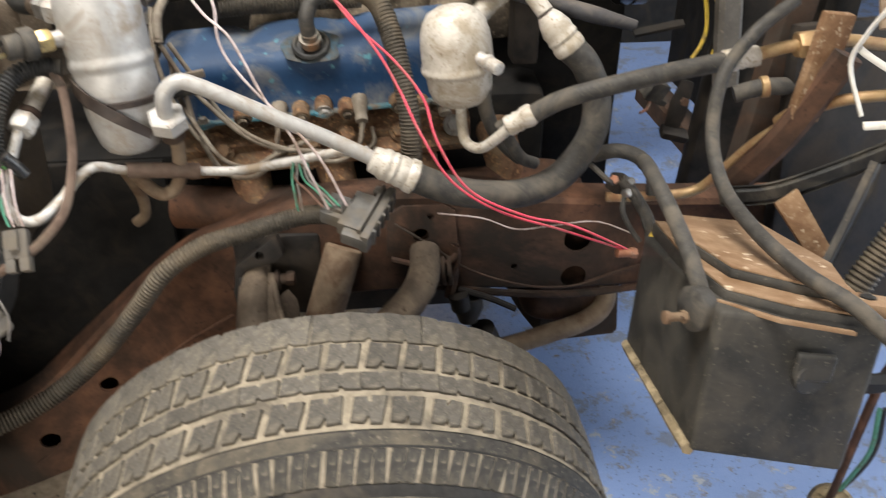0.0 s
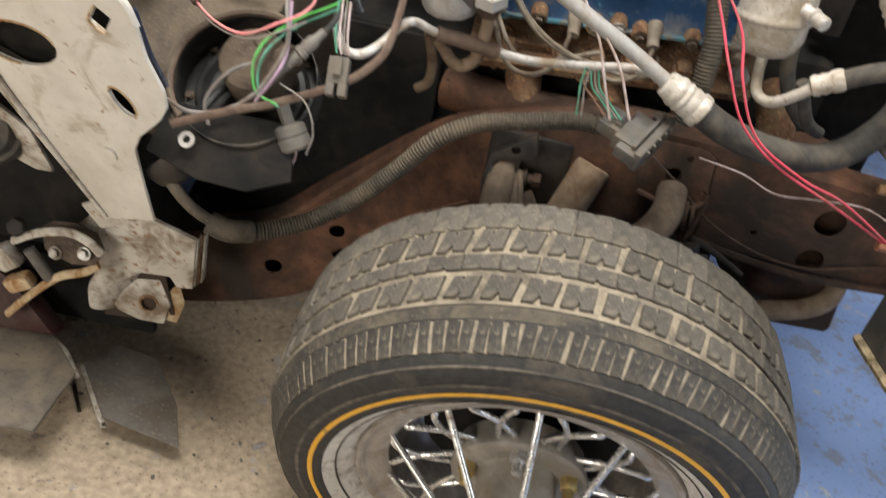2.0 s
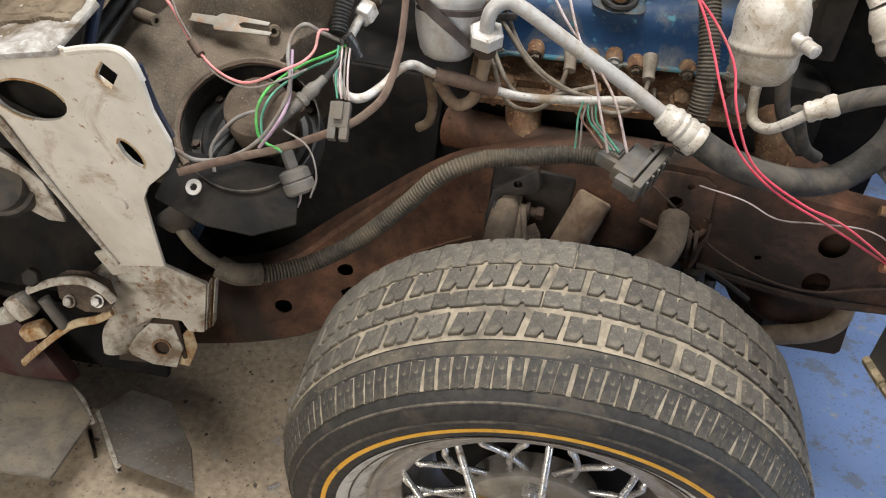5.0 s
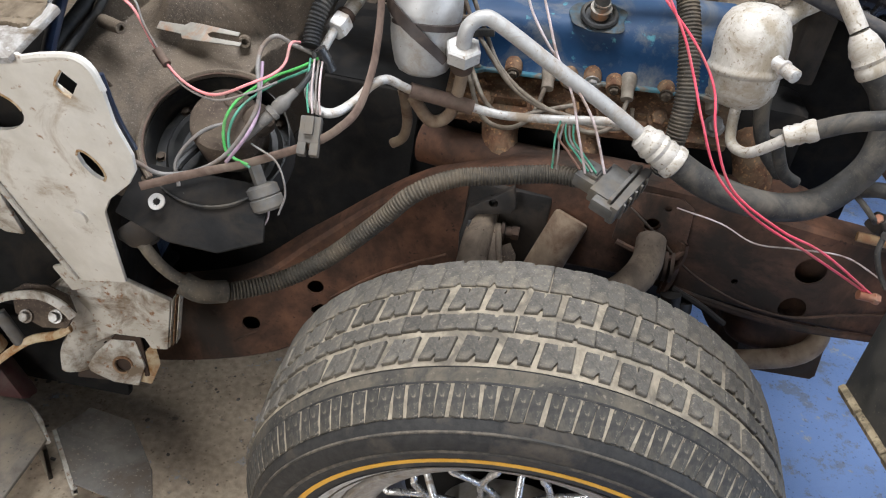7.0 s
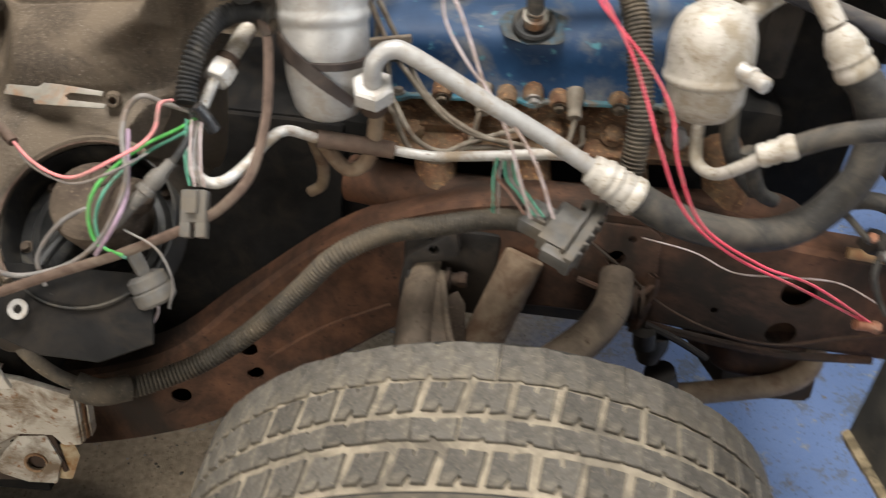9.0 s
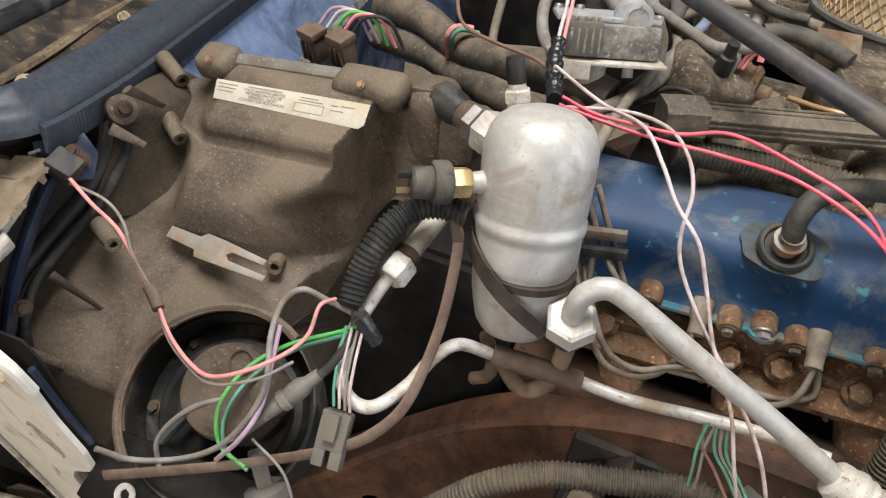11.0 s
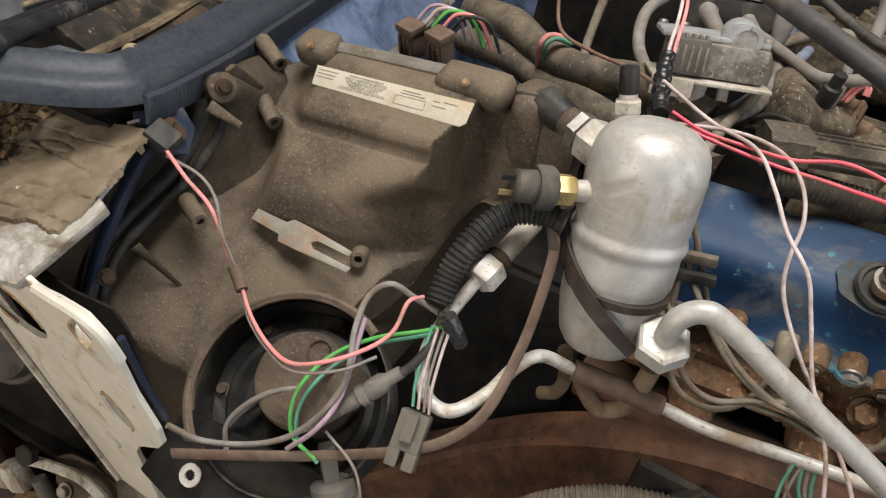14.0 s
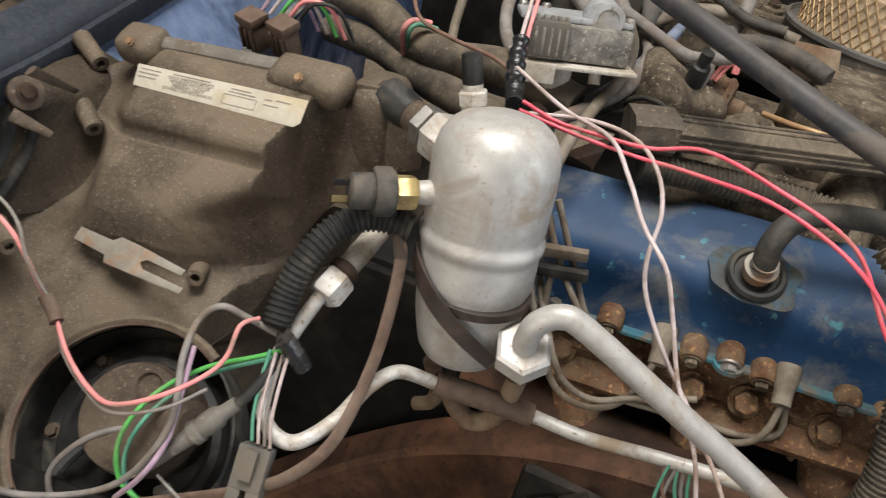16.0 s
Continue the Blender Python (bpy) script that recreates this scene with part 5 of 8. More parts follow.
part("motor_crimp", turned([(0.013, -0.002), (0.014, 0.001), (0.012, 0.002), (0.010, -0.001), (0.0, -0.001)], BN, mo - e2 * 0.030 - e1 * 0.006, 16), "motor", hvac)
part("motor_nose", turned([(0.024, 0.0), (0.022, 0.022), (0.014, 0.030), (0.0, 0.031)], (0.75, -0.25, 0.6), mo + Vector((0.035, 0.022, -0.012)), 20), "motor", hvac, "worn end of the motor")
part("coolant_tube", sweep([BC + e2 * -0.02 + e1 * 0.02 + BN * -0.03, BC + e1 * 0.045 + e2 * 0.055 - BN * 0.01, BC + e1 * 0.02 + e2 * 0.088 - BN * 0.012], 0.006, 8, 5), "black", hvac, "rubber cooling tube")
part("ground_lug", hexnut(BC + e1 * 0.030 + e2 * 0.080 - BN * 0.02, BN, 0.014, 0.012), "steel", hvac)
part("ground_lead", sweep([BC + e1 * 0.030 + e2 * 0.080 - BN * 0.005, BC + e1 * 0.038 + e2 * 0.05 + BN * 0.014, BC + e1 * 0.01 + e2 * 0.01 + BN * 0.034, BC - e1 * 0.03 - e2 * 0.02 + BN * 0.03], 0.0028, 8, 6), "greywire", hvac)
for k in range(7):
    a = 2 * math.pi * k / 7 + 0.3
    bolt(BC + (e1 * math.cos(a) + e2 * math.sin(a)) * 0.092 - BN * 0.046, BN, 0.0065, hvac, "motor", "screw")
# firewall flange with bolts and stiffening ribs
FL = [(-0.842, 0.905, 0.70), (-0.842, 0.880, 0.74), (-0.842, 0.876, 0.785), (-0.840, 0.900, 0.832), (-0.832, 0.955, 0.868), (-0.824, 0.992, 0.895), (-0.818, 1.022, 0.930), (-0.815, 1.032, 0.958), (-0.820, 1.045, 0.980), (-0.836, 1.06, 0.985), (-0.855, 1.08, 0.975)]
part("flange", sweep(FL, 0.011, 10, 8), "black", hvac, "moulded flange on the firewall")
part("flange_step", sweep([(x + 0.022, y + 0.004, z) for x, y, z in FL], 0.006, 10, 8), "black", hvac, "stepped inner edge of the flange")
for at in ((-0.800, 0.868, 0.828), (-0.786, 1.026, 0.997)):
    bolt(at, (0.75, -0.45, 0.5), 0.0075, hvac, "rust_dark")
for a, b in (((-0.80, 0.908, 0.846), (-0.750, 0.921, 0.804)), ((-0.80, 0.856, 0.781), (-0.745, 0.874, 0.750))):
    part("rib", sweep([a, Vector(b) + Vector((-0.010, 0.012, -0.008))], lambda t: 0.0060 * (1 - 0.6 * t), 8, 4, flat=0.3), "motor", hvac, "moulded stiffening rib")
wall = [spline(p, 6) for p in (
    [(-0.828, 0.972, 0.868), (-0.818, 1.018, 0.930), (-0.813, 1.033, 0.982), (-0.818, 1.09, 0.996), (-0.82, 1.16, 0.992)],
    [(-0.805, 0.990, 0.868), (-0.792, 1.028, 0.940), (-0.788, 1.038, 0.990), (-0.790, 1.09, 0.993), (-0.792, 1.16, 0.986)],
    [(-0.780, 1.020, 0.868), (-0.770, 1.062, 0.930), (-0.768, 1.085, 0.968), (-0.768, 1.12, 0.975), (-0.768, 1.175, 0.968)],
    [(-0.755, 1.030, 0.860), (-0.748, 1.078, 0.920), (-0.746, 1.098, 0.950), (-0.746, 1.13, 0.955), (-0.746, 1.185, 0.950)])]
bm = bmesh.new()
rows_ = [[bm.verts.new(q) for q in spline([tuple(w[k]) for w in wall], 5)] for k in range(len(wall[0]))]
for a, b in zip(rows_, rows_[1:]):
    for k in range(len(a) - 1):
        bm.faces.new((a[k], a[k + 1], b[k + 1], b[k]))
bmesh.ops.solidify(bm, geom=bm.faces[:], thickness=0.008)
part("flange_wall", bm, "hvac", hvac, "curved wall between bowl and flange")
part("bolt_seat", turned([(0.0165, -0.012), (0.0165, 0.0), (0.014, 0.002), (0.0, 0.002)], (0.75, -0.45, 0.5), (-0.789, 1.028, 0.995), 24), "motor", hvac, "raised round seat of the flange bolt")
for a, b in (((-0.775, 1.022, 1.024), (-0.770, 1.070, 0.988)), ((-0.790, 1.008, 0.980), (-0.760, 1.024, 0.962))):
    part("rib", sweep([a, b], lambda t: 0.0070 * (1 - 0.5 * t), 8, 6, flat=0.4), "motor", hvac, "moulded stiffening rib")
for at, d in (((-0.758, 1.071, 0.962), (0.8, -0.5, -0.25)), ((-0.760, 0.955, 0.880), (0.8, -0.5, 0.1)), ((-0.597, 1.026, 0.868), (0.35, -0.85, 0.25)), ((-0.797, 1.128, 1.000), (0.85, -0.45, -0.15))):
    bm = turned([(0.0105, -0.035), (0.009, 0.014), (0.0085, 0.016), (0.0045, 0.016), (0.0045, 0.008), (0.0, 0.008)], d, at, 16)
    part("screw_boss", bm, "hvac", hvac, "hollow moulded screw boss")
# sealed seam along the top with its end ears
part("top_seam", sweep([(-0.735, 1.140, 1.032), (-0.66, 1.136, 1.044), (-0.58, 1.132, 1.056)], 0.008, 8, 6, flat=0.6), "scrap", hvac, "cracked pale seam along the top")
part("ear", block((0.052, 0.042, 0.034), pose(-0.742, 1.138, 1.026, 25, -8, -8), 0.016, None, 3), "hvac", hvac)
part("ear", block((0.085, 0.042, 0.034), pose(-0.545, 1.126, 1.054, 25, -8, -8), 0.016, None, 3), "hvac", hvac)
for at in ((-0.742, 1.116, 1.036), (-0.548, 1.104, 1.064)):
    bolt(at, (0, -0.8, 0.5), 0.0035, hvac, "rust_orange", "screw")
part("end_lobe", block((0.052, 0.066, 0.092), pose(-0.484, 1.160, 1.020, 8, -8, -12), 0.024, None, 4), "hvac", hvac, "rounded end of the case at the pipe")
part("pipe_grommet", turned([(0.012, -0.006), (0.016, -0.004), (0.018, 0.004), (0.019, 0.030), (0.0, 0.034)], fd, fp + fd * 0.062, 24), "black", hvac, "perished rubber grommet round the pipe")
# paper label with bars of print
sx_ = Vector((0.192, -0.0105, 0.0268)).normalized()
sn = Vector((0.02, -0.78, 0.62)).normalized()
SM = frame_m(Vector((-0.722, 1.1065, 1.0205)) + sn * 0.0035, sx_, sn)
label_ob = part("label", plate([(0, 0), (0.194, 0.001), (0.193, -0.021), (0.187, -0.026), (0.002, -0.022)], 0.0008, SM, 0.0002), "paper", hvac, "stained paper warning label")
bm = bmesh.new()
for x, y, w in [(0.004, -0.004, 0.026), (0.004, -0.008, 0.024), (0.004, -0.012, 0.022), (0.044, -0.003, 0.044), (0.112, -0.004, 0.022), (0.110, -0.007, 0.030), (0.150, -0.007, 0.008), (0.162, -0.006, 0.016), (0.150, -0.012, 0.016)]:
    block((w, 0.0011, 0.0003), SM @ pose(x + w / 2, y, 0.001), 0, bm)
part("print", bm, "ink", label_ob, "bars of faded print")
for k, words in enumerate(("ONLY. IMPROPER SERVICE", "METHODS MAY CAUSE", "PERSONAL INJURY", "CONSULT SERVICE MANUAL")):
    letters = bpy.data.curves.new("words", "FONT")
    letters.body, letters.size, letters.extrude, letters.align_x = words, 0.0046, 0.00015, "CENTER"
    holder = bpy.data.objects.new("words", letters)
    flat = bpy.data.meshes.new_from_object(holder)
    bpy.data.objects.remove(holder)
    lb = bmesh.new()
    lb.from_mesh(flat)
    bmesh.ops.transform(lb, matrix=SM @ pose(0.066, -0.0080 - 0.0037 * k, 0.0011), verts=lb.verts)
    part("words", lb, "ink", label_ob, "faded printed words", False)
bm = bmesh.new()
for x0, y0, w, h in ((0.106, -0.010, 0.036, 0.0007), (0.106, -0.0195, 0.036, 0.0007)):
    block((w, h, 0.0003), SM @ pose(x0 + w / 2, y0, 0.001), 0, bm)
for x0 in (0.106, 0.142):
    block((0.0007, 0.0095, 0.0003), SM @ pose(x0, -0.01475, 0.001), 0, bm)
part("print_box", bm, "ink", label_ob)
# lower bracket with the bright star washer
part("lower_bracket", plate([(0, 0), (0.08, -0.03), (0.15, -0.035), (0.21, -0.01), (0.20, 0.07), (0.02, 0.075)], 0.008, frame_m((-0.692, 0.800, 0.673), (1, 0.10, 0), (0, -0.75, 0.65)), 0.003), "pitch", hvac, "black lower bracket")
wn_ = Vector((0.0, -0.75, 0.65)).normalized()
bm = turned([(0.0065, 0.0), (0.0115, 0.0), (0.012, 0.0012), (0.0115, 0.0025), (0.0065, 0.0025)], wn_, (-0.632, 0.803, 0.703), 24)
for f in [f for f in bm.faces if len(f.verts) > 4]:
    bm.faces.remove(f)
inner_ring = [v for v in bm.verts if ((v.co - Vector((-0.632, 0.803, 0.703))) - wn_ * (v.co - Vector((-0.632, 0.803, 0.703))).dot(wn_)).length < 0.0078]
for i, v in enumerate(sorted(inner_ring, key=lambda w: math.atan2((w.co.z - 0.703), (w.co.x + 0.632)))):
    if i % 4 < 2:
        v.co += ((Vector((-0.632, 0.803, 0.703)) - v.co) * 0.28)
single("star_washer", bm, "alu", "bright star washer on the lower bracket", "washer")

single("retaining_clip", plate([(0, -0.008), (0.05, -0.010), (0.055, -0.019), (0.085, -0.018), (0.165, -0.014), (0.166, -0.006), (0.105, -0.006), (0.098, 0.0), (0.105, 0.006), (0.155, 0.006), (0.156, 0.014), (0.085, 0.018), (0.058, 0.018), (0.05, 0.010), (0, 0.009)], 0.0018,
              frame_m((-0.722, 1.006, 0.874), (0.131, -0.016, 0.008), (0.05, -0.62, 0.78)) @ Matrix.Diagonal((0.84, 0.80, 1, 1)), 0.0005), "clip", "loose forked steel clip lying on the heater case", "clip")

# ---- firewall, cowl and hinge pillar ----
body = thing("car_body", (-0.95, 1.6, 0.0), "stripped car body with dark firewall and cream hinge pillar", "car body")
# firewall colour is near-black to carry the bay's shade
fw = bmesh.new()
block((0.03, 1.60, 0.78), pose(-0.990, 1.82, 0.58, 0, 0, 10.5), 0.006, fw)
part("firewall", fw, "pitch", body, "near-black firewall, bay shade put into its colour")
part("firewall_panel", block((0.02, 1.46, 0.69), pose(-0.985, 1.87, 0.645, 0, 0, 10.5), 0.006), "faded_navy", body, "faded blue paint on the firewall")
FS = frame_m((-0.856, 1.165, 0.980), (-0.185, 1, 0.02), (0.72, 0.13, 0.68))
part("far_firewall", block((0.44, 0.03, 0.62), pose(-1.12, 2.43, 0.85), 0.006), "faded_navy", body, "faded blue end of the firewall")
part("firewall_slope", plate([(0, 0), (1.5, 0), (1.5, -0.13), (0.05, -0.13)], 0.006, FS @ pose(0, 0, -0.006), 0.001), "faded_navy", body, "sloping faded blue upper firewall")
part("firewall_ledge", plate([(0.04, 0), (1.5, 0), (1.5, 0.016), (0.05, 0.016)], 0.010, FS @ pose(0, -0.13, -0.004), 0.003), "dust_grey", body, "dusty folded ledge of the firewall")
SEAL = [(-1.02, 0.775, 1.003), (-0.93, 0.828, 1.003), (-0.873, 0.866, 1.003), (-0.834, 0.902, 1.002), (-0.812, 0.938, 1.003), (-0.815, 0.985, 1.002), (-0.832, 1.10, 1.003), (-0.862, 1.244, 1.006), (-0.930, 1.60, 1.014), (-1.07, 2.4, 1.03)]


def strip(pts, section, per=10, bm=None):
    """A moulding along a line: section as (sideways, up), closed."""
    bm = bm or bmesh.new()
    line = spline(pts, per)
    rings = []
    for i, p in enumerate(line):
        t = (line[min(i + 1, len(line) - 1)] - line[max(i - 1, 0)])
        s = Vector((t.y, -t.x, 0)).normalized()
        rings.append([bm.verts.new(p + s * a + Vector((0, 0, b))) for a, b in section])
    for a, b in zip(rings, rings[1:]):
        for k in range(len(a)):
            bm.faces.new((a[k], a[(k + 1) % len(a)], b[(k + 1) % len(b)], b[k]))
    bm.faces.new(rings[0][::-1])
    bm.faces.new(rings[-1])
    return bm


seal = part("cowl_seal", strip(SEAL, [(0.0, 0.0), (-0.003, 0.010), (-0.012, 0.0165), (-0.021, 0.0175), (-0.027, 0.0215), (-0.036, 0.029), (-0.046, 0.029), (-0.055, 0.020), (-0.058, 0.006), (-0.050, -0.006), (-0.030, -0.010), (-0.008, -0.011), (0.001, -0.006)]), "cowl", body, "scuffed blue-black cowl seal")
# pleated skirt that hangs from the seal and is cut off square at the corner
skirt = spline(SEAL[4:], 30)
bm = bmesh.new()
rings = []
for i, p in enumerate(skirt):
    t = skirt[min(i + 1, len(skirt) - 1)] - skirt[max(i - 1, 0)]
    s = Vector((t.y, -t.x, 0)).normalized()
    f = 0.0012 * (i % 2)
    rings.append([bm.verts.new(p + s * a + Vector((0, 0, b))) for a, b in ((0.002, 0.004), (0.006 + f, 0.001), (0.008 + f, -0.010), (0.006 + f, -0.027), (0.003, -0.028), (0.002, -0.010), (-0.002, -0.002))])
for a, b in zip(rings, rings[1:]):
    for k in range(len(a)):
        bm.faces.new((a[k], a[(k + 1) % len(a)], b[(k + 1) % len(b)], b[k]))
bm.faces.new(rings[0][::-1])
bm.faces.new(rings[-1])
part("skirt", bm, "cowl", seal, "finely pleated skirt of the seal")
part("flap", plate([(-0.040, -0.012), (-0.022, 0.010), (-0.004, 0.016), (0.022, 0.010), (0.046, -0.012)], 0.022, frame_m((-0.895, 0.925, 1.012), (0.82, 0.55, 0.02), (0.45, -0.68, 0.58)), 0.008), "cowl", seal, "folded end flap of the seal")
# cowl behind the seal: lit lip, dark gutter wall, rolled ridge, speckled panel
LIP = [(-0.884, 0.93, 1.015), (-0.886, 0.965, 1.016), (-0.899, 1.047, 1.019), (-0.942, 1.21, 1.021), (-0.985, 1.438, 1.024), (-1.07, 1.90, 1.03), (-1.17, 2.6, 1.04)]
part("gutter_lip", strip(LIP, [(-0.001, 0.0), (-0.004, 0.004), (-0.014, 0.003), (-0.020, -0.003), (-0.016, -0.008), (-0.004, -0.006)]), "gutter", body, "dirty tan lip of the cowl gutter")
# near-black strip stands in for the shadow gap behind the seal
part("gutter_shade_strip", strip(LIP, [(0.032, -0.055), (0.032, -0.065), (-0.05, -0.065), (-0.05, -0.055)]), "pitch", body, "near-black strip for the shade in the cowl gutter")
RIDGE = [(-0.900, 0.78, 1.036), (-0.933, 0.908, 1.038), (-0.968, 1.087, 1.041), (-1.002, 1.29, 1.045), (-1.06, 1.66, 1.05), (-1.18, 2.6, 1.06)]
part("gutter_wall", strip([(-0.940, 0.945, 1.0385)] + RIDGE[2:], [(0.074, -0.030), (0.050, -0.024), (0.022, -0.012), (0.008, -0.004), (0.004, -0.014), (0.030, -0.030), (0.070, -0.040)]), "cowl_wall", body, "brown-black wall of the cowl gutter")
part("ridge", sweep(RIDGE, 0.0100, 12, 8), "gloss", body, "rolled black ridge")
part("ridge_step", strip(RIDGE, [(-0.004, -0.004), (-0.010, 0.003), (-0.021, 0.005), (-0.024, -0.010), (-0.006, -0.012)]), "gloss", body, "black step behind the ridge")
part("cowl_top", strip(RIDGE, [(-0.022, 0.003), (-0.030, 0.009), (-0.30, 0.050), (-0.30, 0.040), (-0.030, -0.002)]), "cowl_paint", body, "dust-speckled grey cowl panel")
part("splinter", sweep([(-0.963, 0.936, 1.049), (-0.974, 0.995, 1.050), (-0.984, 1.052, 1.0515)], lambda t: 0.0022 * (1 - 0.5 * t), 6, 6), "sealant", body, "brown splinter of old trim")
bolt((-0.861, 0.975, 1.022), (0.5, -0.62, 0.45), 0.0085, body, "sealant")
bolt((-0.918, 1.186, 1.022), (0.5, -0.62, 0.45), 0.0065, body, "sealant")
# stamped plate with its bolt below the seal
TP = frame_m((-0.818, 0.960, 0.952), (0.72, 0.66, 0.10), (0.60, -0.62, 0.50))
tag = part("tag_plate", plate([(-0.018, -0.022), (0.030, -0.022), (0.040, 0.004), (0.030, 0.026), (-0.020, 0.024)], 0.003, TP, 0.001), "navy", body, "navy plate with worn stamped print")
bm = bmesh.new()
for x, y, w in ((-0.020, 0.014, 0.012), (-0.004, 0.015, 0.005), (0.000, 0.002, 0.014), (0.002, -0.006, 0.012)):
    block((w, 0.003, 0.0004), TP @ pose(x, y, 0.0032, 0, 0, 12), 0, bm)
part("print", bm, "pale_grey", tag, "worn print")
bolt(TP @ Vector((0.022, -0.002, 0.003)), (0.60, -0.62, 0.50), 0.0075, tag, "rust_dark")
# cream hinge pillar: a plate that leans outward at the top, with punched holes
PM = frame_m((-0.72, 0.797, 0.748), (0.9887, -0.1446, -0.0394), (-0.15, -0.955, -0.26))
ol = [(-0.45, 0.075), (-0.204, 0.12), (-0.142, 0.133), (-0.067, 0.149), (-0.05, 0.147), (-0.013, 0.163), (0.029, 0.176), (0.049, 0.165), (0.056, 0.133), (0.059, 0.085), (0.074, 0.038), (0.072, 0.010), (0.055, -0.02), (0.011, -0.068), (-0.006, -0.101), (-0.01, -0.177), (-0.011, -0.262), (-0.120, -0.311), (-0.17, -0.201), (-0.204, -0.113), (-0.234, -0.033), (-0.257, 0.01), (-0.45, 0.055)]
pil = part("hinge_pillar", plate(ol, 0.006, PM @ pose(0, 0, -0.006), 0.0024), "cream", body, "cream-painted pillar plate with punched holes")


def hole(m, rx, ry, seg=20):
    bm = turned([(1.0, -0.06), (1.0, 0.06)], (0, 0, 1), (0, 0, 0), seg)
    bmesh.ops.transform(bm, matrix=m @ Matrix.Diagonal((rx, ry, 1, 1)), verts=bm.verts)
    return bm


cut(pil, [hole(PM @ pose(-0.157, 0.034, 0, 0, 0, 16), 0.070, 0.035, 24), hole(PM @ pose(-0.001, -0.008, 0, 0, 0, -55), 0.026, 0.016, 10), hole(PM @ pose(0.002, 0.126, 0, 0, 0, 57), 0.023, 0.017, 4)])
# near-black plate puts shade into the punched holes
part("pillar_shadow_plate", plate([(-0.40, 0.06), (-0.05, 0.12), (0.022, 0.152), (0.034, 0.13), (0.03, 0.0), (-0.01, -0.055), (-0.06, -0.055), (-0.23, -0.01)], 0.003, PM @ pose(0, 0, -0.028), 0.001), "pitch", pil, "near-black plate for the shade behind the punched holes")
for mx, my, mr, rx, ry, sg in ((-0.001, -0.008, -55, 0.026, 0.016, 10), (0.002, 0.126, 57, 0.023, 0.017, 4), (-0.157, 0.034, 16, 0.070, 0.035, 24)):
    hm = PM @ pose(mx, my, 0.0, 0, 0, mr)
    ringp = [hm @ Vector((rx * math.cos(2 * math.pi * (k + (0.5 if sg == 4 else 0)) / sg), ry * math.sin(2 * math.pi * (k + (0.5 if sg == 4 else 0)) / sg), 0.0)) for k in range(int(sg * 0.75))]
    part("hole_rust", sweep(ringp, 0.0018, 6, 2), "rust_stain", pil, "rusty edge of a punched hole")
part("plug", turned([(0.0, 0.0), (0.013, 0.0), (0.012, 0.004), (0.0, 0.006)], PM.to_3x3() @ Vector((0, 0, 1)), PM @ Vector((-0.055, -0.129, 0.0)), 20), "cream", pil, "painted round plug")
part("pillar_edge", sweep([PM @ Vector(q) for q in ((-0.05, 0.147, 0.0), (-0.013, 0.163, 0.002), (0.029, 0.175, 0.002), (0.048, 0.164, 0.0), (0.055, 0.133, -0.002))], 0.0055, 8, 6), "cream", pil, "rolled bright edge")
part("pillar_back", sweep([PM @ Vector(q) for q in ((0.050, 0.15, -0.012), (0.056, 0.085, -0.013), (0.070, 0.038, -0.013))], 0.0035, 8, 6), "navy", pil, "navy underside edge")
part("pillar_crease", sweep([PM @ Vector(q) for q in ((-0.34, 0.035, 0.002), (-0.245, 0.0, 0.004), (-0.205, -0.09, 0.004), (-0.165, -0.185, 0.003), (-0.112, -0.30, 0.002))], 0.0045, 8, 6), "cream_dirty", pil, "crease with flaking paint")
# the flank's darker cream holds its shade as well as dirt
part("pillar_flank", plate([(-0.257, 0.012), (-0.204, -0.113), (-0.120, -0.311), (-0.15, -0.32), (-0.245, -0.13), (-0.31, 0.0)], 0.006, PM @ pose(0, 0, -0.022), 0.002), "cream_dirty", pil, "flank with flaking paint, shade put into its cream")
# lower foot of the pillar
FM = frame_m((-0.703, 0.94, 0.415), (1, 0.05, 0), (0, -0.98, -0.15))
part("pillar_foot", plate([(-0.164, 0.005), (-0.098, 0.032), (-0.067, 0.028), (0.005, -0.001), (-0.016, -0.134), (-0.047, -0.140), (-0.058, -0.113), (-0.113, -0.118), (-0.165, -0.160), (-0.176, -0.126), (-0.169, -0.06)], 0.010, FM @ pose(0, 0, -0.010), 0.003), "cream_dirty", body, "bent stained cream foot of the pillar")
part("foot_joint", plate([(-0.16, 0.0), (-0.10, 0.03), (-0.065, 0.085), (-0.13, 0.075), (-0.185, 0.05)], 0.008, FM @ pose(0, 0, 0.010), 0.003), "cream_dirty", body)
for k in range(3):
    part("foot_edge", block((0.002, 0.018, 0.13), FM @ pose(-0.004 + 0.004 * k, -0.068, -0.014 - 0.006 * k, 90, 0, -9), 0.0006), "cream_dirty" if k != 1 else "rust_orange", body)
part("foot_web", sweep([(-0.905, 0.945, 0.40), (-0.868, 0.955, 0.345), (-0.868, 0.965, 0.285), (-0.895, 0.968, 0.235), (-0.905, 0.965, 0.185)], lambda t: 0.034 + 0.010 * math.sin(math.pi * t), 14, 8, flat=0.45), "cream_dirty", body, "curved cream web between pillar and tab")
TM = frame_m((-0.785, 0.98, 0.20), (1, 0.1, 0), (0.1, -0.9, 0.3))
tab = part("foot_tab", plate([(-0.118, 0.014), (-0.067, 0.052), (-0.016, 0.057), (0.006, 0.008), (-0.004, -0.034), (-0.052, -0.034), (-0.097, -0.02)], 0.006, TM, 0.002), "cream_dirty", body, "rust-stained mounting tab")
cut(tab, [hole(TM @ pose(-0.036, 0.004, 0), 0.016, 0.014, 12)])
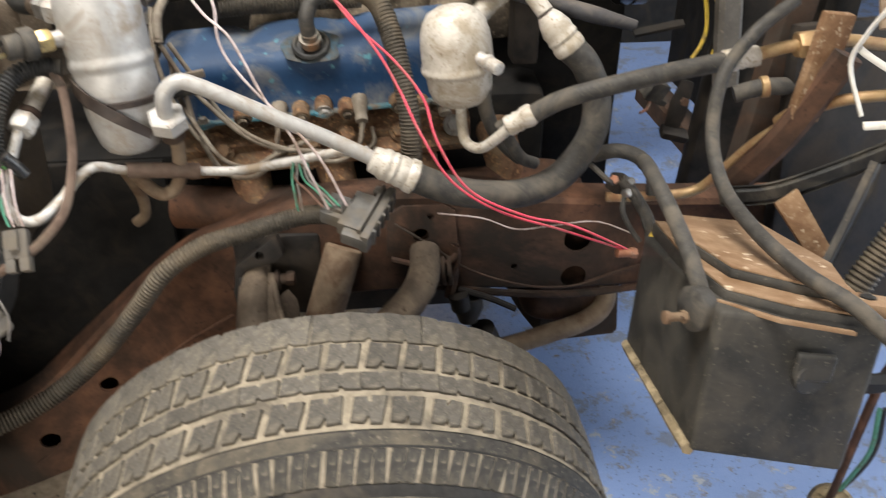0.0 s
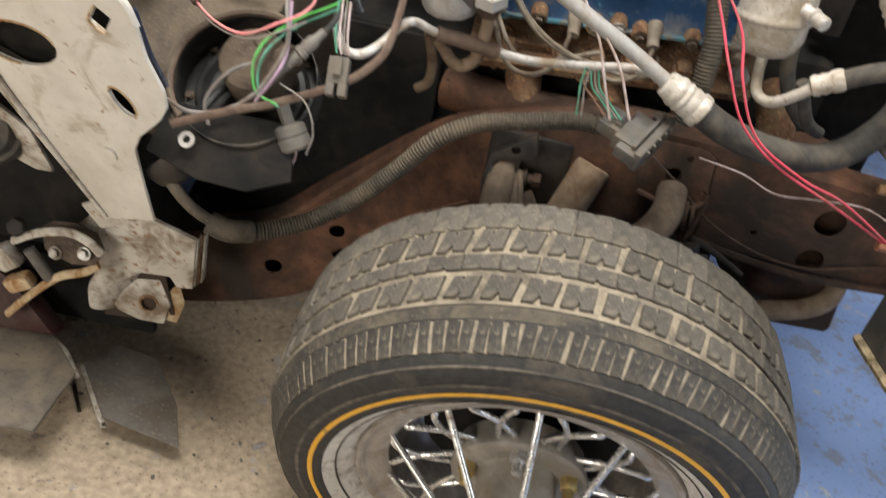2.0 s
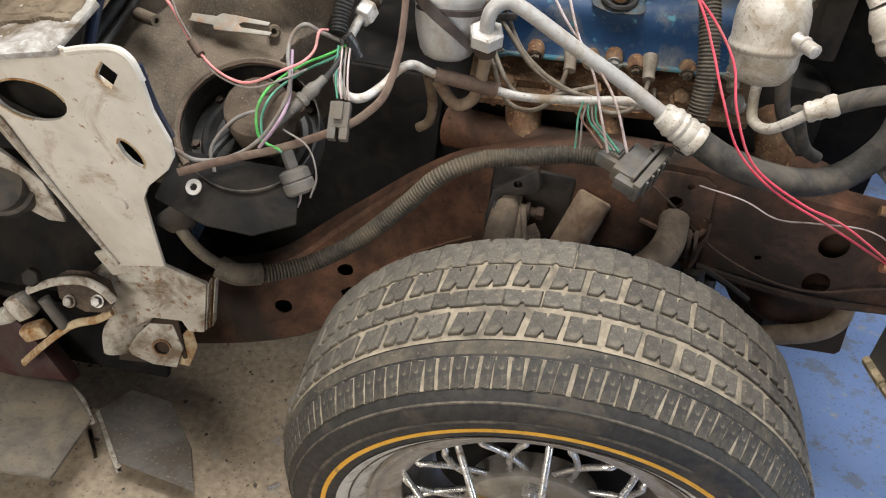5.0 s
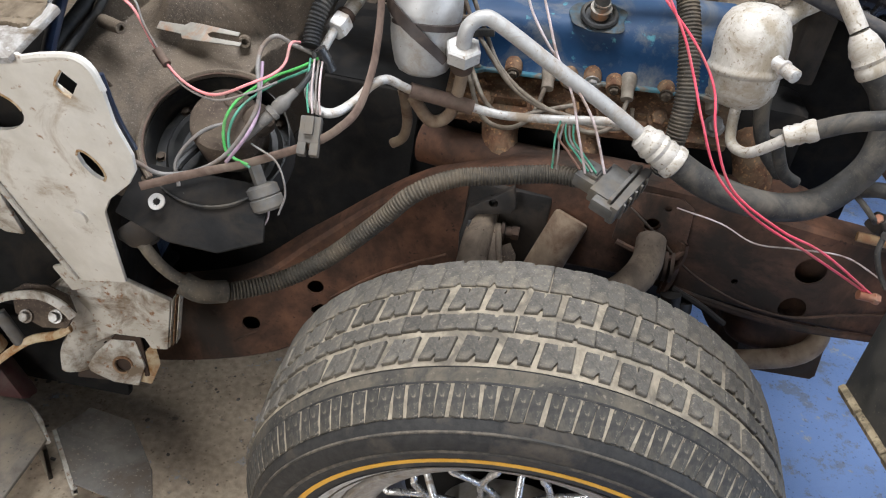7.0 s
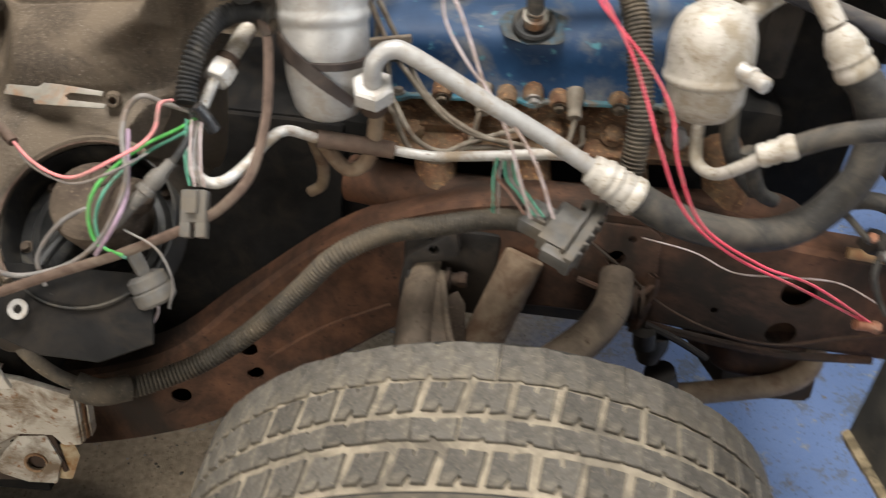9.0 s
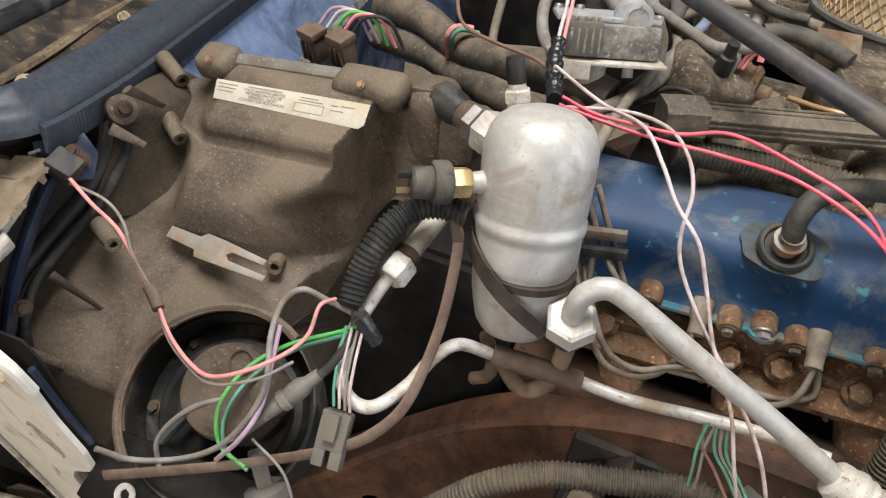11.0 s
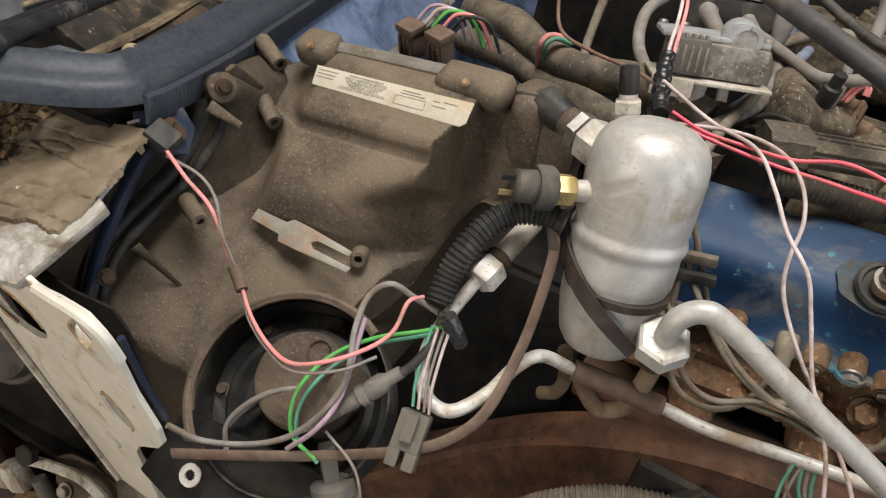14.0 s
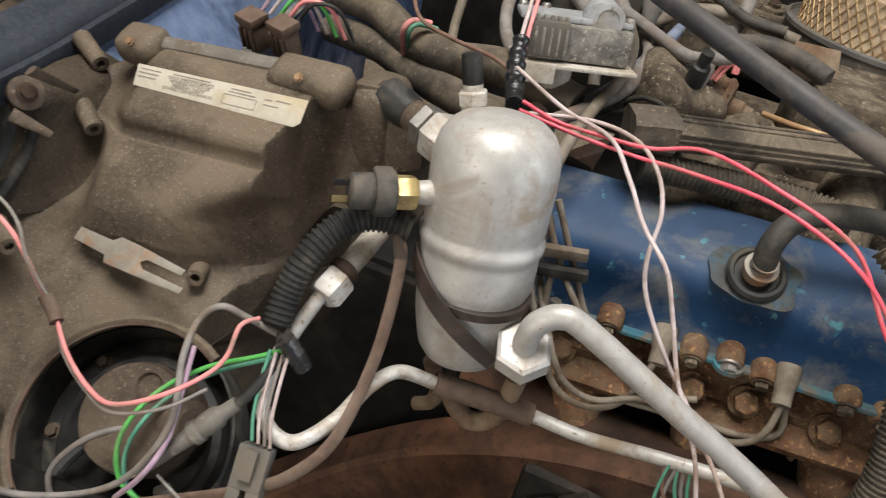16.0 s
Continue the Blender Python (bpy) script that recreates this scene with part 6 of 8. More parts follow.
part("tab_rust", sweep([TM @ Vector((-0.036 + 0.018 * math.cos(radians(30 * k)), 0.004 + 0.016 * math.sin(radians(30 * k)), 0.006)) for k in range(11)], lambda t: 0.0022 + 0.003 * t * (1 - t), 7, 2), "rust_orange", tab, "orange rust round the hole")
part("tab_side", plate([(0.0, 0.02), (0.022, 0.045), (0.036, 0.0), (0.022, -0.042), (0.0, -0.036)], 0.005, TM @ pose(-0.006, 0.008, -0.004, 0, 25, 0), 0.002), "rust_stain", body)
part("tab_back", plate([(-0.084, 0.034), (0.025, 0.076), (0.047, -0.023), (-0.022, -0.045), (-0.094, -0.049)], 0.006, frame_m((-0.82, 0.985, 0.205), (1, 0.1, 0), (0.0, -0.98, 0.2)), 0.003), "rust_dark", body)
# fender shelf of scraped cream metal beside the cowl
ZM = frame_m((-0.774, 0.851, 0.933), (1, 0.02, 0.2), (-0.18, -0.38, 0.91))
shelf = part("fender_shelf", plate([(-0.50, -0.11), (-0.15, -0.105), (-0.022, -0.10), (0.0, 0.0), (-0.022, 0.012), (-0.026, 0.05), (-0.042, 0.085), (-0.50, 0.095)], 0.010, ZM @ pose(0, 0, -0.010), 0.003), "shelf_paint", body, "scraped dirty cream fender shelf")
cut(shelf, [hole(ZM @ pose(-0.038, -0.025, 0), 0.013, 0.008, 14)])
rng = random.Random(7)
bm = bmesh.new()
NU, NV = 170, 76
sheet = {}
for i in range(NU + 1):
    for j in range(NV + 1):
        u, v = -0.36 + 0.345 * i / NU, -0.052 + 0.150 * j / NV
        q = Vector((u * 22, v * 22, 0))
        crack = abs(noise.noise(Vector((u * 9 + v * 16, v * 40, 3.0))))
        h = 0.0045 + 0.0030 * noise.noise(q) + 0.0018 * noise.noise(q * 3.1) + 0.0010 * noise.noise(q * 8) - 0.0030 * max(0.0, 1 - crack / 0.07)
        rim = min((u + 0.36) / 0.02, (-0.012 + 0.006 * noise.noise(Vector((v * 45, 1.0, 0))) + 0.003 * noise.noise(Vector((v * 170, 4.0, 0))) - 0.20 * max(0.0, -0.005 - v) - u) / 0.006, (v + 0.046 + 0.016 * noise.noise(Vector((u * 26, 7.0, 0)))) / 0.008, 1.0)
        sheet[i, j] = (bm.verts.new(ZM @ Vector((u, v, h if rim > 0.5 else -0.002))), rim)
for i in range(NU):
    for j in range(NV):
        four = [sheet[i, j], sheet[i + 1, j], sheet[i + 1, j + 1], sheet[i, j + 1]]
        if max(r for w, r in four) > 0.5:
            bm.faces.new([w for w, r in four])
bmesh.ops.delete(bm, geom=[w for w in bm.verts if not w.link_faces], context="VERTS")
part("old_sealant", bm, "shelf_tan", body, "brittle cracked sheet of tan sealant")
crumbs = bmesh.new()
for k in range(260):
    s_ = rng.uniform(0.004, 0.011)
    block((s_ * 1.3, s_ * 0.7, s_ * 0.10), ZM @ pose(-0.20 + rng.uniform(-0.07, 0.05), 0.06 + rng.uniform(-0.05, 0.06), 0.006 + rng.uniform(0, 0.012), rng.uniform(-40, 40), rng.uniform(-40, 40), rng.uniform(0, 180)), 0, crumbs)
tagged(part("leaf_litter", crumbs, "litter", body, "dry leaf crumbs in the cowl corner"), kind="stuff")
part("edge_strip", sweep([(-0.822, 0.975, 0.955), (-0.818, 0.935, 0.930), (-0.816, 0.900, 0.890), (-0.818, 0.875, 0.845), (-0.824, 0.862, 0.79)], 0.018, 12, 8, flat=0.5), "navy", body, "navy folded edge of the firewall")
bolt((-0.800, 0.962, 0.970), (0.3, -0.6, 0.7), 0.006, body, "rust_dark")
# near-black sheets stand in for the hinge recess's shade; the panel above it
part("recess", block((0.50, 0.02, 0.60), pose(-1.08, 1.02, 0.40, -6, 0, 3), 0.005), "pitch", body, "near-black sheet for the shade behind the hinge")
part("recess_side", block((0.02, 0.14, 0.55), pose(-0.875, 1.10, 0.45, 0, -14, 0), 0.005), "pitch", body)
# darker cream puts the jamb's shade into this flange's colour
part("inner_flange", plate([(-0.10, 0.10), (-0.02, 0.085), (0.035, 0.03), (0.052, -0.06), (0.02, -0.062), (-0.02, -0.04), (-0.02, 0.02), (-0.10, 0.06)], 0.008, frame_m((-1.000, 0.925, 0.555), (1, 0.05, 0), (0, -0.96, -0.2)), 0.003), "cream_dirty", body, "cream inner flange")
part("rubber_boot", turned([(0.0, 0), (0.06, 0.0), (0.055, 0.02), (0.048, 0.022), (0.044, 0.04), (0.03, 0.045), (0.0, 0.046)], (0.15, -0.8, 0.4), (-1.045, 0.93, 0.555), 24), "hose", body, "dusty rubber grommet boot")
part("hinge_leaf", plate([(-0.055, 0.03), (-0.03, 0.045), (0.01, 0.045), (0.05, 0.03), (0.062, 0.0), (0.045, -0.03), (0.0, -0.032), (-0.05, -0.01)], 0.006, frame_m((-0.915, 0.905, 0.365), (1, 0.05, 0.12), (0, -0.92, 0.35)), 0.002), "motor", body, "grey hinge leaf")
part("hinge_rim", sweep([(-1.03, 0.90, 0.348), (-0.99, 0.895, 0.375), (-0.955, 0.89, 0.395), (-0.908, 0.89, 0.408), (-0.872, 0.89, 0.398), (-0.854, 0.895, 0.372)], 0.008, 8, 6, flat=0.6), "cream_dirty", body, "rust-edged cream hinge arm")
part("hinge_rim", sweep([(-0.862, 0.895, 0.345), (-0.89, 0.89, 0.325), (-0.935, 0.885, 0.306), (-0.975, 0.88, 0.272), (-1.019, 0.88, 0.226), (-1.06, 0.88, 0.18)], 0.008, 8, 6, flat=0.6), "rust_stain", body, "rusted cream hinge arm")
part("hinge_pin", turned([(0.011, 0), (0.011, 0.065), (0.008, 0.068)], (0.35, 0.0, -0.65), (-0.988, 0.885, 0.352), 12), "grey", body)
for at in ((-0.941, 0.892, 0.352), (-0.884, 0.892, 0.367)):
    bolt(at, (0, -0.9, 0.4), 0.010, body, "steel")
part("check_spring", sweep([(-1.19, 0.89, 0.245), (-1.143, 0.89, 0.263), (-1.091, 0.89, 0.279), (-1.055, 0.885, 0.305)], 0.013, 12, 6, ribs=0.004, pitch=0.010), "cream", body, "pale coil spring")
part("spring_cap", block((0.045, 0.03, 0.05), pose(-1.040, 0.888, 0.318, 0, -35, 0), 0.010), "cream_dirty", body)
part("latch_lump", block((0.05, 0.03, 0.03), pose(-1.02, 0.885, 0.268, 0, -25, 10), 0.008), "rust_stain", body)
part("upper_nut", hexnut((-1.00, 0.89, 0.395), (0, -0.9, 0.4), 0.030, 0.016), "grease", body)
part("sill", plate([(-0.30, 0.10), (-0.03, 0.105), (0.06, 0.06), (0.16, -0.04), (0.03, -0.055), (-0.30, -0.07)], 0.05, frame_m((-1.14, 0.955, 0.155), (1, 0.0, 0), (0.0, -0.95, 0.3)), 0.012), "maroon", body, "maroon painted sill end")
sheet = thing("sheet_scrap", (-0.80, 0.88, 0.0), "grey bent sheet metal scrap on the floor", "scrap metal")
part("panel", plate([(-0.935, 0.905), (-0.835, 0.800), (-0.672, 0.780), (-0.72, 0.87), (-0.812, 0.968), (-0.905, 0.975)], 0.004, pose(0, 0, 0.020, 1, 1.5, 0), 0.0015), "scrap", sheet, "flat grey panel")
part("turned_edge", rail([(-0.938, 0.906, 0.050), (-0.885, 0.851, 0.046), (-0.833, 0.797, 0.040)], 0.005, lambda t: 0.020), "cream_dirty", sheet, "pale turned-up edge")
single("folded_scrap", plate([(-1.00, 0.925), (-0.962, 0.985), (-0.915, 0.975), (-0.885, 0.955), (-0.905, 0.915), (-0.960, 0.880)], 0.006, pose(0.03, 0, 0.010, 2, -4, 0), 0.002), "sealant", "tan folded scrap lying across the grey sheet", "scrap metal")
strip_ob = thing("rocker_panel", (-1.2, 0.9, 0.0), "dull grey-brown rocker panel lying along the sill", "body panel")
part("panel", plate([(-1.75, 1.00), (-1.25, 0.985), (-1.145, 0.960), (-0.985, 0.905), (-0.905, 0.840), (-0.90, 0.70), (-1.75, 0.62)], 0.010, pose(0, 0, 0.052, 2.5, 1.0, 0), 0.004), "rocker", strip_ob, "dusty flat panel")
part("folded_edge", sweep([(-1.25, 0.987, 0.115), (-1.145, 0.962, 0.112), (-0.985, 0.907, 0.105), (-0.906, 0.842, 0.10)], 0.005, 8, 6), "cream_dirty", strip_ob, "pale folded edge")
part("skirt", rail([(-1.75, 0.995, 0.045), (-1.25, 0.978, 0.045), (-1.145, 0.952, 0.045), (-0.99, 0.90, 0.042), (-0.912, 0.838, 0.040)], 0.008, lambda t: 0.088), "rocker", strip_ob)

# ---- wiring loom and connectors ----
loom = thing("wiring_loom", (-0.35, 0.98, 0.60), "dusty corrugated wiring loom running along the rail", "wiring loom")
LOOM = [(-0.606, 0.870, 0.510), (-0.564, 0.900, 0.501), (-0.499, 0.940, 0.513), (-0.431, 0.970, 0.556), (-0.362, 0.990, 0.627), (-0.312, 1.000, 0.686), (-0.254, 1.020, 0.717), (-0.185, 1.035, 0.730), (-0.107, 1.050, 0.743), (-0.055, 1.040, 0.750)]
part("conduit", sweep(LOOM, 0.0136, 14, 8, ribs=0.0018, pitch=0.0056), "loom", loom, "ribbed dusty black conduit")
part("sleeve", sweep([(-0.635, 0.868, 0.520), (-0.605, 0.870, 0.510), (-0.575, 0.893, 0.502)], 0.0185, 14, 4), "loom", loom, "taped end sleeve")
part("cable", sweep([(-0.72, 0.88, 0.60), (-0.685, 0.865, 0.566), (-0.655, 0.865, 0.537), (-0.611, 0.870, 0.512)], 0.0095, 12, 6), "loom", loom)
part("seal", turned([(0.0, 0), (0.034, 0), (0.036, 0.01), (0.026, 0.03), (0.014, 0.04)], (0.6, -0.3, -0.6), (-0.715, 0.89, 0.60), 20), "grease", loom, "greasy rubber firewall seal")
conn = thing("harness_connector", (-0.017, 0.99, 0.74), "grey multi-pin harness connector hanging open", "connector")
KM = frame_m((0.004, 1.018, 0.752), (0.43, 0.87, 0.26), (-0.05, -0.55, 0.83))
shell = part("shell", block((0.074, 0.042, 0.026), KM @ pose(-0.004, 0.022, -0.002), 0.004), "grey", conn)
part("flange", block((0.112, 0.013, 0.034), KM @ pose(0.0, -0.006, 0), 0.003), "grey", conn, "long ribbed flange")
part("flange_lip", block((0.100, 0.006, 0.040), KM @ pose(0.002, 0.006, 0), 0.002), "grey", conn)
part("end_clip", block((0.016, 0.036, 0.022), KM @ pose(-0.050, 0.012, 0.0), 0.004), "grey", conn)
part("end_clip", block((0.014, 0.026, 0.020), KM @ pose(0.050, 0.008, 0.0), 0.004), "grey", conn)
sock = part("socket", block((0.046, 0.034, 0.024), KM @ pose(-0.010, 0.058, 0.0), 0.004), "grey", conn, "dusty grey lead socket")
part("latch", block((0.024, 0.022, 0.008), KM @ pose(-0.012, 0.054, 0.014), 0.002), "grey", sock)
for x, y in ((-0.012, 0.046), (-0.012, 0.060), (0.012, 0.040)):
    part("slot", block((0.016, 0.0025, 0.004), KM @ pose(x, y, 0.0175 if x < 0 else 0.011), 0.0008), "black", sock)
for k in range(5):
    part("flange_rib", block((0.005, 0.005, 0.030), KM @ pose(-0.036 + 0.018 * k, -0.014, 0), 0.001), "grey", conn)
for i, (m_, p) in enumerate((("green_dark", 0.0), ("greywire", 0.006), ("brown_wire", -0.012), ("green_dark", 0.012))):
    wire("connector_lead", [(-0.105 + p, 1.078, 0.825), (-0.098 + p, 1.062, 0.80), (-0.080 + p, 1.045, 0.788), (-0.058 + p, 1.012, 0.778)], 0.0022, m_, "short lead into the harness connector", group="connector leads")
for i, (m_, p) in enumerate((("green_dark", 0.0), ("greywire", 0.007))):
    wire("connector_lead", [(-0.112 + p, 1.076, 0.825), (-0.115 + p, 1.062, 0.80), (-0.112 + p, 1.05, 0.775), (-0.110 + p, 1.045, 0.755)], 0.0022, m_, "short lead looping into the conduit", group="connector leads")

plug = thing("lamp_plug", (-0.49, 0.837, 0.71), "round grey plug with wires hanging from it", "plug")
pd = Vector((0.45, -0.25, -0.85)).normalized()
pp = Vector((-0.522, 0.868, 0.762))
part("neck", block((0.016, 0.018, 0.042), frame_m(pp + pd * 0.020, pd.orthogonal(), pd), 0.004), "grey", plug)
part("body", turned([(0.0, 0.036), (0.016, 0.036), (0.022, 0.040), (0.0225, 0.052), (0.0205, 0.054), (0.0235, 0.056), (0.0235, 0.070), (0.020, 0.074), (0.010, 0.074), (0.008, 0.068), (0.0, 0.068)], pd, pp, 28), "grey", plug, "dusty grey round cap")
wire("torn_lead", [pp + pd * 0.070, (-0.492, 0.848, 0.682), (-0.502, 0.838, 0.666), (-0.518, 0.832, 0.660), (-0.536, 0.826, 0.660)], 0.0024, "white", "frayed white lead end below the plug")
wire("torn_lead", [(-0.472, 0.84, 0.70), (-0.465, 0.845, 0.735), (-0.480, 0.85, 0.775), (-0.52, 0.86, 0.79)], 0.0018, "greywire", "thin grey lead looping by the plug")

bc = thing("blower_connector", (-0.447, 0.889, 0.78), "dark grey two-way connector with short leads", "connector")
QM = frame_m((-0.447, 0.890, 0.812), (1, 0.1, 0.05), (-0.05, -0.75, 0.6))
part("shell", block((0.029, 0.038, 0.019), QM, 0.003), "grey", bc)
for s in (-1, 1):
    part("blade_housing", block((0.012, 0.019, 0.017), QM @ pose(0.0085 * s, -0.026, 0), 0.002), "grey", bc)
part("latch", block((0.012, 0.026, 0.006), QM @ pose(0, 0.004, 0.014), 0.0015), "grey", bc)
for i, (m_, p) in enumerate((("green_dark", -0.006), ("white", 0.0), ("greywire", 0.006), ("white", 0.011))):
    wire("connector_lead", [(-0.463 + p, 0.945, 0.893), (-0.459 + p, 0.925, 0.872), (-0.454 + p, 0.908, 0.852), (-0.448 + p, 0.898, 0.834)], 0.0019, m_, "short lead into the blower connector", group="blower leads")

oxy = thing("sensor", (-0.52, 0.86, 0.80), "dusty inline sensor with a stepped metal body", "sensor")
op = Vector((-0.532, 0.858, 0.794))
od = (Vector((-0.466, 0.918, 0.868)) - op).normalized()
part("body", turned([(0.002, -0.014), (0.0045, 0.0), (0.0062, 0.004), (0.0072, 0.036), (0.0078, 0.040), (0.0078, 0.050), (0.0112, 0.052), (0.0112, 0.058), (0.0088, 0.060), (0.0105, 0.066), (0.0100, 0.078), (0.0068, 0.084), (0.0062, 0.098), (0.0, 0.099)], od, op, 20), "scrap", oxy)
part("lead", sweep([op + od * 0.085, op + od * 0.11, (-0.462, 0.945, 0.885), (-0.470, 0.965, 0.895)], 0.0045, 10, 6), "black", oxy)

single("small_conduit", sweep([(-0.400, 1.055, 0.985), (-0.425, 1.050, 0.988), (-0.447, 1.038, 0.985), (-0.463, 1.020, 0.972), (-0.473, 1.000, 0.951), (-0.478, 0.985, 0.925), (-0.477, 0.968, 0.902)], 0.0112, 14, 8, ribs=0.0020, pitch=0.0056), "black", "black corrugated conduit bending behind the accumulator", "conduit")
conduit = thing("large_conduit", (0.03, 1.15, 0.95), "thick corrugated conduit dropping over the valve cover", "conduit")
part("tube", sweep([(-0.001, 1.220, 1.038), (0.027, 1.200, 1.021), (0.045, 1.170, 0.979), (0.057, 1.140, 0.928), (0.066, 1.120, 0.873), (0.067, 1.110, 0.810), (0.060, 1.110, 0.755)], 0.0152, 16, 8, ribs=0.0020, pitch=0.0056), "loom", conduit)
part("end_cuff", sweep([(0.067, 1.110, 0.800), (0.065, 1.110, 0.780), (0.060, 1.110, 0.755)], 0.0168, 16, 4), "tape", conduit, "taped end of the conduit")
single("top_conduit", sweep([(-0.235, 1.335, 0.985), (-0.194, 1.350, 0.985), (-0.125, 1.370, 0.982), (-0.06, 1.375, 0.985), (0.0, 1.36, 0.99)], 0.0155, 14, 8, ribs=0.0022, pitch=0.006), "loom", "dusty corrugated conduit lying behind the valve cover", "conduit")

REDS = [[(-0.354, 1.171, 1.082), (-0.319, 1.170, 1.074), (-0.278, 1.168, 1.075), (-0.232, 1.166, 1.079), (-0.187, 1.165, 1.093), (-0.129, 1.140, 1.092), (-0.058, 1.110, 1.077), (-0.013, 1.080, 1.028), (0.045, 1.050, 0.978), (0.081, 1.030, 0.931), (0.098, 1.000, 0.877), (0.143, 0.990, 0.805), (0.227, 0.990, 0.758), (0.308, 1.010, 0.724), (0.430, 1.040, 0.646)],
        [(-0.355, 1.171, 1.073), (-0.304, 1.165, 1.070), (-0.245, 1.160, 1.070), (-0.190, 1.150, 1.076), (-0.116, 1.120, 1.084), (-0.042, 1.080, 1.065), (0.016, 1.050, 1.000), (0.048, 1.030, 0.945), (0.074, 1.000, 0.892), (0.117, 0.990, 0.821), (0.188, 0.990, 0.768), (0.293, 1.010, 0.717), (0.423, 1.040, 0.649)]]
for p in REDS:
    wire("red_wire", p, 0.0024, "red", "bright red wire draped across the engine to the battery", group="red wires")
PALE = [[(-0.382, 1.235, 1.088), (-0.317, 1.190, 1.079), (-0.267, 1.160, 1.079), (-0.238, 1.130, 1.060), (-0.214, 1.110, 1.034), (-0.184, 1.090, 1.012), (-0.165, 1.080, 0.977), (-0.140, 1.060, 0.927), (-0.106, 1.035, 0.880), (-0.085, 1.020, 0.83), (-0.062, 1.01, 0.775)],
        [(-0.350, 1.185, 1.066), (-0.288, 1.180, 1.081), (-0.244, 1.170, 1.080), (-0.217, 1.150, 1.065), (-0.203, 1.130, 1.039), (-0.201, 1.110, 1.004), (-0.189, 1.100, 0.972), (-0.154, 1.080, 0.931), (-0.115, 1.050, 0.901), (-0.070, 1.020, 0.855), (-0.035, 1.00, 0.785)]]
for p in PALE:
    wire("pale_wire", p, 0.0025, "white", "pale dusty wire crossing over the pipe", group="pale wires")
wire("pale_wire", [(-0.569, 1.400, 1.141), (-0.561, 1.400, 1.092), (-0.540, 1.380, 1.057), (-0.487, 1.350, 1.054), (-0.424, 1.300, 1.066), (-0.385, 1.250, 1.075)], 0.003, "brown_wire", "thin brown wire to the taped splice")
for d in (0.0, 0.006):
    wire("splice_lead", [(-0.430 + d, 1.37, 1.20), (-0.402 + d, 1.330, 1.150), (-0.390 + d, 1.270, 1.110), (-0.384 + d, 1.245, 1.090)], 0.0026, "pink" if d else "white", "thin lead rising from the taped splice", group="splice leads")
single("taped_splice", sweep([(-0.388, 1.262, 1.108), (-0.383, 1.243, 1.088), (-0.374, 1.222, 1.070), (-0.366, 1.195, 1.066)], lambda t: 0.0098 - 0.004 * abs(t - 0.5) + 0.0012 * math.sin(40 * t), 12, 9), "tape", "wire splice wrapped in shiny black tape", "splice")
wire("grey_tube", [(-0.658, 0.800, 0.761), (-0.632, 0.820, 0.738), (-0.588, 0.840, 0.744), (-0.550, 0.850, 0.774), (-0.522, 0.860, 0.821), (-0.517, 0.880, 0.851), (-0.531, 0.910, 0.878), (-0.537, 0.940, 0.896), (-0.521, 0.950, 0.913), (-0.500, 0.960, 0.902), (-0.472, 0.965, 0.893)], 0.0038, "greywire", "grey sleeved wire looping round the blower")
single("harness_tape", sweep([(-0.458, 0.948, 0.908), (-0.449, 0.951, 0.894), (-0.442, 0.955, 0.878)], 0.0085, 12, 5), "tape", "black tape gathering the wires below the conduit", "tape")
wire("purple_wire", [(-0.548, 0.840, 0.765), (-0.523, 0.845, 0.804), (-0.515, 0.868, 0.830), (-0.522, 0.898, 0.860), (-0.530, 0.925, 0.882)], 0.0030, "purple", "dull purple wire beside the blower")
wire("green_wire", [(-0.449, 0.950, 0.901), (-0.479, 0.945, 0.880), (-0.517, 0.930, 0.861), (-0.546, 0.910, 0.840), (-0.556, 0.880, 0.828), (-0.559, 0.860, 0.806), (-0.550, 0.850, 0.774), (-0.519, 0.845, 0.765)], 0.0027, "green", "bright green wire looping to the round plug")
wire("green_wire", [(-0.452, 0.955, 0.889), (-0.480, 0.950, 0.870), (-0.513, 0.935, 0.852), (-0.539, 0.910, 0.834), (-0.549, 0.880, 0.821), (-0.552, 0.860, 0.798), (-0.543, 0.850, 0.771), (-0.516, 0.845, 0.762)], 0.0025, "green_dark", "dark green wire looping to the round plug")
wire("pink_wire", [(-0.781, 0.935, 0.959), (-0.751, 0.930, 0.941), (-0.715, 0.925, 0.923), (-0.687, 0.920, 0.881), (-0.669, 0.915, 0.862), (-0.634, 0.890, 0.850), (-0.595, 0.870, 0.846), (-0.562, 0.860, 0.853), (-0.527, 0.870, 0.871), (-0.506, 0.900, 0.878), (-0.496, 0.920, 0.890), (-0.496, 0.940, 0.910), (-0.490, 0.960, 0.907)], 0.0025, "pink", "faded pink wire crossing the heater case")
wire("dark_wire", [(-0.780, 0.935, 0.952), (-0.738, 0.935, 0.947), (-0.713, 0.930, 0.931), (-0.697, 0.920, 0.904), (-0.669, 0.915, 0.864), (-0.636, 0.889, 0.846), (-0.595, 0.869, 0.841), (-0.560, 0.858, 0.846), (-0.52, 0.87, 0.862), (-0.50, 0.90, 0.868)], 0.0020, "greywire", "dark wire beside the pink one")
single("tape_wrap", sweep([(-0.680, 0.918, 0.874), (-0.671, 0.915, 0.864), (-0.661, 0.909, 0.858)], 0.0065, 10, 4), "strap", "brown tape round two wires", "tape")
single("firewall_connector", block((0.030, 0.026, 0.022), pose(-0.795, 0.945, 0.962, 20, 25, 10), 0.003), "black", "black connector at the firewall edge", "connector")
gstrap = thing("ground_strap", (-0.41, 1.0, 0.90), "flat brown braided strap hanging below the accumulator", "strap")
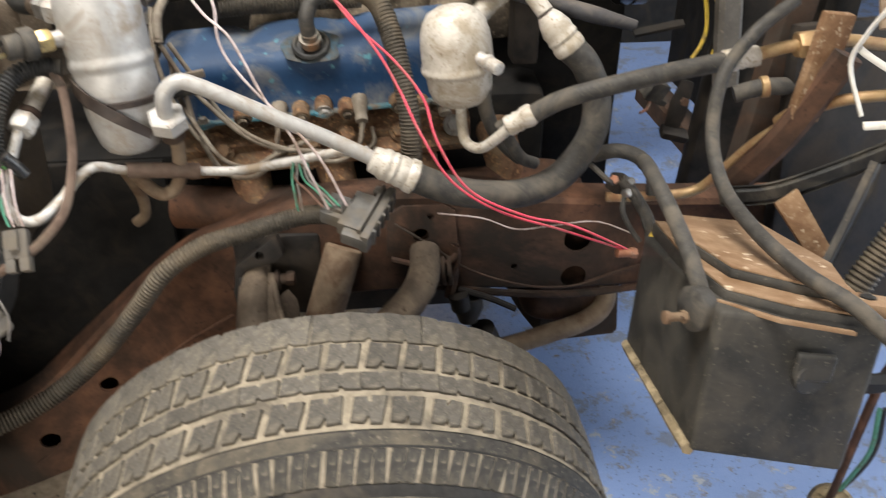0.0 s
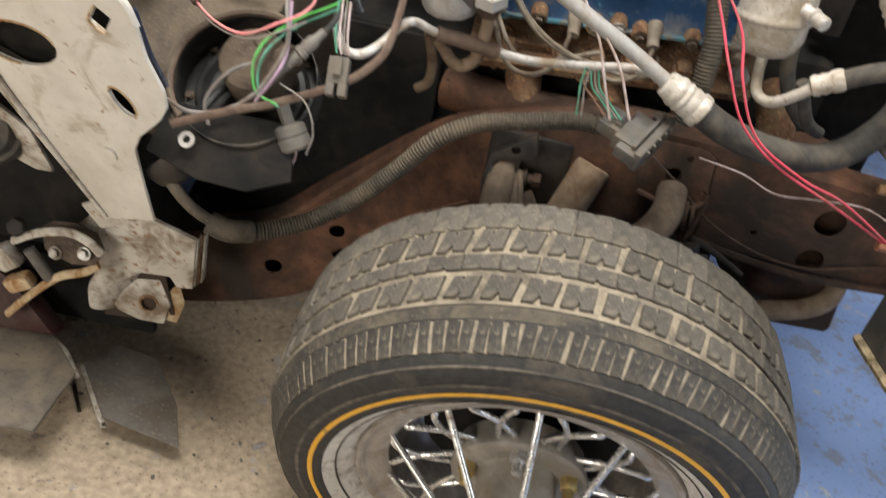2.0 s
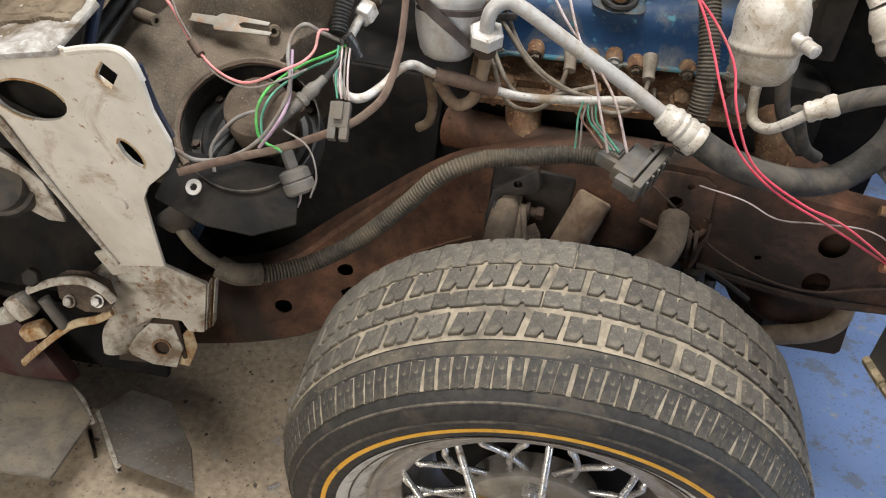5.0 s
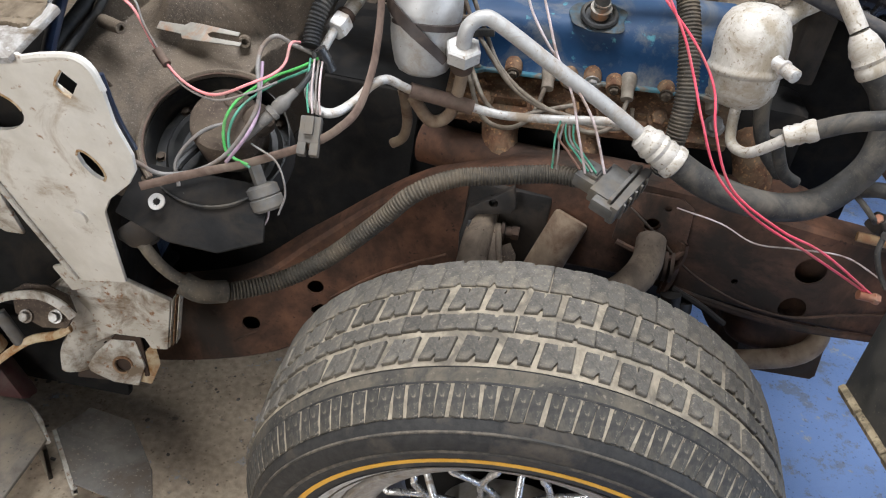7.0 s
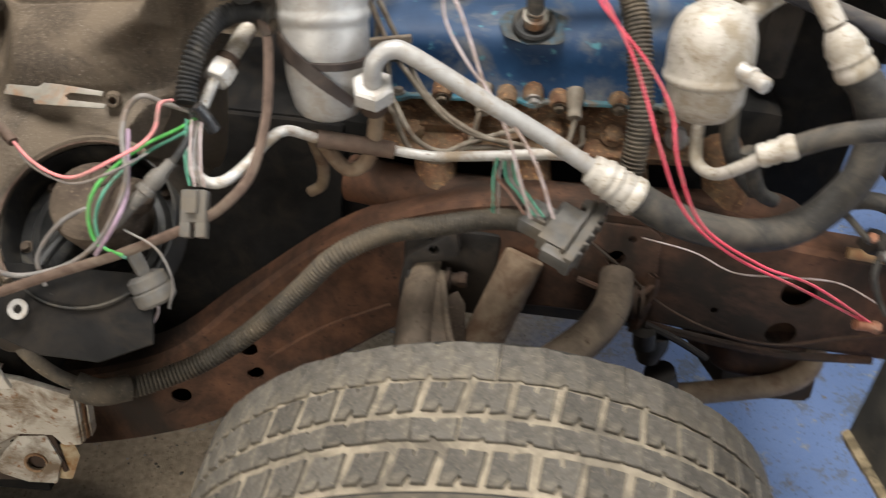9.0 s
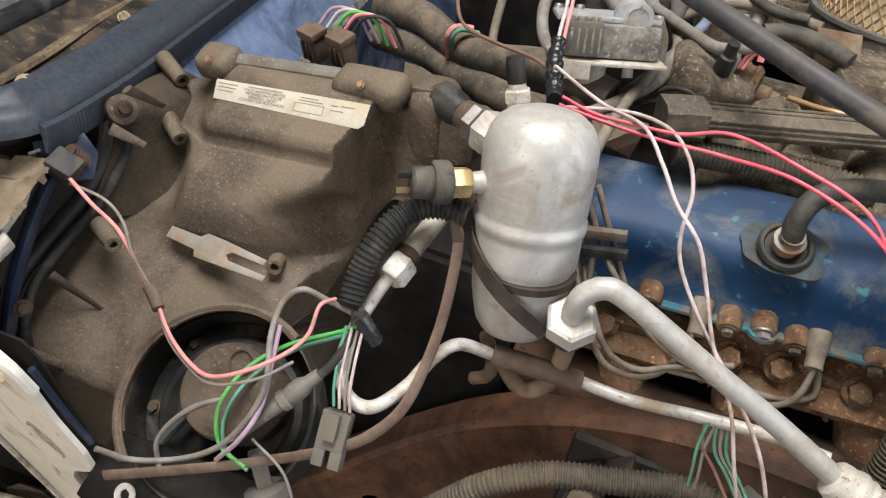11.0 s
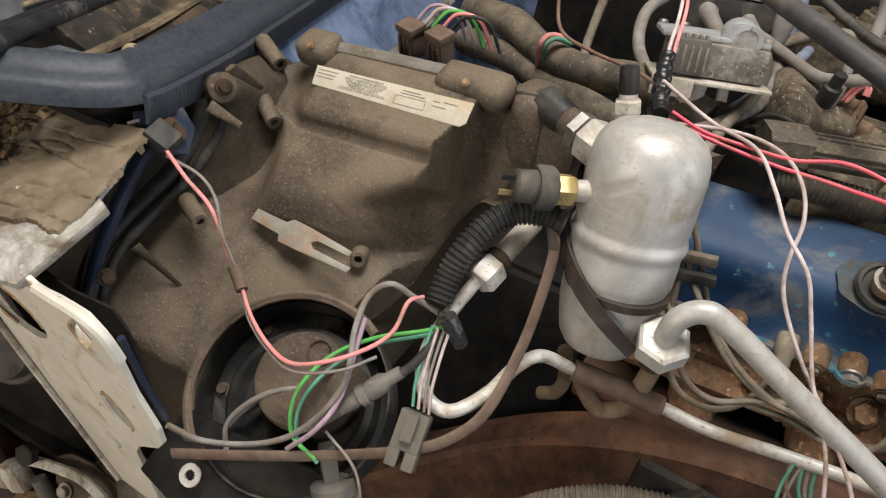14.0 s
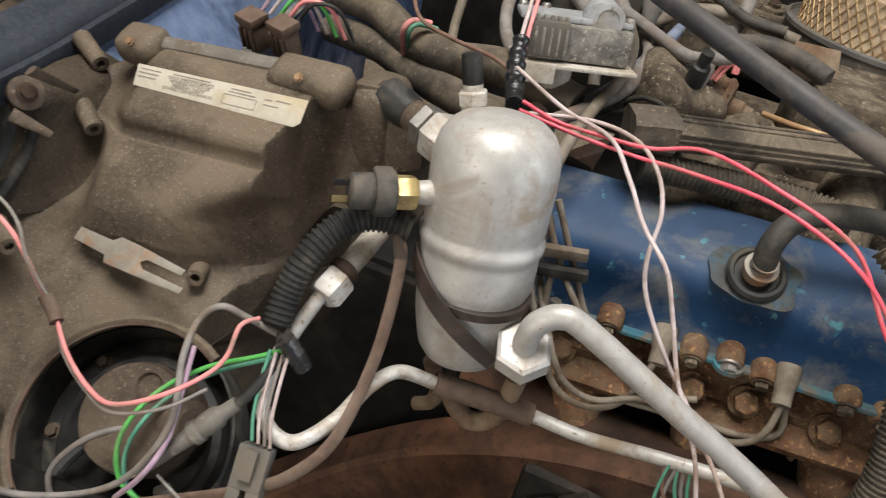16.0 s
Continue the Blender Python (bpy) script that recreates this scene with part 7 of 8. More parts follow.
part("braid", sweep([(-0.412, 1.050, 0.985), (-0.398, 1.034, 0.966), (-0.392, 1.010, 0.919), (-0.390, 0.980, 0.878), (-0.392, 0.930, 0.843), (-0.408, 0.900, 0.822), (-0.441, 0.880, 0.799), (-0.517, 0.850, 0.767), (-0.585, 0.820, 0.749), (-0.653, 0.800, 0.724)], 0.0060, 10, 8, flat=0.35), "strap", gstrap)
part("lug", turned([(0.0045, 0.0), (0.0100, 0.0), (0.0105, 0.0012), (0.0100, 0.0025), (0.0045, 0.0025)], (0.3, -0.7, 0.6), (-0.414, 1.053, 0.990), 20), "rust_dark", gstrap, "dark ring terminal")
part("crimp", sweep([(-0.412, 1.050, 0.986), (-0.405, 1.042, 0.976), (-0.398, 1.034, 0.966)], 0.0062, 10, 4, flat=0.6), "rust_dark", gstrap, "crimped barrel")
for p in ([(-0.318, 1.250, 0.965), (-0.314, 1.250, 0.948), (-0.289, 1.240, 0.902), (-0.255, 1.220, 0.865), (-0.204, 1.210, 0.814), (-0.149, 1.200, 0.790), (-0.074, 1.205, 0.778)],
          [(-0.305, 1.250, 0.93), (-0.300, 1.240, 0.872), (-0.266, 1.200, 0.822), (-0.234, 1.180, 0.783), (-0.193, 1.190, 0.762), (-0.149, 1.200, 0.780), (-0.09, 1.21, 0.80)],
          [(-0.303, 1.250, 0.955), (-0.265, 1.240, 0.890), (-0.222, 1.220, 0.832), (-0.147, 1.200, 0.792), (-0.043, 1.220, 0.765), (0.008, 1.240, 0.770), (0.01, 1.26, 0.795)],
          [(-0.33, 1.29, 1.0), (-0.328, 1.255, 0.95), (-0.318, 1.235, 0.90), (-0.295, 1.21, 0.85), (-0.27, 1.20, 0.81)]):
    wire("plug_wire", p, 0.0048, "tanwire", "dusty spark plug wire below the valve cover", "spark plug wire", "spark plug wires")
for at in ((-0.144, 1.262, 0.842), (-0.010, 1.262, 0.850), (0.13, 1.262, 0.857)):
    single("plug_boot", turned([(0.0125, 0), (0.0135, 0.004), (0.012, 0.026), (0.0105, 0.028), (0.0105, 0.046), (0.0, 0.048)], (0.05, -0.72, -0.62), Vector(at), 16), "tanwire", "dusty tan spark plug boot", "plug boot", group="plug boots")
wire("plug_wire", [(-0.006, 1.228, 0.820), (-0.012, 1.212, 0.790), (-0.028, 1.208, 0.768), (-0.060, 1.212, 0.756), (-0.11, 1.205, 0.770), (-0.158, 1.205, 0.765)], 0.0048, "tanwire", "dusty spark plug wire below the valve cover", "spark plug wire", "spark plug wires")
wire("plug_wire", [(-0.285, 1.225, 0.88), (-0.275, 1.215, 0.82), (-0.252, 1.205, 0.765), (-0.225, 1.200, 0.742), (-0.188, 1.200, 0.742), (-0.158, 1.210, 0.766), (-0.145, 1.225, 0.815)], 0.0050, "tanwire", "dusty spark plug wire below the valve cover", "spark plug wire", "spark plug wires")
for at, sz in (((-0.108, 1.250, 0.826), 0.0125), ((-0.070, 1.252, 0.836), 0.017), ((-0.031, 1.250, 0.830), 0.0125), ((0.055, 1.252, 0.838), 0.015), ((0.095, 1.250, 0.834), 0.0125), ((-0.205, 1.252, 0.824), 0.014)):
    port = single("head_boss", turned([(0.0, -0.02), (0.015, -0.02), (0.0155, 0.002), (0.013, 0.006), (0.0, 0.007)], (0.05, -0.72, -0.35), at, 18), "manifold", "rust-crusted round boss on the cylinder head", "boss", group="head bosses")
    bolt(Vector(at) + Vector((0.05, -0.72, -0.35)).normalized() * 0.006, (0.05, -0.72, -0.35), sz * 0.62, port, "tan_dust" if sz < 0.016 else "steel", "hex_head")
sep = thing("wire_separator", (-0.27, 1.235, 0.90), "black plastic separator holding plug wires", "wire clip")
for at in ((-0.282, 1.232, 0.905), (-0.275, 1.225, 0.885)):
    part("comb", block((0.060, 0.012, 0.012), pose(*at, 0, -10, 4), 0.002), "black" if at[2] < 0.9 else "tanwire", sep)

# ---- engine top ----
for p, r in (([(-0.76, 1.62, 0.965), (-0.734, 1.600, 0.975), (-0.660, 1.550, 0.990), (-0.591, 1.500, 0.982), (-0.513, 1.450, 0.991), (-0.419, 1.400, 1.020), (-0.33, 1.38, 1.01)], 0.0245),
             ([(-0.75, 1.59, 0.925), (-0.724, 1.570, 0.933), (-0.640, 1.520, 0.948), (-0.551, 1.460, 0.949), (-0.484, 1.400, 0.965), (-0.40, 1.36, 0.965)], 0.0225)):
    single("heater_hose", sweep(p, r, 16, 8), "tan_hose", "dusty black heater hose from the firewall", "hose", group="heater hoses")
wire("clip_lead", [(-0.585, 1.475, 0.965), (-0.583, 1.45, 1.005), (-0.575, 1.455, 1.022), (-0.555, 1.475, 1.02)], 0.005, "pink", "pink lead looped over the heater hose")
wire("clip_lead", [(-0.577, 1.475, 0.965), (-0.575, 1.45, 1.005), (-0.566, 1.455, 1.020), (-0.545, 1.475, 1.015)], 0.004, "green_dark", "green lead looped over the heater hose")
single("prop_rod", sweep([(-0.46, 1.55, 1.185), (-0.391, 1.500, 1.173), (-0.328, 1.450, 1.160), (-0.225, 1.360, 1.145), (-0.06, 1.27, 1.11), (0.081, 1.220, 1.080), (0.169, 1.200, 1.054), (0.298, 1.170, 1.019), (0.413, 1.140, 0.992)], lambda t: 0.0130 if t < 0.93 else 0.0130 - 0.005 * (t - 0.93) / 0.07, 18, 8), "rodblack", "long satin black support tube across the engine", "tube")
single("prop_rod_tip", block((0.075, 0.012, 0.008), frame_m((0.445, 1.130, 0.990), (1, -0.1, 0.22), (0, -0.6, 0.8)), 0.002), "pitch", "flattened black end of the support tube", "tube end")
duct = thing("intake_duct", (0.0, 1.36, 0.98), "dusty grooved duct along the intake", "duct")
DP = [(-0.222, 1.350, 1.026), (-0.12, 1.395, 1.028), (-0.02, 1.440, 1.030), (0.08, 1.487, 1.031), (0.2, 1.546, 1.031)]
part("body", rail(DP, 0.040, lambda t: 0.034), "tan_hose", duct)
for dy, dz in ((-0.022, 0.008), (-0.022, 0.001), (-0.022, -0.006), (-0.006, 0.018), (0.008, 0.018)):
    part("groove_rib", sweep([(x, y + dy, z + dz) for x, y, z in DP], 0.0022, 8, 8), "tan_hose", duct)
part("sleeve", rail([(-0.262, 1.332, 1.024), (-0.24, 1.342, 1.026), (-0.215, 1.353, 1.027)], 0.048, lambda t: 0.044), "tan_hose", duct, "dusty end sleeve")
module = thing("ignition_module", (-0.34, 1.41, 1.02), "dusty grey ignition coil module on a bracket", "ignition module")
MM = pose(-0.358, 1.392, 1.090, -8, -4, 20)
part("tray", block((0.140, 0.080, 0.005), MM @ pose(0.002, -0.004, -0.034), 0.002), "alu_dusty", module, "bent dusty tray")
part("tray_lip", block((0.050, 0.004, 0.022), MM @ pose(-0.045, -0.044, -0.042), 0.0015), "alu_dusty", module)
part("body", block((0.115, 0.062, 0.040), MM @ pose(0.006, 0.002, -0.010), 0.005), "dust_grey", module, "dusty grey moulded module body")
part("top_plate", block((0.128, 0.058, 0.007), MM @ pose(0.0, 0.012, 0.014), 0.003), "pale_grey", module, "pale grey top plate")
for x, y in ((-0.057, 0.034), (0.057, 0.034), (0.060, -0.010), (-0.030, 0.036)):
    part("screw", turned([(0.0, 0), (0.006, 0), (0.006, 0.004), (0.0045, 0.006), (0.0, 0.006)], MM.to_3x3() @ Vector((0, 0, 1)), MM @ Vector((x, y, 0.016)), 12), "steel", module)
coil_bm = turned([(0.0, -0.024), (0.021, -0.024), (0.022, -0.021), (0.022, 0.021), (0.021, 0.024), (0.0, 0.024)], (0.15, -1, 0.12), MM @ Vector((0.030, 0.006, 0.016)), 28)
part("coil", coil_bm, "pale_grey", module, "pale grey round coil")
part("coil_end", turned([(0.0, 0), (0.0185, 0), (0.018, 0.002), (0.012, 0.0025), (0.011, 0.001), (0.0, 0.001)], (0.15, -1, 0.12), MM @ Vector((0.0335, -0.018, 0.019)), 24), "pale_grey", module)
part("socket", block((0.042, 0.020, 0.040), MM @ pose(-0.030, -0.028, -0.006), 0.004), "grey", module, "grey wiring socket")
for k in range(5):
    part("socket_rib", block((0.003, 0.003, 0.030), MM @ pose(-0.047 + 0.0085 * k, -0.039, -0.008), 0.001), "dust_grey", module)
    part("pin", block((0.004, 0.008, 0.006), MM @ pose(-0.046 + 0.008 * k, -0.028, 0.016), 0.001), "clip", module)
part("post", turned([(0.020, 0), (0.020, 0.10)], (0, 0, -1), MM @ Vector((-0.012, 0.0, -0.036)), 18), "alu_dusty", module, "dusty grey post")
rear = thing("rear_module", (-0.36, 1.66, 1.0), "black ignition control box with a grey plate", "ignition module")
RM = pose(-0.370, 1.665, 1.068, -6, -4, 16)
part("box", block((0.150, 0.11, 0.060), RM, 0.008), "black", rear)
part("plate", block((0.160, 0.115, 0.008), RM @ pose(0.012, 0.02, 0.036), 0.004), "pale_grey", rear, "pale grey plate")
part("cover", block((0.085, 0.050, 0.020), RM @ pose(-0.020, -0.015, 0.048), 0.005), "black", rear)
for k in range(4):
    part("rib", block((0.004, 0.045, 0.006), RM @ pose(-0.045 + 0.018 * k, -0.015, 0.060), 0.0015), "black", rear)
part("stand", block((0.09, 0.07, 0.12), RM @ pose(0, 0, -0.085), 0.01), "grease", rear)
BOOTS = (((-0.443, 1.600, 1.104), (0.55, 0.25, 0.32)), ((-0.392, 1.600, 1.075), (-0.55, 0.5, 0.35)), ((-0.339, 1.620, 1.076), (-0.5, 0.55, 0.3)), ((-0.295, 1.620, 1.079), (-0.05, 0.3, 0.8)))
for at, d in BOOTS:
    d = Vector(d).normalized()
    part("boot", turned([(0.008, -0.030), (0.0105, -0.026), (0.012, 0.0), (0.0145, 0.004), (0.0145, 0.034), (0.011, 0.038), (0.0, 0.038)], d, Vector(at), 16), "greywire", rear, "dusty grey lead boot")
for p, r, m_ in (([(-0.452, 1.592, 1.096), (-0.473, 1.55, 1.068), (-0.460, 1.50, 1.034), (-0.415, 1.42, 1.016), (-0.385, 1.36, 0.985)], 0.0085, "greywire"),
                 ([(-0.380, 1.590, 1.068), (-0.36, 1.56, 1.055), (-0.34, 1.54, 1.03), (-0.33, 1.52, 0.99)], 0.008, "greywire"),
                 ([(-0.325, 1.602, 1.072), (-0.301, 1.58, 1.070), (-0.253, 1.54, 1.064), (-0.225, 1.515, 1.064), (-0.199, 1.50, 1.074), (-0.17, 1.50, 1.085)], 0.0082, "greywire"),
                 ([(-0.295, 1.612, 1.055), (-0.276, 1.55, 1.045), (-0.278, 1.50, 1.030), (-0.284, 1.46, 1.019), (-0.315, 1.38, 1.012), (-0.350, 1.33, 1.00)], 0.0085, "greywire"),
                 ([(-0.250, 1.62, 1.066), (-0.259, 1.58, 1.058), (-0.301, 1.48, 1.012), (-0.339, 1.38, 0.996), (-0.36, 1.33, 0.985)], 0.0078, "blue_lead"),
                 ([(-0.306, 1.475, 1.092), (-0.292, 1.45, 1.075), (-0.290, 1.42, 1.050), (-0.308, 1.36, 1.017), (-0.318, 1.28, 0.993), (-0.318, 1.25, 0.955)], 0.0072, "tanwire"),
                 ([(-0.26, 1.56, 1.03), (-0.275, 1.52, 1.015), (-0.31, 1.47, 0.99), (-0.36, 1.42, 0.975)], 0.0070, "greywire")):
    wire("ignition_lead", p, r, m_, "dusty ignition lead sagging across the engine", "ignition lead", "ignition leads")
for p, r, m_ in (([(-0.206, 1.52, 1.112), (-0.200, 1.505, 1.085), (-0.199, 1.495, 1.06), (-0.205, 1.49, 1.03)], 0.0065, "greywire"),
                 ([(-0.186, 1.70, 1.17), (-0.176, 1.69, 1.125), (-0.178, 1.66, 1.09), (-0.19, 1.62, 1.06)], 0.010, "greywire"),
                 ([(-0.33, 1.76, 1.14), (-0.29, 1.72, 1.130), (-0.262, 1.75, 1.125), (-0.22, 1.78, 1.13), (-0.16, 1.76, 1.14)], 0.011, "blue_lead"),
                 ([(-0.29, 1.72, 1.128), (-0.285, 1.70, 1.10), (-0.28, 1.67, 1.06)], 0.011, "blue_lead"),
                 ([(-0.27, 1.68, 1.13), (-0.22, 1.66, 1.112), (-0.17, 1.63, 1.10), (-0.12, 1.62, 1.10)], 0.0075, "hose"),
                 ([(-0.30, 1.62, 1.055), (-0.24, 1.64, 1.09), (-0.18, 1.65, 1.095), (-0.10, 1.63, 1.09)], 0.009, "tanwire"),
                 ([(-0.175, 1.56, 1.085), (-0.14, 1.57, 1.09), (-0.10, 1.56, 1.088), (-0.06, 1.54, 1.08)], 0.012, "hose"),
                 ([(-0.285, 1.45, 1.005), (-0.262, 1.44, 1.022), (-0.235, 1.43, 1.024), (-0.215, 1.42, 1.005)], 0.0042, "hose"),
                 ([(-0.30, 1.40, 1.00), (-0.275, 1.39, 1.018), (-0.245, 1.385, 1.015), (-0.228, 1.38, 0.998)], 0.0042, "hose"),
                 ([(-0.118, 1.50, 1.028), (-0.085, 1.47, 1.035), (-0.05, 1.46, 1.038), (-0.01, 1.45, 1.035)], 0.0045, "dashpipe"),
                 ([(-0.53, 1.62, 1.20), (-0.535, 1.56, 1.10), (-0.535, 1.52, 1.02), (-0.53, 1.50, 0.99)], 0.0065, "tanwire")):
    wire("vacuum_hose", p, r, m_, "thin dusty vacuum hose over the intake", "vacuum hose", "vacuum hoses")
for k in range(4):
    wire("curled_lead", [(-0.262 + 0.004 * k, 1.42, 1.012 + 0.002 * k), (-0.255 + 0.004 * k, 1.405, 1.026), (-0.245 + 0.004 * k, 1.395, 1.028 - 0.002 * k), (-0.243 + 0.003 * k, 1.392, 1.018)], 0.002, ("white", "pink", "purple", "white")[k], "short curled wire end on the intake", group="curled wire ends")
for k in range(2):
    wire("curled_lead", [(-0.192 + 0.006 * k, 1.50, 1.05), (-0.183 + 0.006 * k, 1.498, 1.073), (-0.172 + 0.004 * k, 1.496, 1.076), (-0.170 + 0.004 * k, 1.495, 1.066)], 0.003, "pink", "pink wire curled by the actuator", group="curled wire ends")
act = thing("vacuum_actuator", (-0.18, 1.44, 1.0), "rusty round vacuum actuator", "actuator")
ad = Vector((1, -0.15, -0.08)).normalized()
ap = Vector((-0.207, 1.536, 1.017))
part("can", turned([(0.0, 0), (0.018, 0.002), (0.028, 0.010), (0.033, 0.021), (0.0355, 0.023), (0.0355, 0.028), (0.033, 0.030), (0.033, 0.037), (0.0355, 0.039), (0.0355, 0.043), (0.030, 0.049), (0.014, 0.051)], ad, ap, 32), "rust_brown", act, "brown ribbed dome")
part("neck", turned([(0.014, 0.048), (0.0145, 0.066), (0.011, 0.070), (0.011, 0.080), (0.0, 0.081)], ad, ap, 18), "shock", act, "tan neck")
part("rod", sweep([ap + ad * 0.08, (-0.09, 1.50, 1.00), (-0.05, 1.48, 1.0)], 0.0035, 10, 4), "dashpipe", act)
part("bracket", block((0.03, 0.012, 0.05), pose(-0.212, 1.525, 0.99, 0, 10, 15), 0.003), "shock", act)
AIR = Vector((0.040, 1.800, 1.030))
air = thing("air_cleaner", AIR, "round air cleaner with a tan mesh element", "air cleaner")
part("base", turned([(0.0, -0.045), (0.100, -0.045), (0.108, -0.030), (0.120, -0.012), (0.148, 0.018), (0.152, 0.030), (0.152, 0.055), (0.146, 0.057), (0.144, 0.040), (0.0, 0.038)], (0, 0, 1), AIR, 56), "scrap", air, "dusty grey sheet steel bowl")
part("rim", turned([(0.1515, 0.050), (0.1555, 0.054), (0.1555, 0.060), (0.1500, 0.062), (0.147, 0.056)], (0, 0, 1), AIR, 56), "grey", air, "dusty rolled rim")
part("element", turned([(0.140, 0.042), (0.136, 0.050), (0.134, 0.125), (0.128, 0.130), (0.095, 0.130), (0.090, 0.06), (0.0, 0.058)], (0, 0, 1), AIR, 56), "foam", air, "tan mesh filter element")
mesh_bm = bmesh.new()
for k in range(56):
    for s in (-1, 1):
        pts = []
        for j in range(5):
            a = 2 * math.pi * (k + s * j * 0.9) / 56
            pts.append((AIR.x + 0.1365 * math.cos(a), AIR.y + 0.1365 * math.sin(a), AIR.z + 0.048 + 0.02 * j))
        sweep(pts, 0.0010, 4, 1, mesh_bm, cap=False)
tagged(part("mesh", mesh_bm, "dashpipe", air, "expanded metal mesh"), kind="stuff")
single("bracket_clamp", plate([(-0.03, -0.03), (0.03, -0.03), (0.03, 0.03), (-0.03, 0.03)], 0.006, frame_m((-0.075, 1.585, 1.075), (1, 0.2, 0), (0, -0.7, 0.7)), 0.002), "shock", "rust-stained square bracket below the air cleaner", "bracket")
for p in ((-0.690, 1.262, 1.022), (-0.648, 1.258, 1.026)):
    fc = thing("fuse_connector", p, "brown plastic connector behind the heater case", "connector", group="brown connectors")
    FCM = pose(*p, 18, 0, -20)
    part("shell", block((0.026, 0.022, 0.036), FCM, 0.003), "strap", fc)
    for k in range(3):
        part("rib", block((0.005, 0.004, 0.026), FCM @ pose(-0.008 + 0.008 * k, -0.012, -0.002), 0.001), "strap", fc)
    part("cap", block((0.030, 0.026, 0.010), FCM @ pose(0, 0, 0.020), 0.002), "strap", fc)
for k, m_ in enumerate(("purple", "white", "green", "pink", "black")):
    wire("connector_lead", [(-0.712 + 0.012 * k, 1.31, 1.030), (-0.695 + 0.012 * k, 1.315, 1.055), (-0.665 + 0.012 * k, 1.32, 1.055), (-0.645 + 0.012 * k, 1.33, 1.02)], 0.003, m_, "looped lead above the brown connectors", group="brown connector leads")

# ---- compressor, battery and radiator side ----
comp = thing("compressor", (0.40, 1.42, 0.95), "glossy black air conditioning compressor with a teal band", "compressor")
part("body", turned([(0.0, 0.0), (0.062, 0.0), (0.068, 0.006), (0.068, 0.058), (0.064, 0.060), (0.064, 0.070), (0.068, 0.072), (0.068, 0.10), (0.073, 0.103), (0.073, 0.115), (0.068, 0.118), (0.068, 0.150), (0.064, 0.153), (0.064, 0.165), (0.068, 0.168), (0.068, 0.19), (0.05, 0.20), (0.0, 0.20)], (1, 0, 0), (0.26, 1.42, 1.05), 40), "gloss", comp)
for k, x in enumerate((0.318, 0.372)):
    part("rib", turned([(0.068, 0.0), (0.0715, 0.002), (0.0715, 0.007), (0.068, 0.009)], (1, 0, 0), (x, 1.42, 1.05), 40), "gloss", comp)
    bolt((x - 0.02, 1.375, 0.998 - 0.004 * k), (0, -0.7, -0.6), 0.007, comp, "chrome")
part("clutch", turned([(0.072, 0.18), (0.096, 0.203), (0.098, 0.222), (0.094, 0.226), (0.098, 0.230), (0.098, 0.250), (0.070, 0.253), (0.064, 0.226), (0.062, 0.238), (0.03, 0.245), (0.0, 0.245)], (1, 0, 0), (0.26, 1.42, 1.05), 40), "gloss", comp, "black clutch pulley")
part("band", turned([(0.0685, 0.02), (0.0695, 0.022), (0.0695, 0.032), (0.0685, 0.034)], (1, 0, 0), (0.245, 1.42, 1.05), 40), "green_dark", comp, "teal band")
part("mount", block((0.05, 0.06, 0.16), pose(0.30, 1.42, 0.93), 0.01), "grease", comp)

BAT = [(0.364, 0.630, 0.628), (0.546, 0.600, 0.604), (0.580, 0.930, 0.520), (0.393, 0.945, 0.540), (0.378, 0.660, 0.815), (0.566, 0.632, 0.790), (0.590, 0.965, 0.708), (0.409, 0.975, 0.722)]
battery = thing("battery", (0.47, 0.78, 0.55), "scuffed black side-terminal battery under a rusty clamp frame", "battery")
bm = bmesh.new()
vs = [bm.verts.new(q) for q in BAT]
for f in ((3, 2, 1, 0), (4, 5, 6, 7), (0, 1, 5, 4), (1, 2, 6, 5), (2, 3, 7, 6), (3, 0, 4, 7)):
    bm.faces.new([vs[i] for i in f])
bmesh.ops.bevel(bm, geom=list(bm.edges), offset=0.008, segments=3, affect="EDGES", profile=0.6)
part("case", bm, "battery", battery, "scuffed black battery case")
for t0, t1, r_ in ((0.02, 0.34, 0.0085), (0.36, 0.70, 0.0075), (0.72, 0.98, 0.0085)):
    p0, p1 = Vector(BAT[0]), Vector(BAT[3])
    part("bottom_edge", sweep([p0.lerp(p1, t0), p0.lerp(p1, (t0 + t1) / 2) + Vector((-0.001, 0, 0.001)), p0.lerp(p1, t1)], r_, 6, 4), "sealant", battery, "yellowed broken bottom edge")
BTM = frame_m((0.488, 0.800, 0.772), (1, -0.12, -0.10), (0.03, 0.25, 0.97))
RIM = [(-0.080, 0.178), (-0.089, 0.010), (-0.076, -0.112), (-0.012, -0.150), (0.082, -0.168), (0.096, -0.05), (0.098, 0.178)]
TOP = [(-0.062, 0.168), (-0.075, 0.035), (-0.058, -0.072), (0.008, -0.112), (0.060, -0.128), (0.090, -0.020), (0.072, 0.165)]


def grown(outline, k):
    """The outline scaled about its middle."""
    return [(x * k, y * k) for x, y in outline]


part("lid", plate(grown(RIM, 1.02), 0.020, BTM @ pose(0, 0, -0.016), 0.003), "battery", battery, "dusty lid")
hold = thing("battery_clamp", (0.50, 0.80, 0.82), "rusty sheet steel clamp frame stacked over the battery", "clamp")
part("rim_plate", plate(RIM, 0.0035, BTM @ pose(0, 0, 0.004), 0.001), "lid_rust", hold, "orange-rusted rim plate")
part("black_step", plate(grown(TOP, 1.04), 0.012, BTM @ pose(0, 0, 0.007), 0.003), "battery", hold, "raised black step")
part("top_plate", plate(TOP, 0.004, BTM @ pose(0, 0, 0.0185), 0.0015), "lid_rust", hold, "tan-rusted top plate")
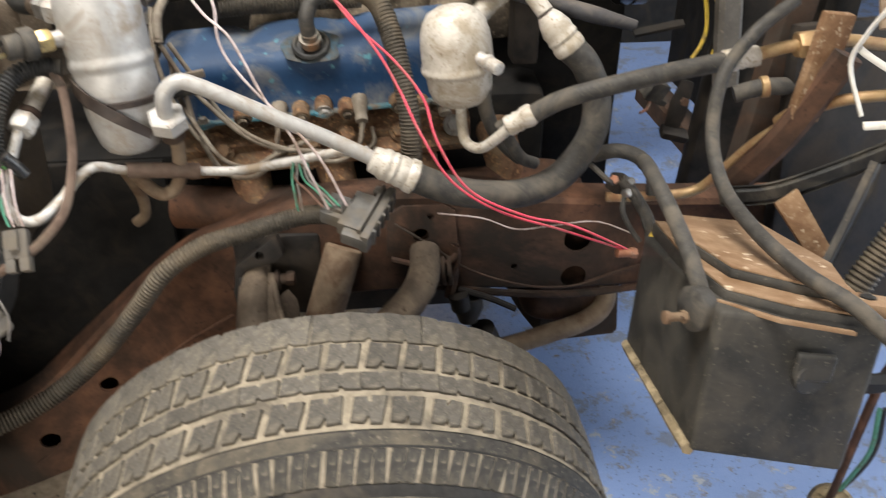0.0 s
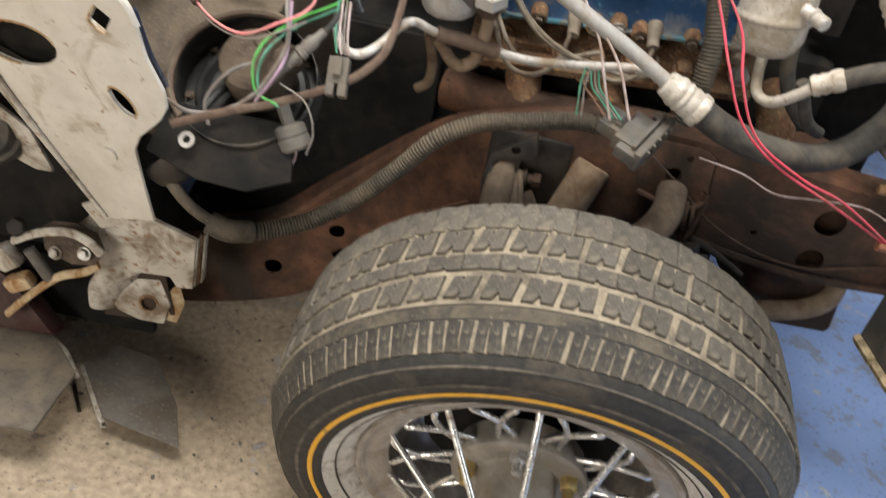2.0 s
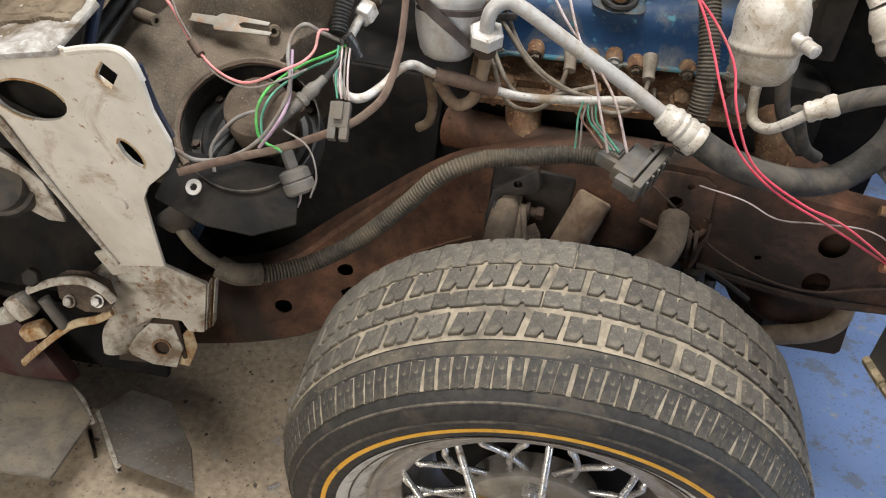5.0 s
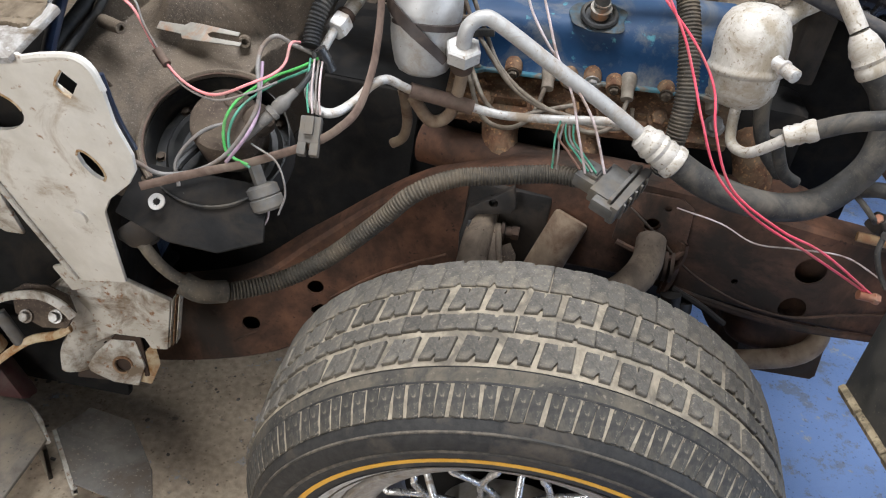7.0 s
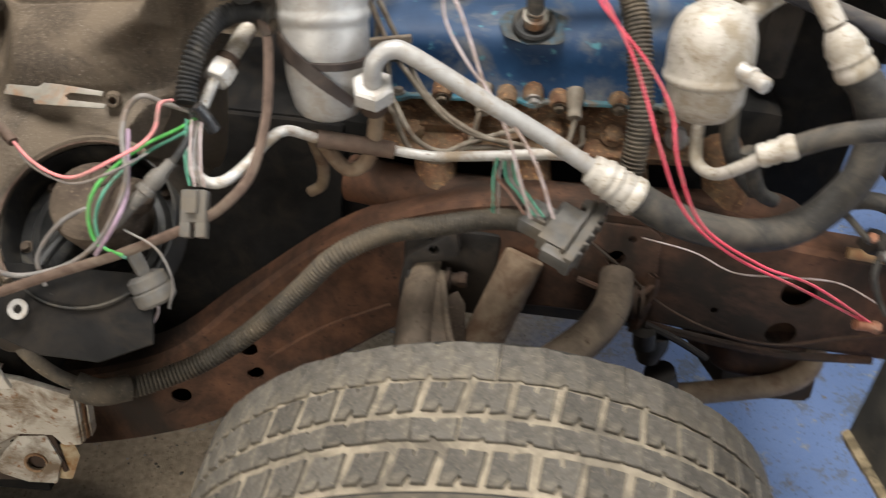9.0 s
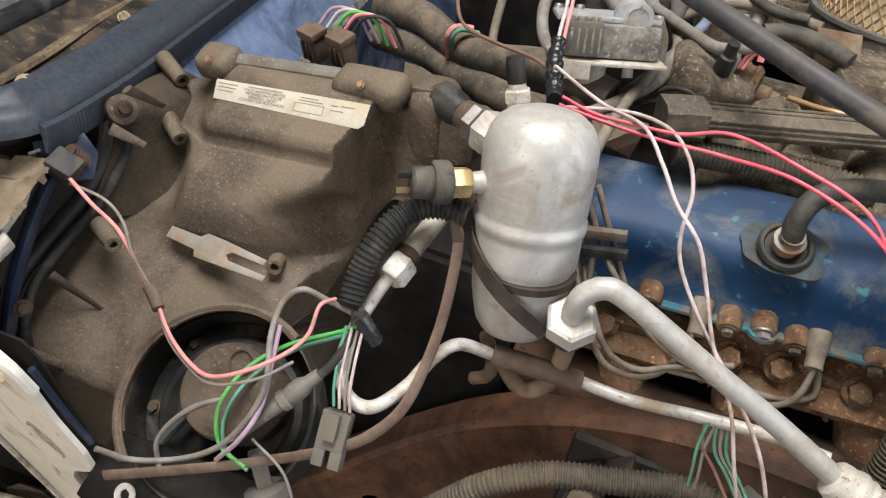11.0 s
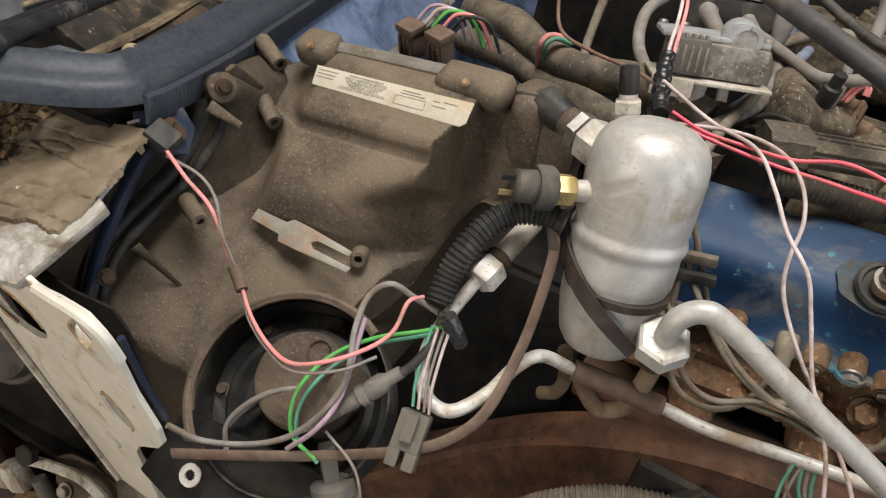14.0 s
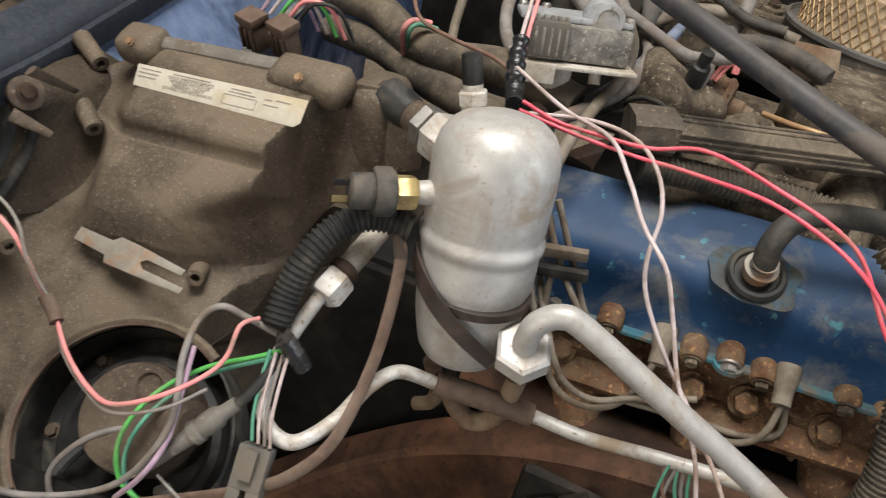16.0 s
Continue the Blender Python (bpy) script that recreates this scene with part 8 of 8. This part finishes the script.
part("rail", plate([(-0.085, -0.118), (-0.03, -0.163), (0.040, -0.182), (0.042, -0.188), (-0.034, -0.170), (-0.092, -0.122)], 0.005, BTM @ pose(0, 0, -0.010), 0.001), "lid_rust", hold, "thin rusty rail")
part("corner_box", block((0.050, 0.045, 0.016), BTM @ pose(0.078, -0.148, 0.013, 0, 0, -12), 0.005), "lid_rust", hold, "rusty raised corner")
part("corner_hole", turned([(0.0, 0), (0.009, 0), (0.009, 0.004), (0.0065, 0.005), (0.0, 0.003)], BTM.to_3x3() @ Vector((0, 0, 1)), BTM @ Vector((0.070, -0.145, 0.019)), 16), "black", hold)
bm = block((0.044, 0.010, 0.034), pose(0.482, 0.622, 0.756, -8, 4, -9), 0.0045, None, 3)
turned([(0.0, 0.0), (0.021, 0.0), (0.022, 0.002), (0.022, 0.008), (0.020, 0.010), (0.0, 0.010)], (0.1, -1, 0.1), (0.482, 0.628, 0.741), 24, bm)
part("clip", bm, "battery", hold)
lead = thing("battery_cable", (0.50, 0.9, 0.85), "thick black battery cable with a copper end", "cable")
part("cable", sweep([(0.617, 1.07, 1.043), (0.553, 1.045, 1.004), (0.507, 1.02, 0.953), (0.487, 0.98, 0.884), (0.478, 0.905, 0.842), (0.475, 0.8, 0.834), (0.486, 0.7, 0.834), (0.514, 0.636, 0.830), (0.541, 0.592, 0.812)], 0.0098, 14, 8), "hose", lead)
cdd = Vector((0.9, -0.3, -0.4)).normalized()
part("ferrule", turned([(0.0125, 0), (0.013, 0.010), (0.011, 0.016), (0.009, 0.017)], cdd, (0.541, 0.592, 0.812), 16), "dashpipe", lead)
part("terminal", plate([(0, -0.009), (0.012, -0.0095), (0.026, -0.0075), (0.036, -0.0045), (0.039, 0), (0.036, 0.0045), (0.026, 0.0075), (0.012, 0.0095), (0, 0.009)], 0.005, frame_m(Vector((0.553, 0.588, 0.805)), cdd, (-0.2, -0.7, 0.6)), 0.002), "copper", lead, "corroded copper lug")
lead2 = thing("battery_lead", (0.44, 0.95, 0.72), "short black battery lead with a side terminal clamp", "cable")
part("cable", sweep([(0.425, 1.060, 0.800), (0.405, 1.01, 0.830), (0.380, 0.93, 0.860), (0.370, 0.87, 0.868), (0.374, 0.82, 0.852), (0.377, 0.76, 0.830), (0.374, 0.72, 0.818), (0.378, 0.703, 0.800)], 0.0105, 12, 8), "hose", lead2)
part("clamp", turned([(0.0, 0), (0.024, 0), (0.027, 0.004), (0.027, 0.020), (0.022, 0.024), (0.0, 0.025)], (-1, -0.2, 0.1), (0.382, 0.700, 0.790), 24), "hose", lead2, "moulded black terminal clamp")
bm = hexnut((0.358, 0.695, 0.782), (-1, -0.1, 0.1), 0.014, 0.007)
turned([(0.0055, 0.005), (0.0055, 0.022), (0.008, 0.023), (0.008, 0.028), (0.0, 0.029)], (-1, -0.1, 0.1), (0.358, 0.695, 0.782), 14, bm)
part("bolt", bm, "rust_brown", lead2, "corroded terminal bolt")
bm = hexnut((0.425, 1.035, 0.652), (-1, -0.1, 0.1), 0.016, 0.010)
turned([(0.007, 0.008), (0.0075, 0.034), (0.0, 0.035)], (-1, -0.1, 0.1), (0.425, 1.035, 0.652), 14, bm)
single("terminal_bolt", bm, "copper", "copper terminal bolt where the red wires end", "bolt")
single("yellow_ferrule", turned([(0.0075, 0), (0.0075, 0.025), (0.005, 0.027)], (0.5, 0.3, 0.8), (0.445, 1.03, 0.675), 12), "yellow", "yellow wire ferrule by the battery", "ferrule")
tb = thing("terminal_block", (0.40, 1.09, 0.74), "greasy junction block with clamped leads above the rail", "junction block")
part("block", block((0.032, 0.026, 0.030), pose(0.40, 1.09, 0.752, 10, 20, 30), 0.006), "grease", tb)
for k, (dx, dy, dz) in enumerate(((-0.012, -0.012, 0.012), (0.012, -0.010, 0.006), (0.004, -0.018, -0.010))):
    part("terminal", hexnut((0.40 + dx, 1.09 + dy, 0.752 + dz), (-0.3 + 0.4 * k, -0.7, 0.5), 0.013, 0.014), "steel" if k else "copper", tb)
for p in ([(0.385, 1.075, 0.76), (0.37, 1.06, 0.775), (0.35, 1.08, 0.79), (0.34, 1.11, 0.79)], [(0.41, 1.075, 0.755), (0.425, 1.06, 0.742), (0.432, 1.055, 0.715), (0.44, 1.045, 0.69)], [(0.405, 1.07, 0.74), (0.40, 1.055, 0.72), (0.415, 1.05, 0.69), (0.43, 1.04, 0.67)]):
    part("lead", sweep(p, 0.0045, 8, 6), "hose", tb)
single("black_lead", sweep([(0.40, 1.08, 0.765), (0.425, 1.07, 0.735), (0.445, 1.05, 0.70), (0.45, 1.04, 0.665)], 0.010, 10, 6), "hose", "short black lead above the frame rail", "cable")
wire("thin_lead", [(0.111, 1.140, 0.685), (0.184, 1.125, 0.680), (0.238, 1.100, 0.670), (0.291, 1.075, 0.688), (0.36, 1.06, 0.70), (0.42, 1.05, 0.68)], 0.0016, "white", "thin pale wire along the frame rail")
single("cooler_pipe", sweep([(0.74, 0.98, 0.93), (0.695, 1.000, 0.918), (0.671, 1.030, 0.895), (0.650, 1.060, 0.861), (0.614, 1.080, 0.820), (0.578, 1.100, 0.763), (0.545, 1.120, 0.715), (0.473, 1.130, 0.703), (0.40, 1.140, 0.700)], 0.0085, 12, 8), "dashpipe", "tarnished cooler pipe bending down to the frame", "pipe")
single("pipe_nut", hexnut((0.638, 1.068, 0.850), (0.35, -0.35, 0.5), 0.034, 0.035), "dashpipe", "tarnished pipe union nut", "nut")
single("lower_hose", sweep([(0.375, 1.16, 0.770), (0.41, 1.145, 0.784), (0.445, 1.135, 0.775), (0.468, 1.125, 0.750), (0.472, 1.115, 0.715)], 0.0125, 14, 8), "hose", "short black hose bending over the rail", "hose")
for p, r in (([(0.205, 1.10, 0.86), (0.225, 1.11, 0.82), (0.245, 1.12, 0.79), (0.27, 1.13, 0.775)], 0.010), ([(0.175, 1.14, 0.94), (0.19, 1.15, 0.86), (0.215, 1.15, 0.81), (0.25, 1.15, 0.775)], 0.012)):
    single("vent_hose", sweep(p, r, 12, 6), "hose", "narrow black hose below the muffler can", "hose", group="vent hoses")
support = thing("radiator_support", (0.75, 1.4, 0.5), "rusty radiator support with dark uprights", "radiator support")
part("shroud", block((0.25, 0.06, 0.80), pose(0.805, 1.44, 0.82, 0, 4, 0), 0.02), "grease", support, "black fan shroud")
part("upright", block((0.05, 0.05, 0.75), pose(0.70, 1.24, 0.82, 0, 6, 0), 0.008), "rust_dark", support)
part("brace", rail([(0.575, 1.06, 0.752), (0.63, 1.035, 0.85), (0.68, 1.01, 0.98)], 0.028, lambda t: 0.042), "rust", support, "rusted diagonal brace")
part("brace_post", block((0.045, 0.02, 0.16), pose(0.655, 1.03, 0.955, 0, 6, 0), 0.005), "rust_orange", support, "orange-rusted post")
part("brace", rail([(0.545, 1.03, 0.752), (0.60, 0.99, 0.775), (0.66, 0.96, 0.815), (0.75, 0.93, 0.875)], 0.010, lambda t: 0.032), "black", support, "flat black brace")
part("tab", plate([(-0.035, -0.005), (0.0, 0.015), (0.045, -0.07), (0.045, -0.085), (0.015, -0.088)], 0.006, frame_m((0.605, 0.925, 0.800), (1, 0, 0), (-0.1, -0.85, 0.5)), 0.002), "rust_orange", support, "orange-rusted tab")
part("strap_bar", rail([(0.685, 0.89, 0.870), (0.655, 0.87, 0.79), (0.615, 0.84, 0.715)], 0.007, lambda t: 0.030), "hose", support, "dark flat strap")
part("side_tank", rail([(0.650, 1.385, 1.10), (0.668, 1.385, 0.98), (0.695, 1.385, 0.80)], 0.035, lambda t: 0.045), "scrap", support, "dusty grey-brown side tank")
for k in range(3):
    part("hose_ring", turned([(0.010, 0), (0.014, 0.002), (0.014, 0.010), (0.010, 0.012)], (1, 0.1, 0), (0.60, 1.37, 1.045 - 0.022 * k), 16), "gloss", support)
part("lower_tie", rail([(0.90, 1.25, 0.44), (0.92, 1.7, 0.42), (0.90, 2.3, 0.44)], 0.08, lambda t: 0.07), "rust_dark", support)
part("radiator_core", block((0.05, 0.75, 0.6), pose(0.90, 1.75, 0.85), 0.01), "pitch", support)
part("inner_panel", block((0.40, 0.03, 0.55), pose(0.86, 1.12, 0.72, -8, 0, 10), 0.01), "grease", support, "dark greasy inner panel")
# near-black block puts the shade beside the radiator into its colour
part("fan_side", block((0.32, 0.16, 0.60), pose(0.362, 1.58, 0.79), 0.02), "pitch", support, "near-black block for the accessory drive's shade")
part("corner_plate", plate([(0, 0), (0.20, -0.02), (0.20, 0.12), (0.04, 0.12)], 0.006, frame_m((0.665, 0.94, 1.035), (1, 0.1, 0.05), (-0.1, -0.7, 0.7)), 0.002), "shock", support, "rust-spotted corner plate")
part("hose_stub", sweep([(0.585, 1.13, 0.88), (0.63, 1.12, 0.895), (0.70, 1.10, 0.90)], 0.014, 12, 4), "hose", support)
part("hose_clamp", turned([(0.0155, 0), (0.017, 0.001), (0.017, 0.011), (0.0155, 0.012)], (1, -0.2, 0.2), (0.622, 1.121, 0.894), 18), "dashpipe", support)
single("ribbed_hose", sweep([(0.76, 0.86, 0.86), (0.72, 0.86, 0.76), (0.68, 0.85, 0.68), (0.66, 0.84, 0.60)], 0.018, 14, 8, ribs=0.003, pitch=0.008), "loom", "ribbed black hose at the radiator side", "hose")
for k, p in enumerate(([(0.677, 0.95, 1.06), (0.654, 0.945, 1.029), (0.640, 0.94, 0.99), (0.655, 0.91, 0.93)], [(0.70, 0.93, 0.98), (0.665, 0.94, 1.0), (0.650, 0.945, 1.01)], [(0.655, 0.90, 0.92), (0.70, 0.89, 0.925), (0.76, 0.88, 0.93)])):
    single("cable_tie", sweep(p, 0.006, 8, 6, flat=0.5), "cream", "white nylon cable tie at the radiator support", "cable tie", group="cable ties")
relay = thing("relay", (0.520, 1.30, 0.80), "small black relay hanging by its wires", "relay")
part("body", block((0.042, 0.032, 0.036), pose(0.520, 1.30, 0.830, 15, 25, 20), 0.005), "black", relay)
part("flange", block((0.054, 0.012, 0.010), pose(0.524, 1.30, 0.808, 15, 25, 20), 0.003), "black", relay)
part("tail", sweep([(0.516, 1.295, 0.812), (0.508, 1.29, 0.796), (0.494, 1.285, 0.790)], 0.004, 8, 6, flat=0.5), "copper", relay, "bare copper tail")
bracket = thing("sensor_bracket", (0.575, 1.32, 0.73), "dark bent bracket beside the radiator", "bracket")
part("upright", plate([(-0.014, -0.05), (0.012, -0.055), (0.020, -0.01), (0.014, 0.05), (-0.010, 0.055), (-0.018, 0.01)], 0.006, pose(0.578, 1.32, 0.785, 90, 10, 0), 0.002), "grease", bracket)
part("foot", block((0.055, 0.03, 0.016), pose(0.575, 1.31, 0.735, 20, 15, 0), 0.006), "grease", bracket)
part("bolt", hexnut((0.582, 1.305, 0.800), (0, -1, 0.2), 0.014, 0.008), "rust_dark", bracket)
for p in ([(0.640, 1.40, 1.075), (0.636, 1.40, 1.02), (0.649, 1.40, 0.968), (0.677, 1.40, 0.909), (0.655, 1.40, 0.82)], [(0.612, 1.40, 1.075), (0.618, 1.40, 1.01), (0.639, 1.40, 0.936), (0.642, 1.40, 0.884), (0.610, 1.40, 0.82)]):
    wire("yellow_wire", p, 0.005, "yellow", "yellow wire looping down by the radiator", group="yellow wires")
fog = thing("marker_lamp", (0.70, 0.80, 0.30), "dirty amber lamp hanging on its wires", "lamp")
part("lens", turned([(0.0, 0), (0.030, 0.002), (0.036, 0.012), (0.036, 0.03), (0.03, 0.036), (0.012, 0.036), (0.010, 0.03), (0.0, 0.03)], (-0.2, -0.7, 0.6), (0.735, 0.815, 0.27), 24), "sealant", fog)
part("stalk", rail([(0.64, 0.69, 0.69), (0.66, 0.72, 0.62), (0.70, 0.77, 0.40), (0.735, 0.815, 0.20), (0.748, 0.830, 0.0)], 0.012, lambda t: 0.02), "rust", fog)
for d, m_ in ((0.0, "green_dark"), (0.008, "black")):
    wire("lamp_lead", [(0.675 + d, 0.72, 0.58), (0.705 + d, 0.74, 0.48), (0.73 + d, 0.78, 0.38), (0.742, 0.81, 0.30)], 0.004, m_, "thin lead to the hanging lamp", group="lamp leads")
part("arm", rail([(0.535, 0.665, 0.70), (0.62, 0.67, 0.68), (0.70, 0.70, 0.72)], 0.02, lambda t: 0.03), "grease", fog)
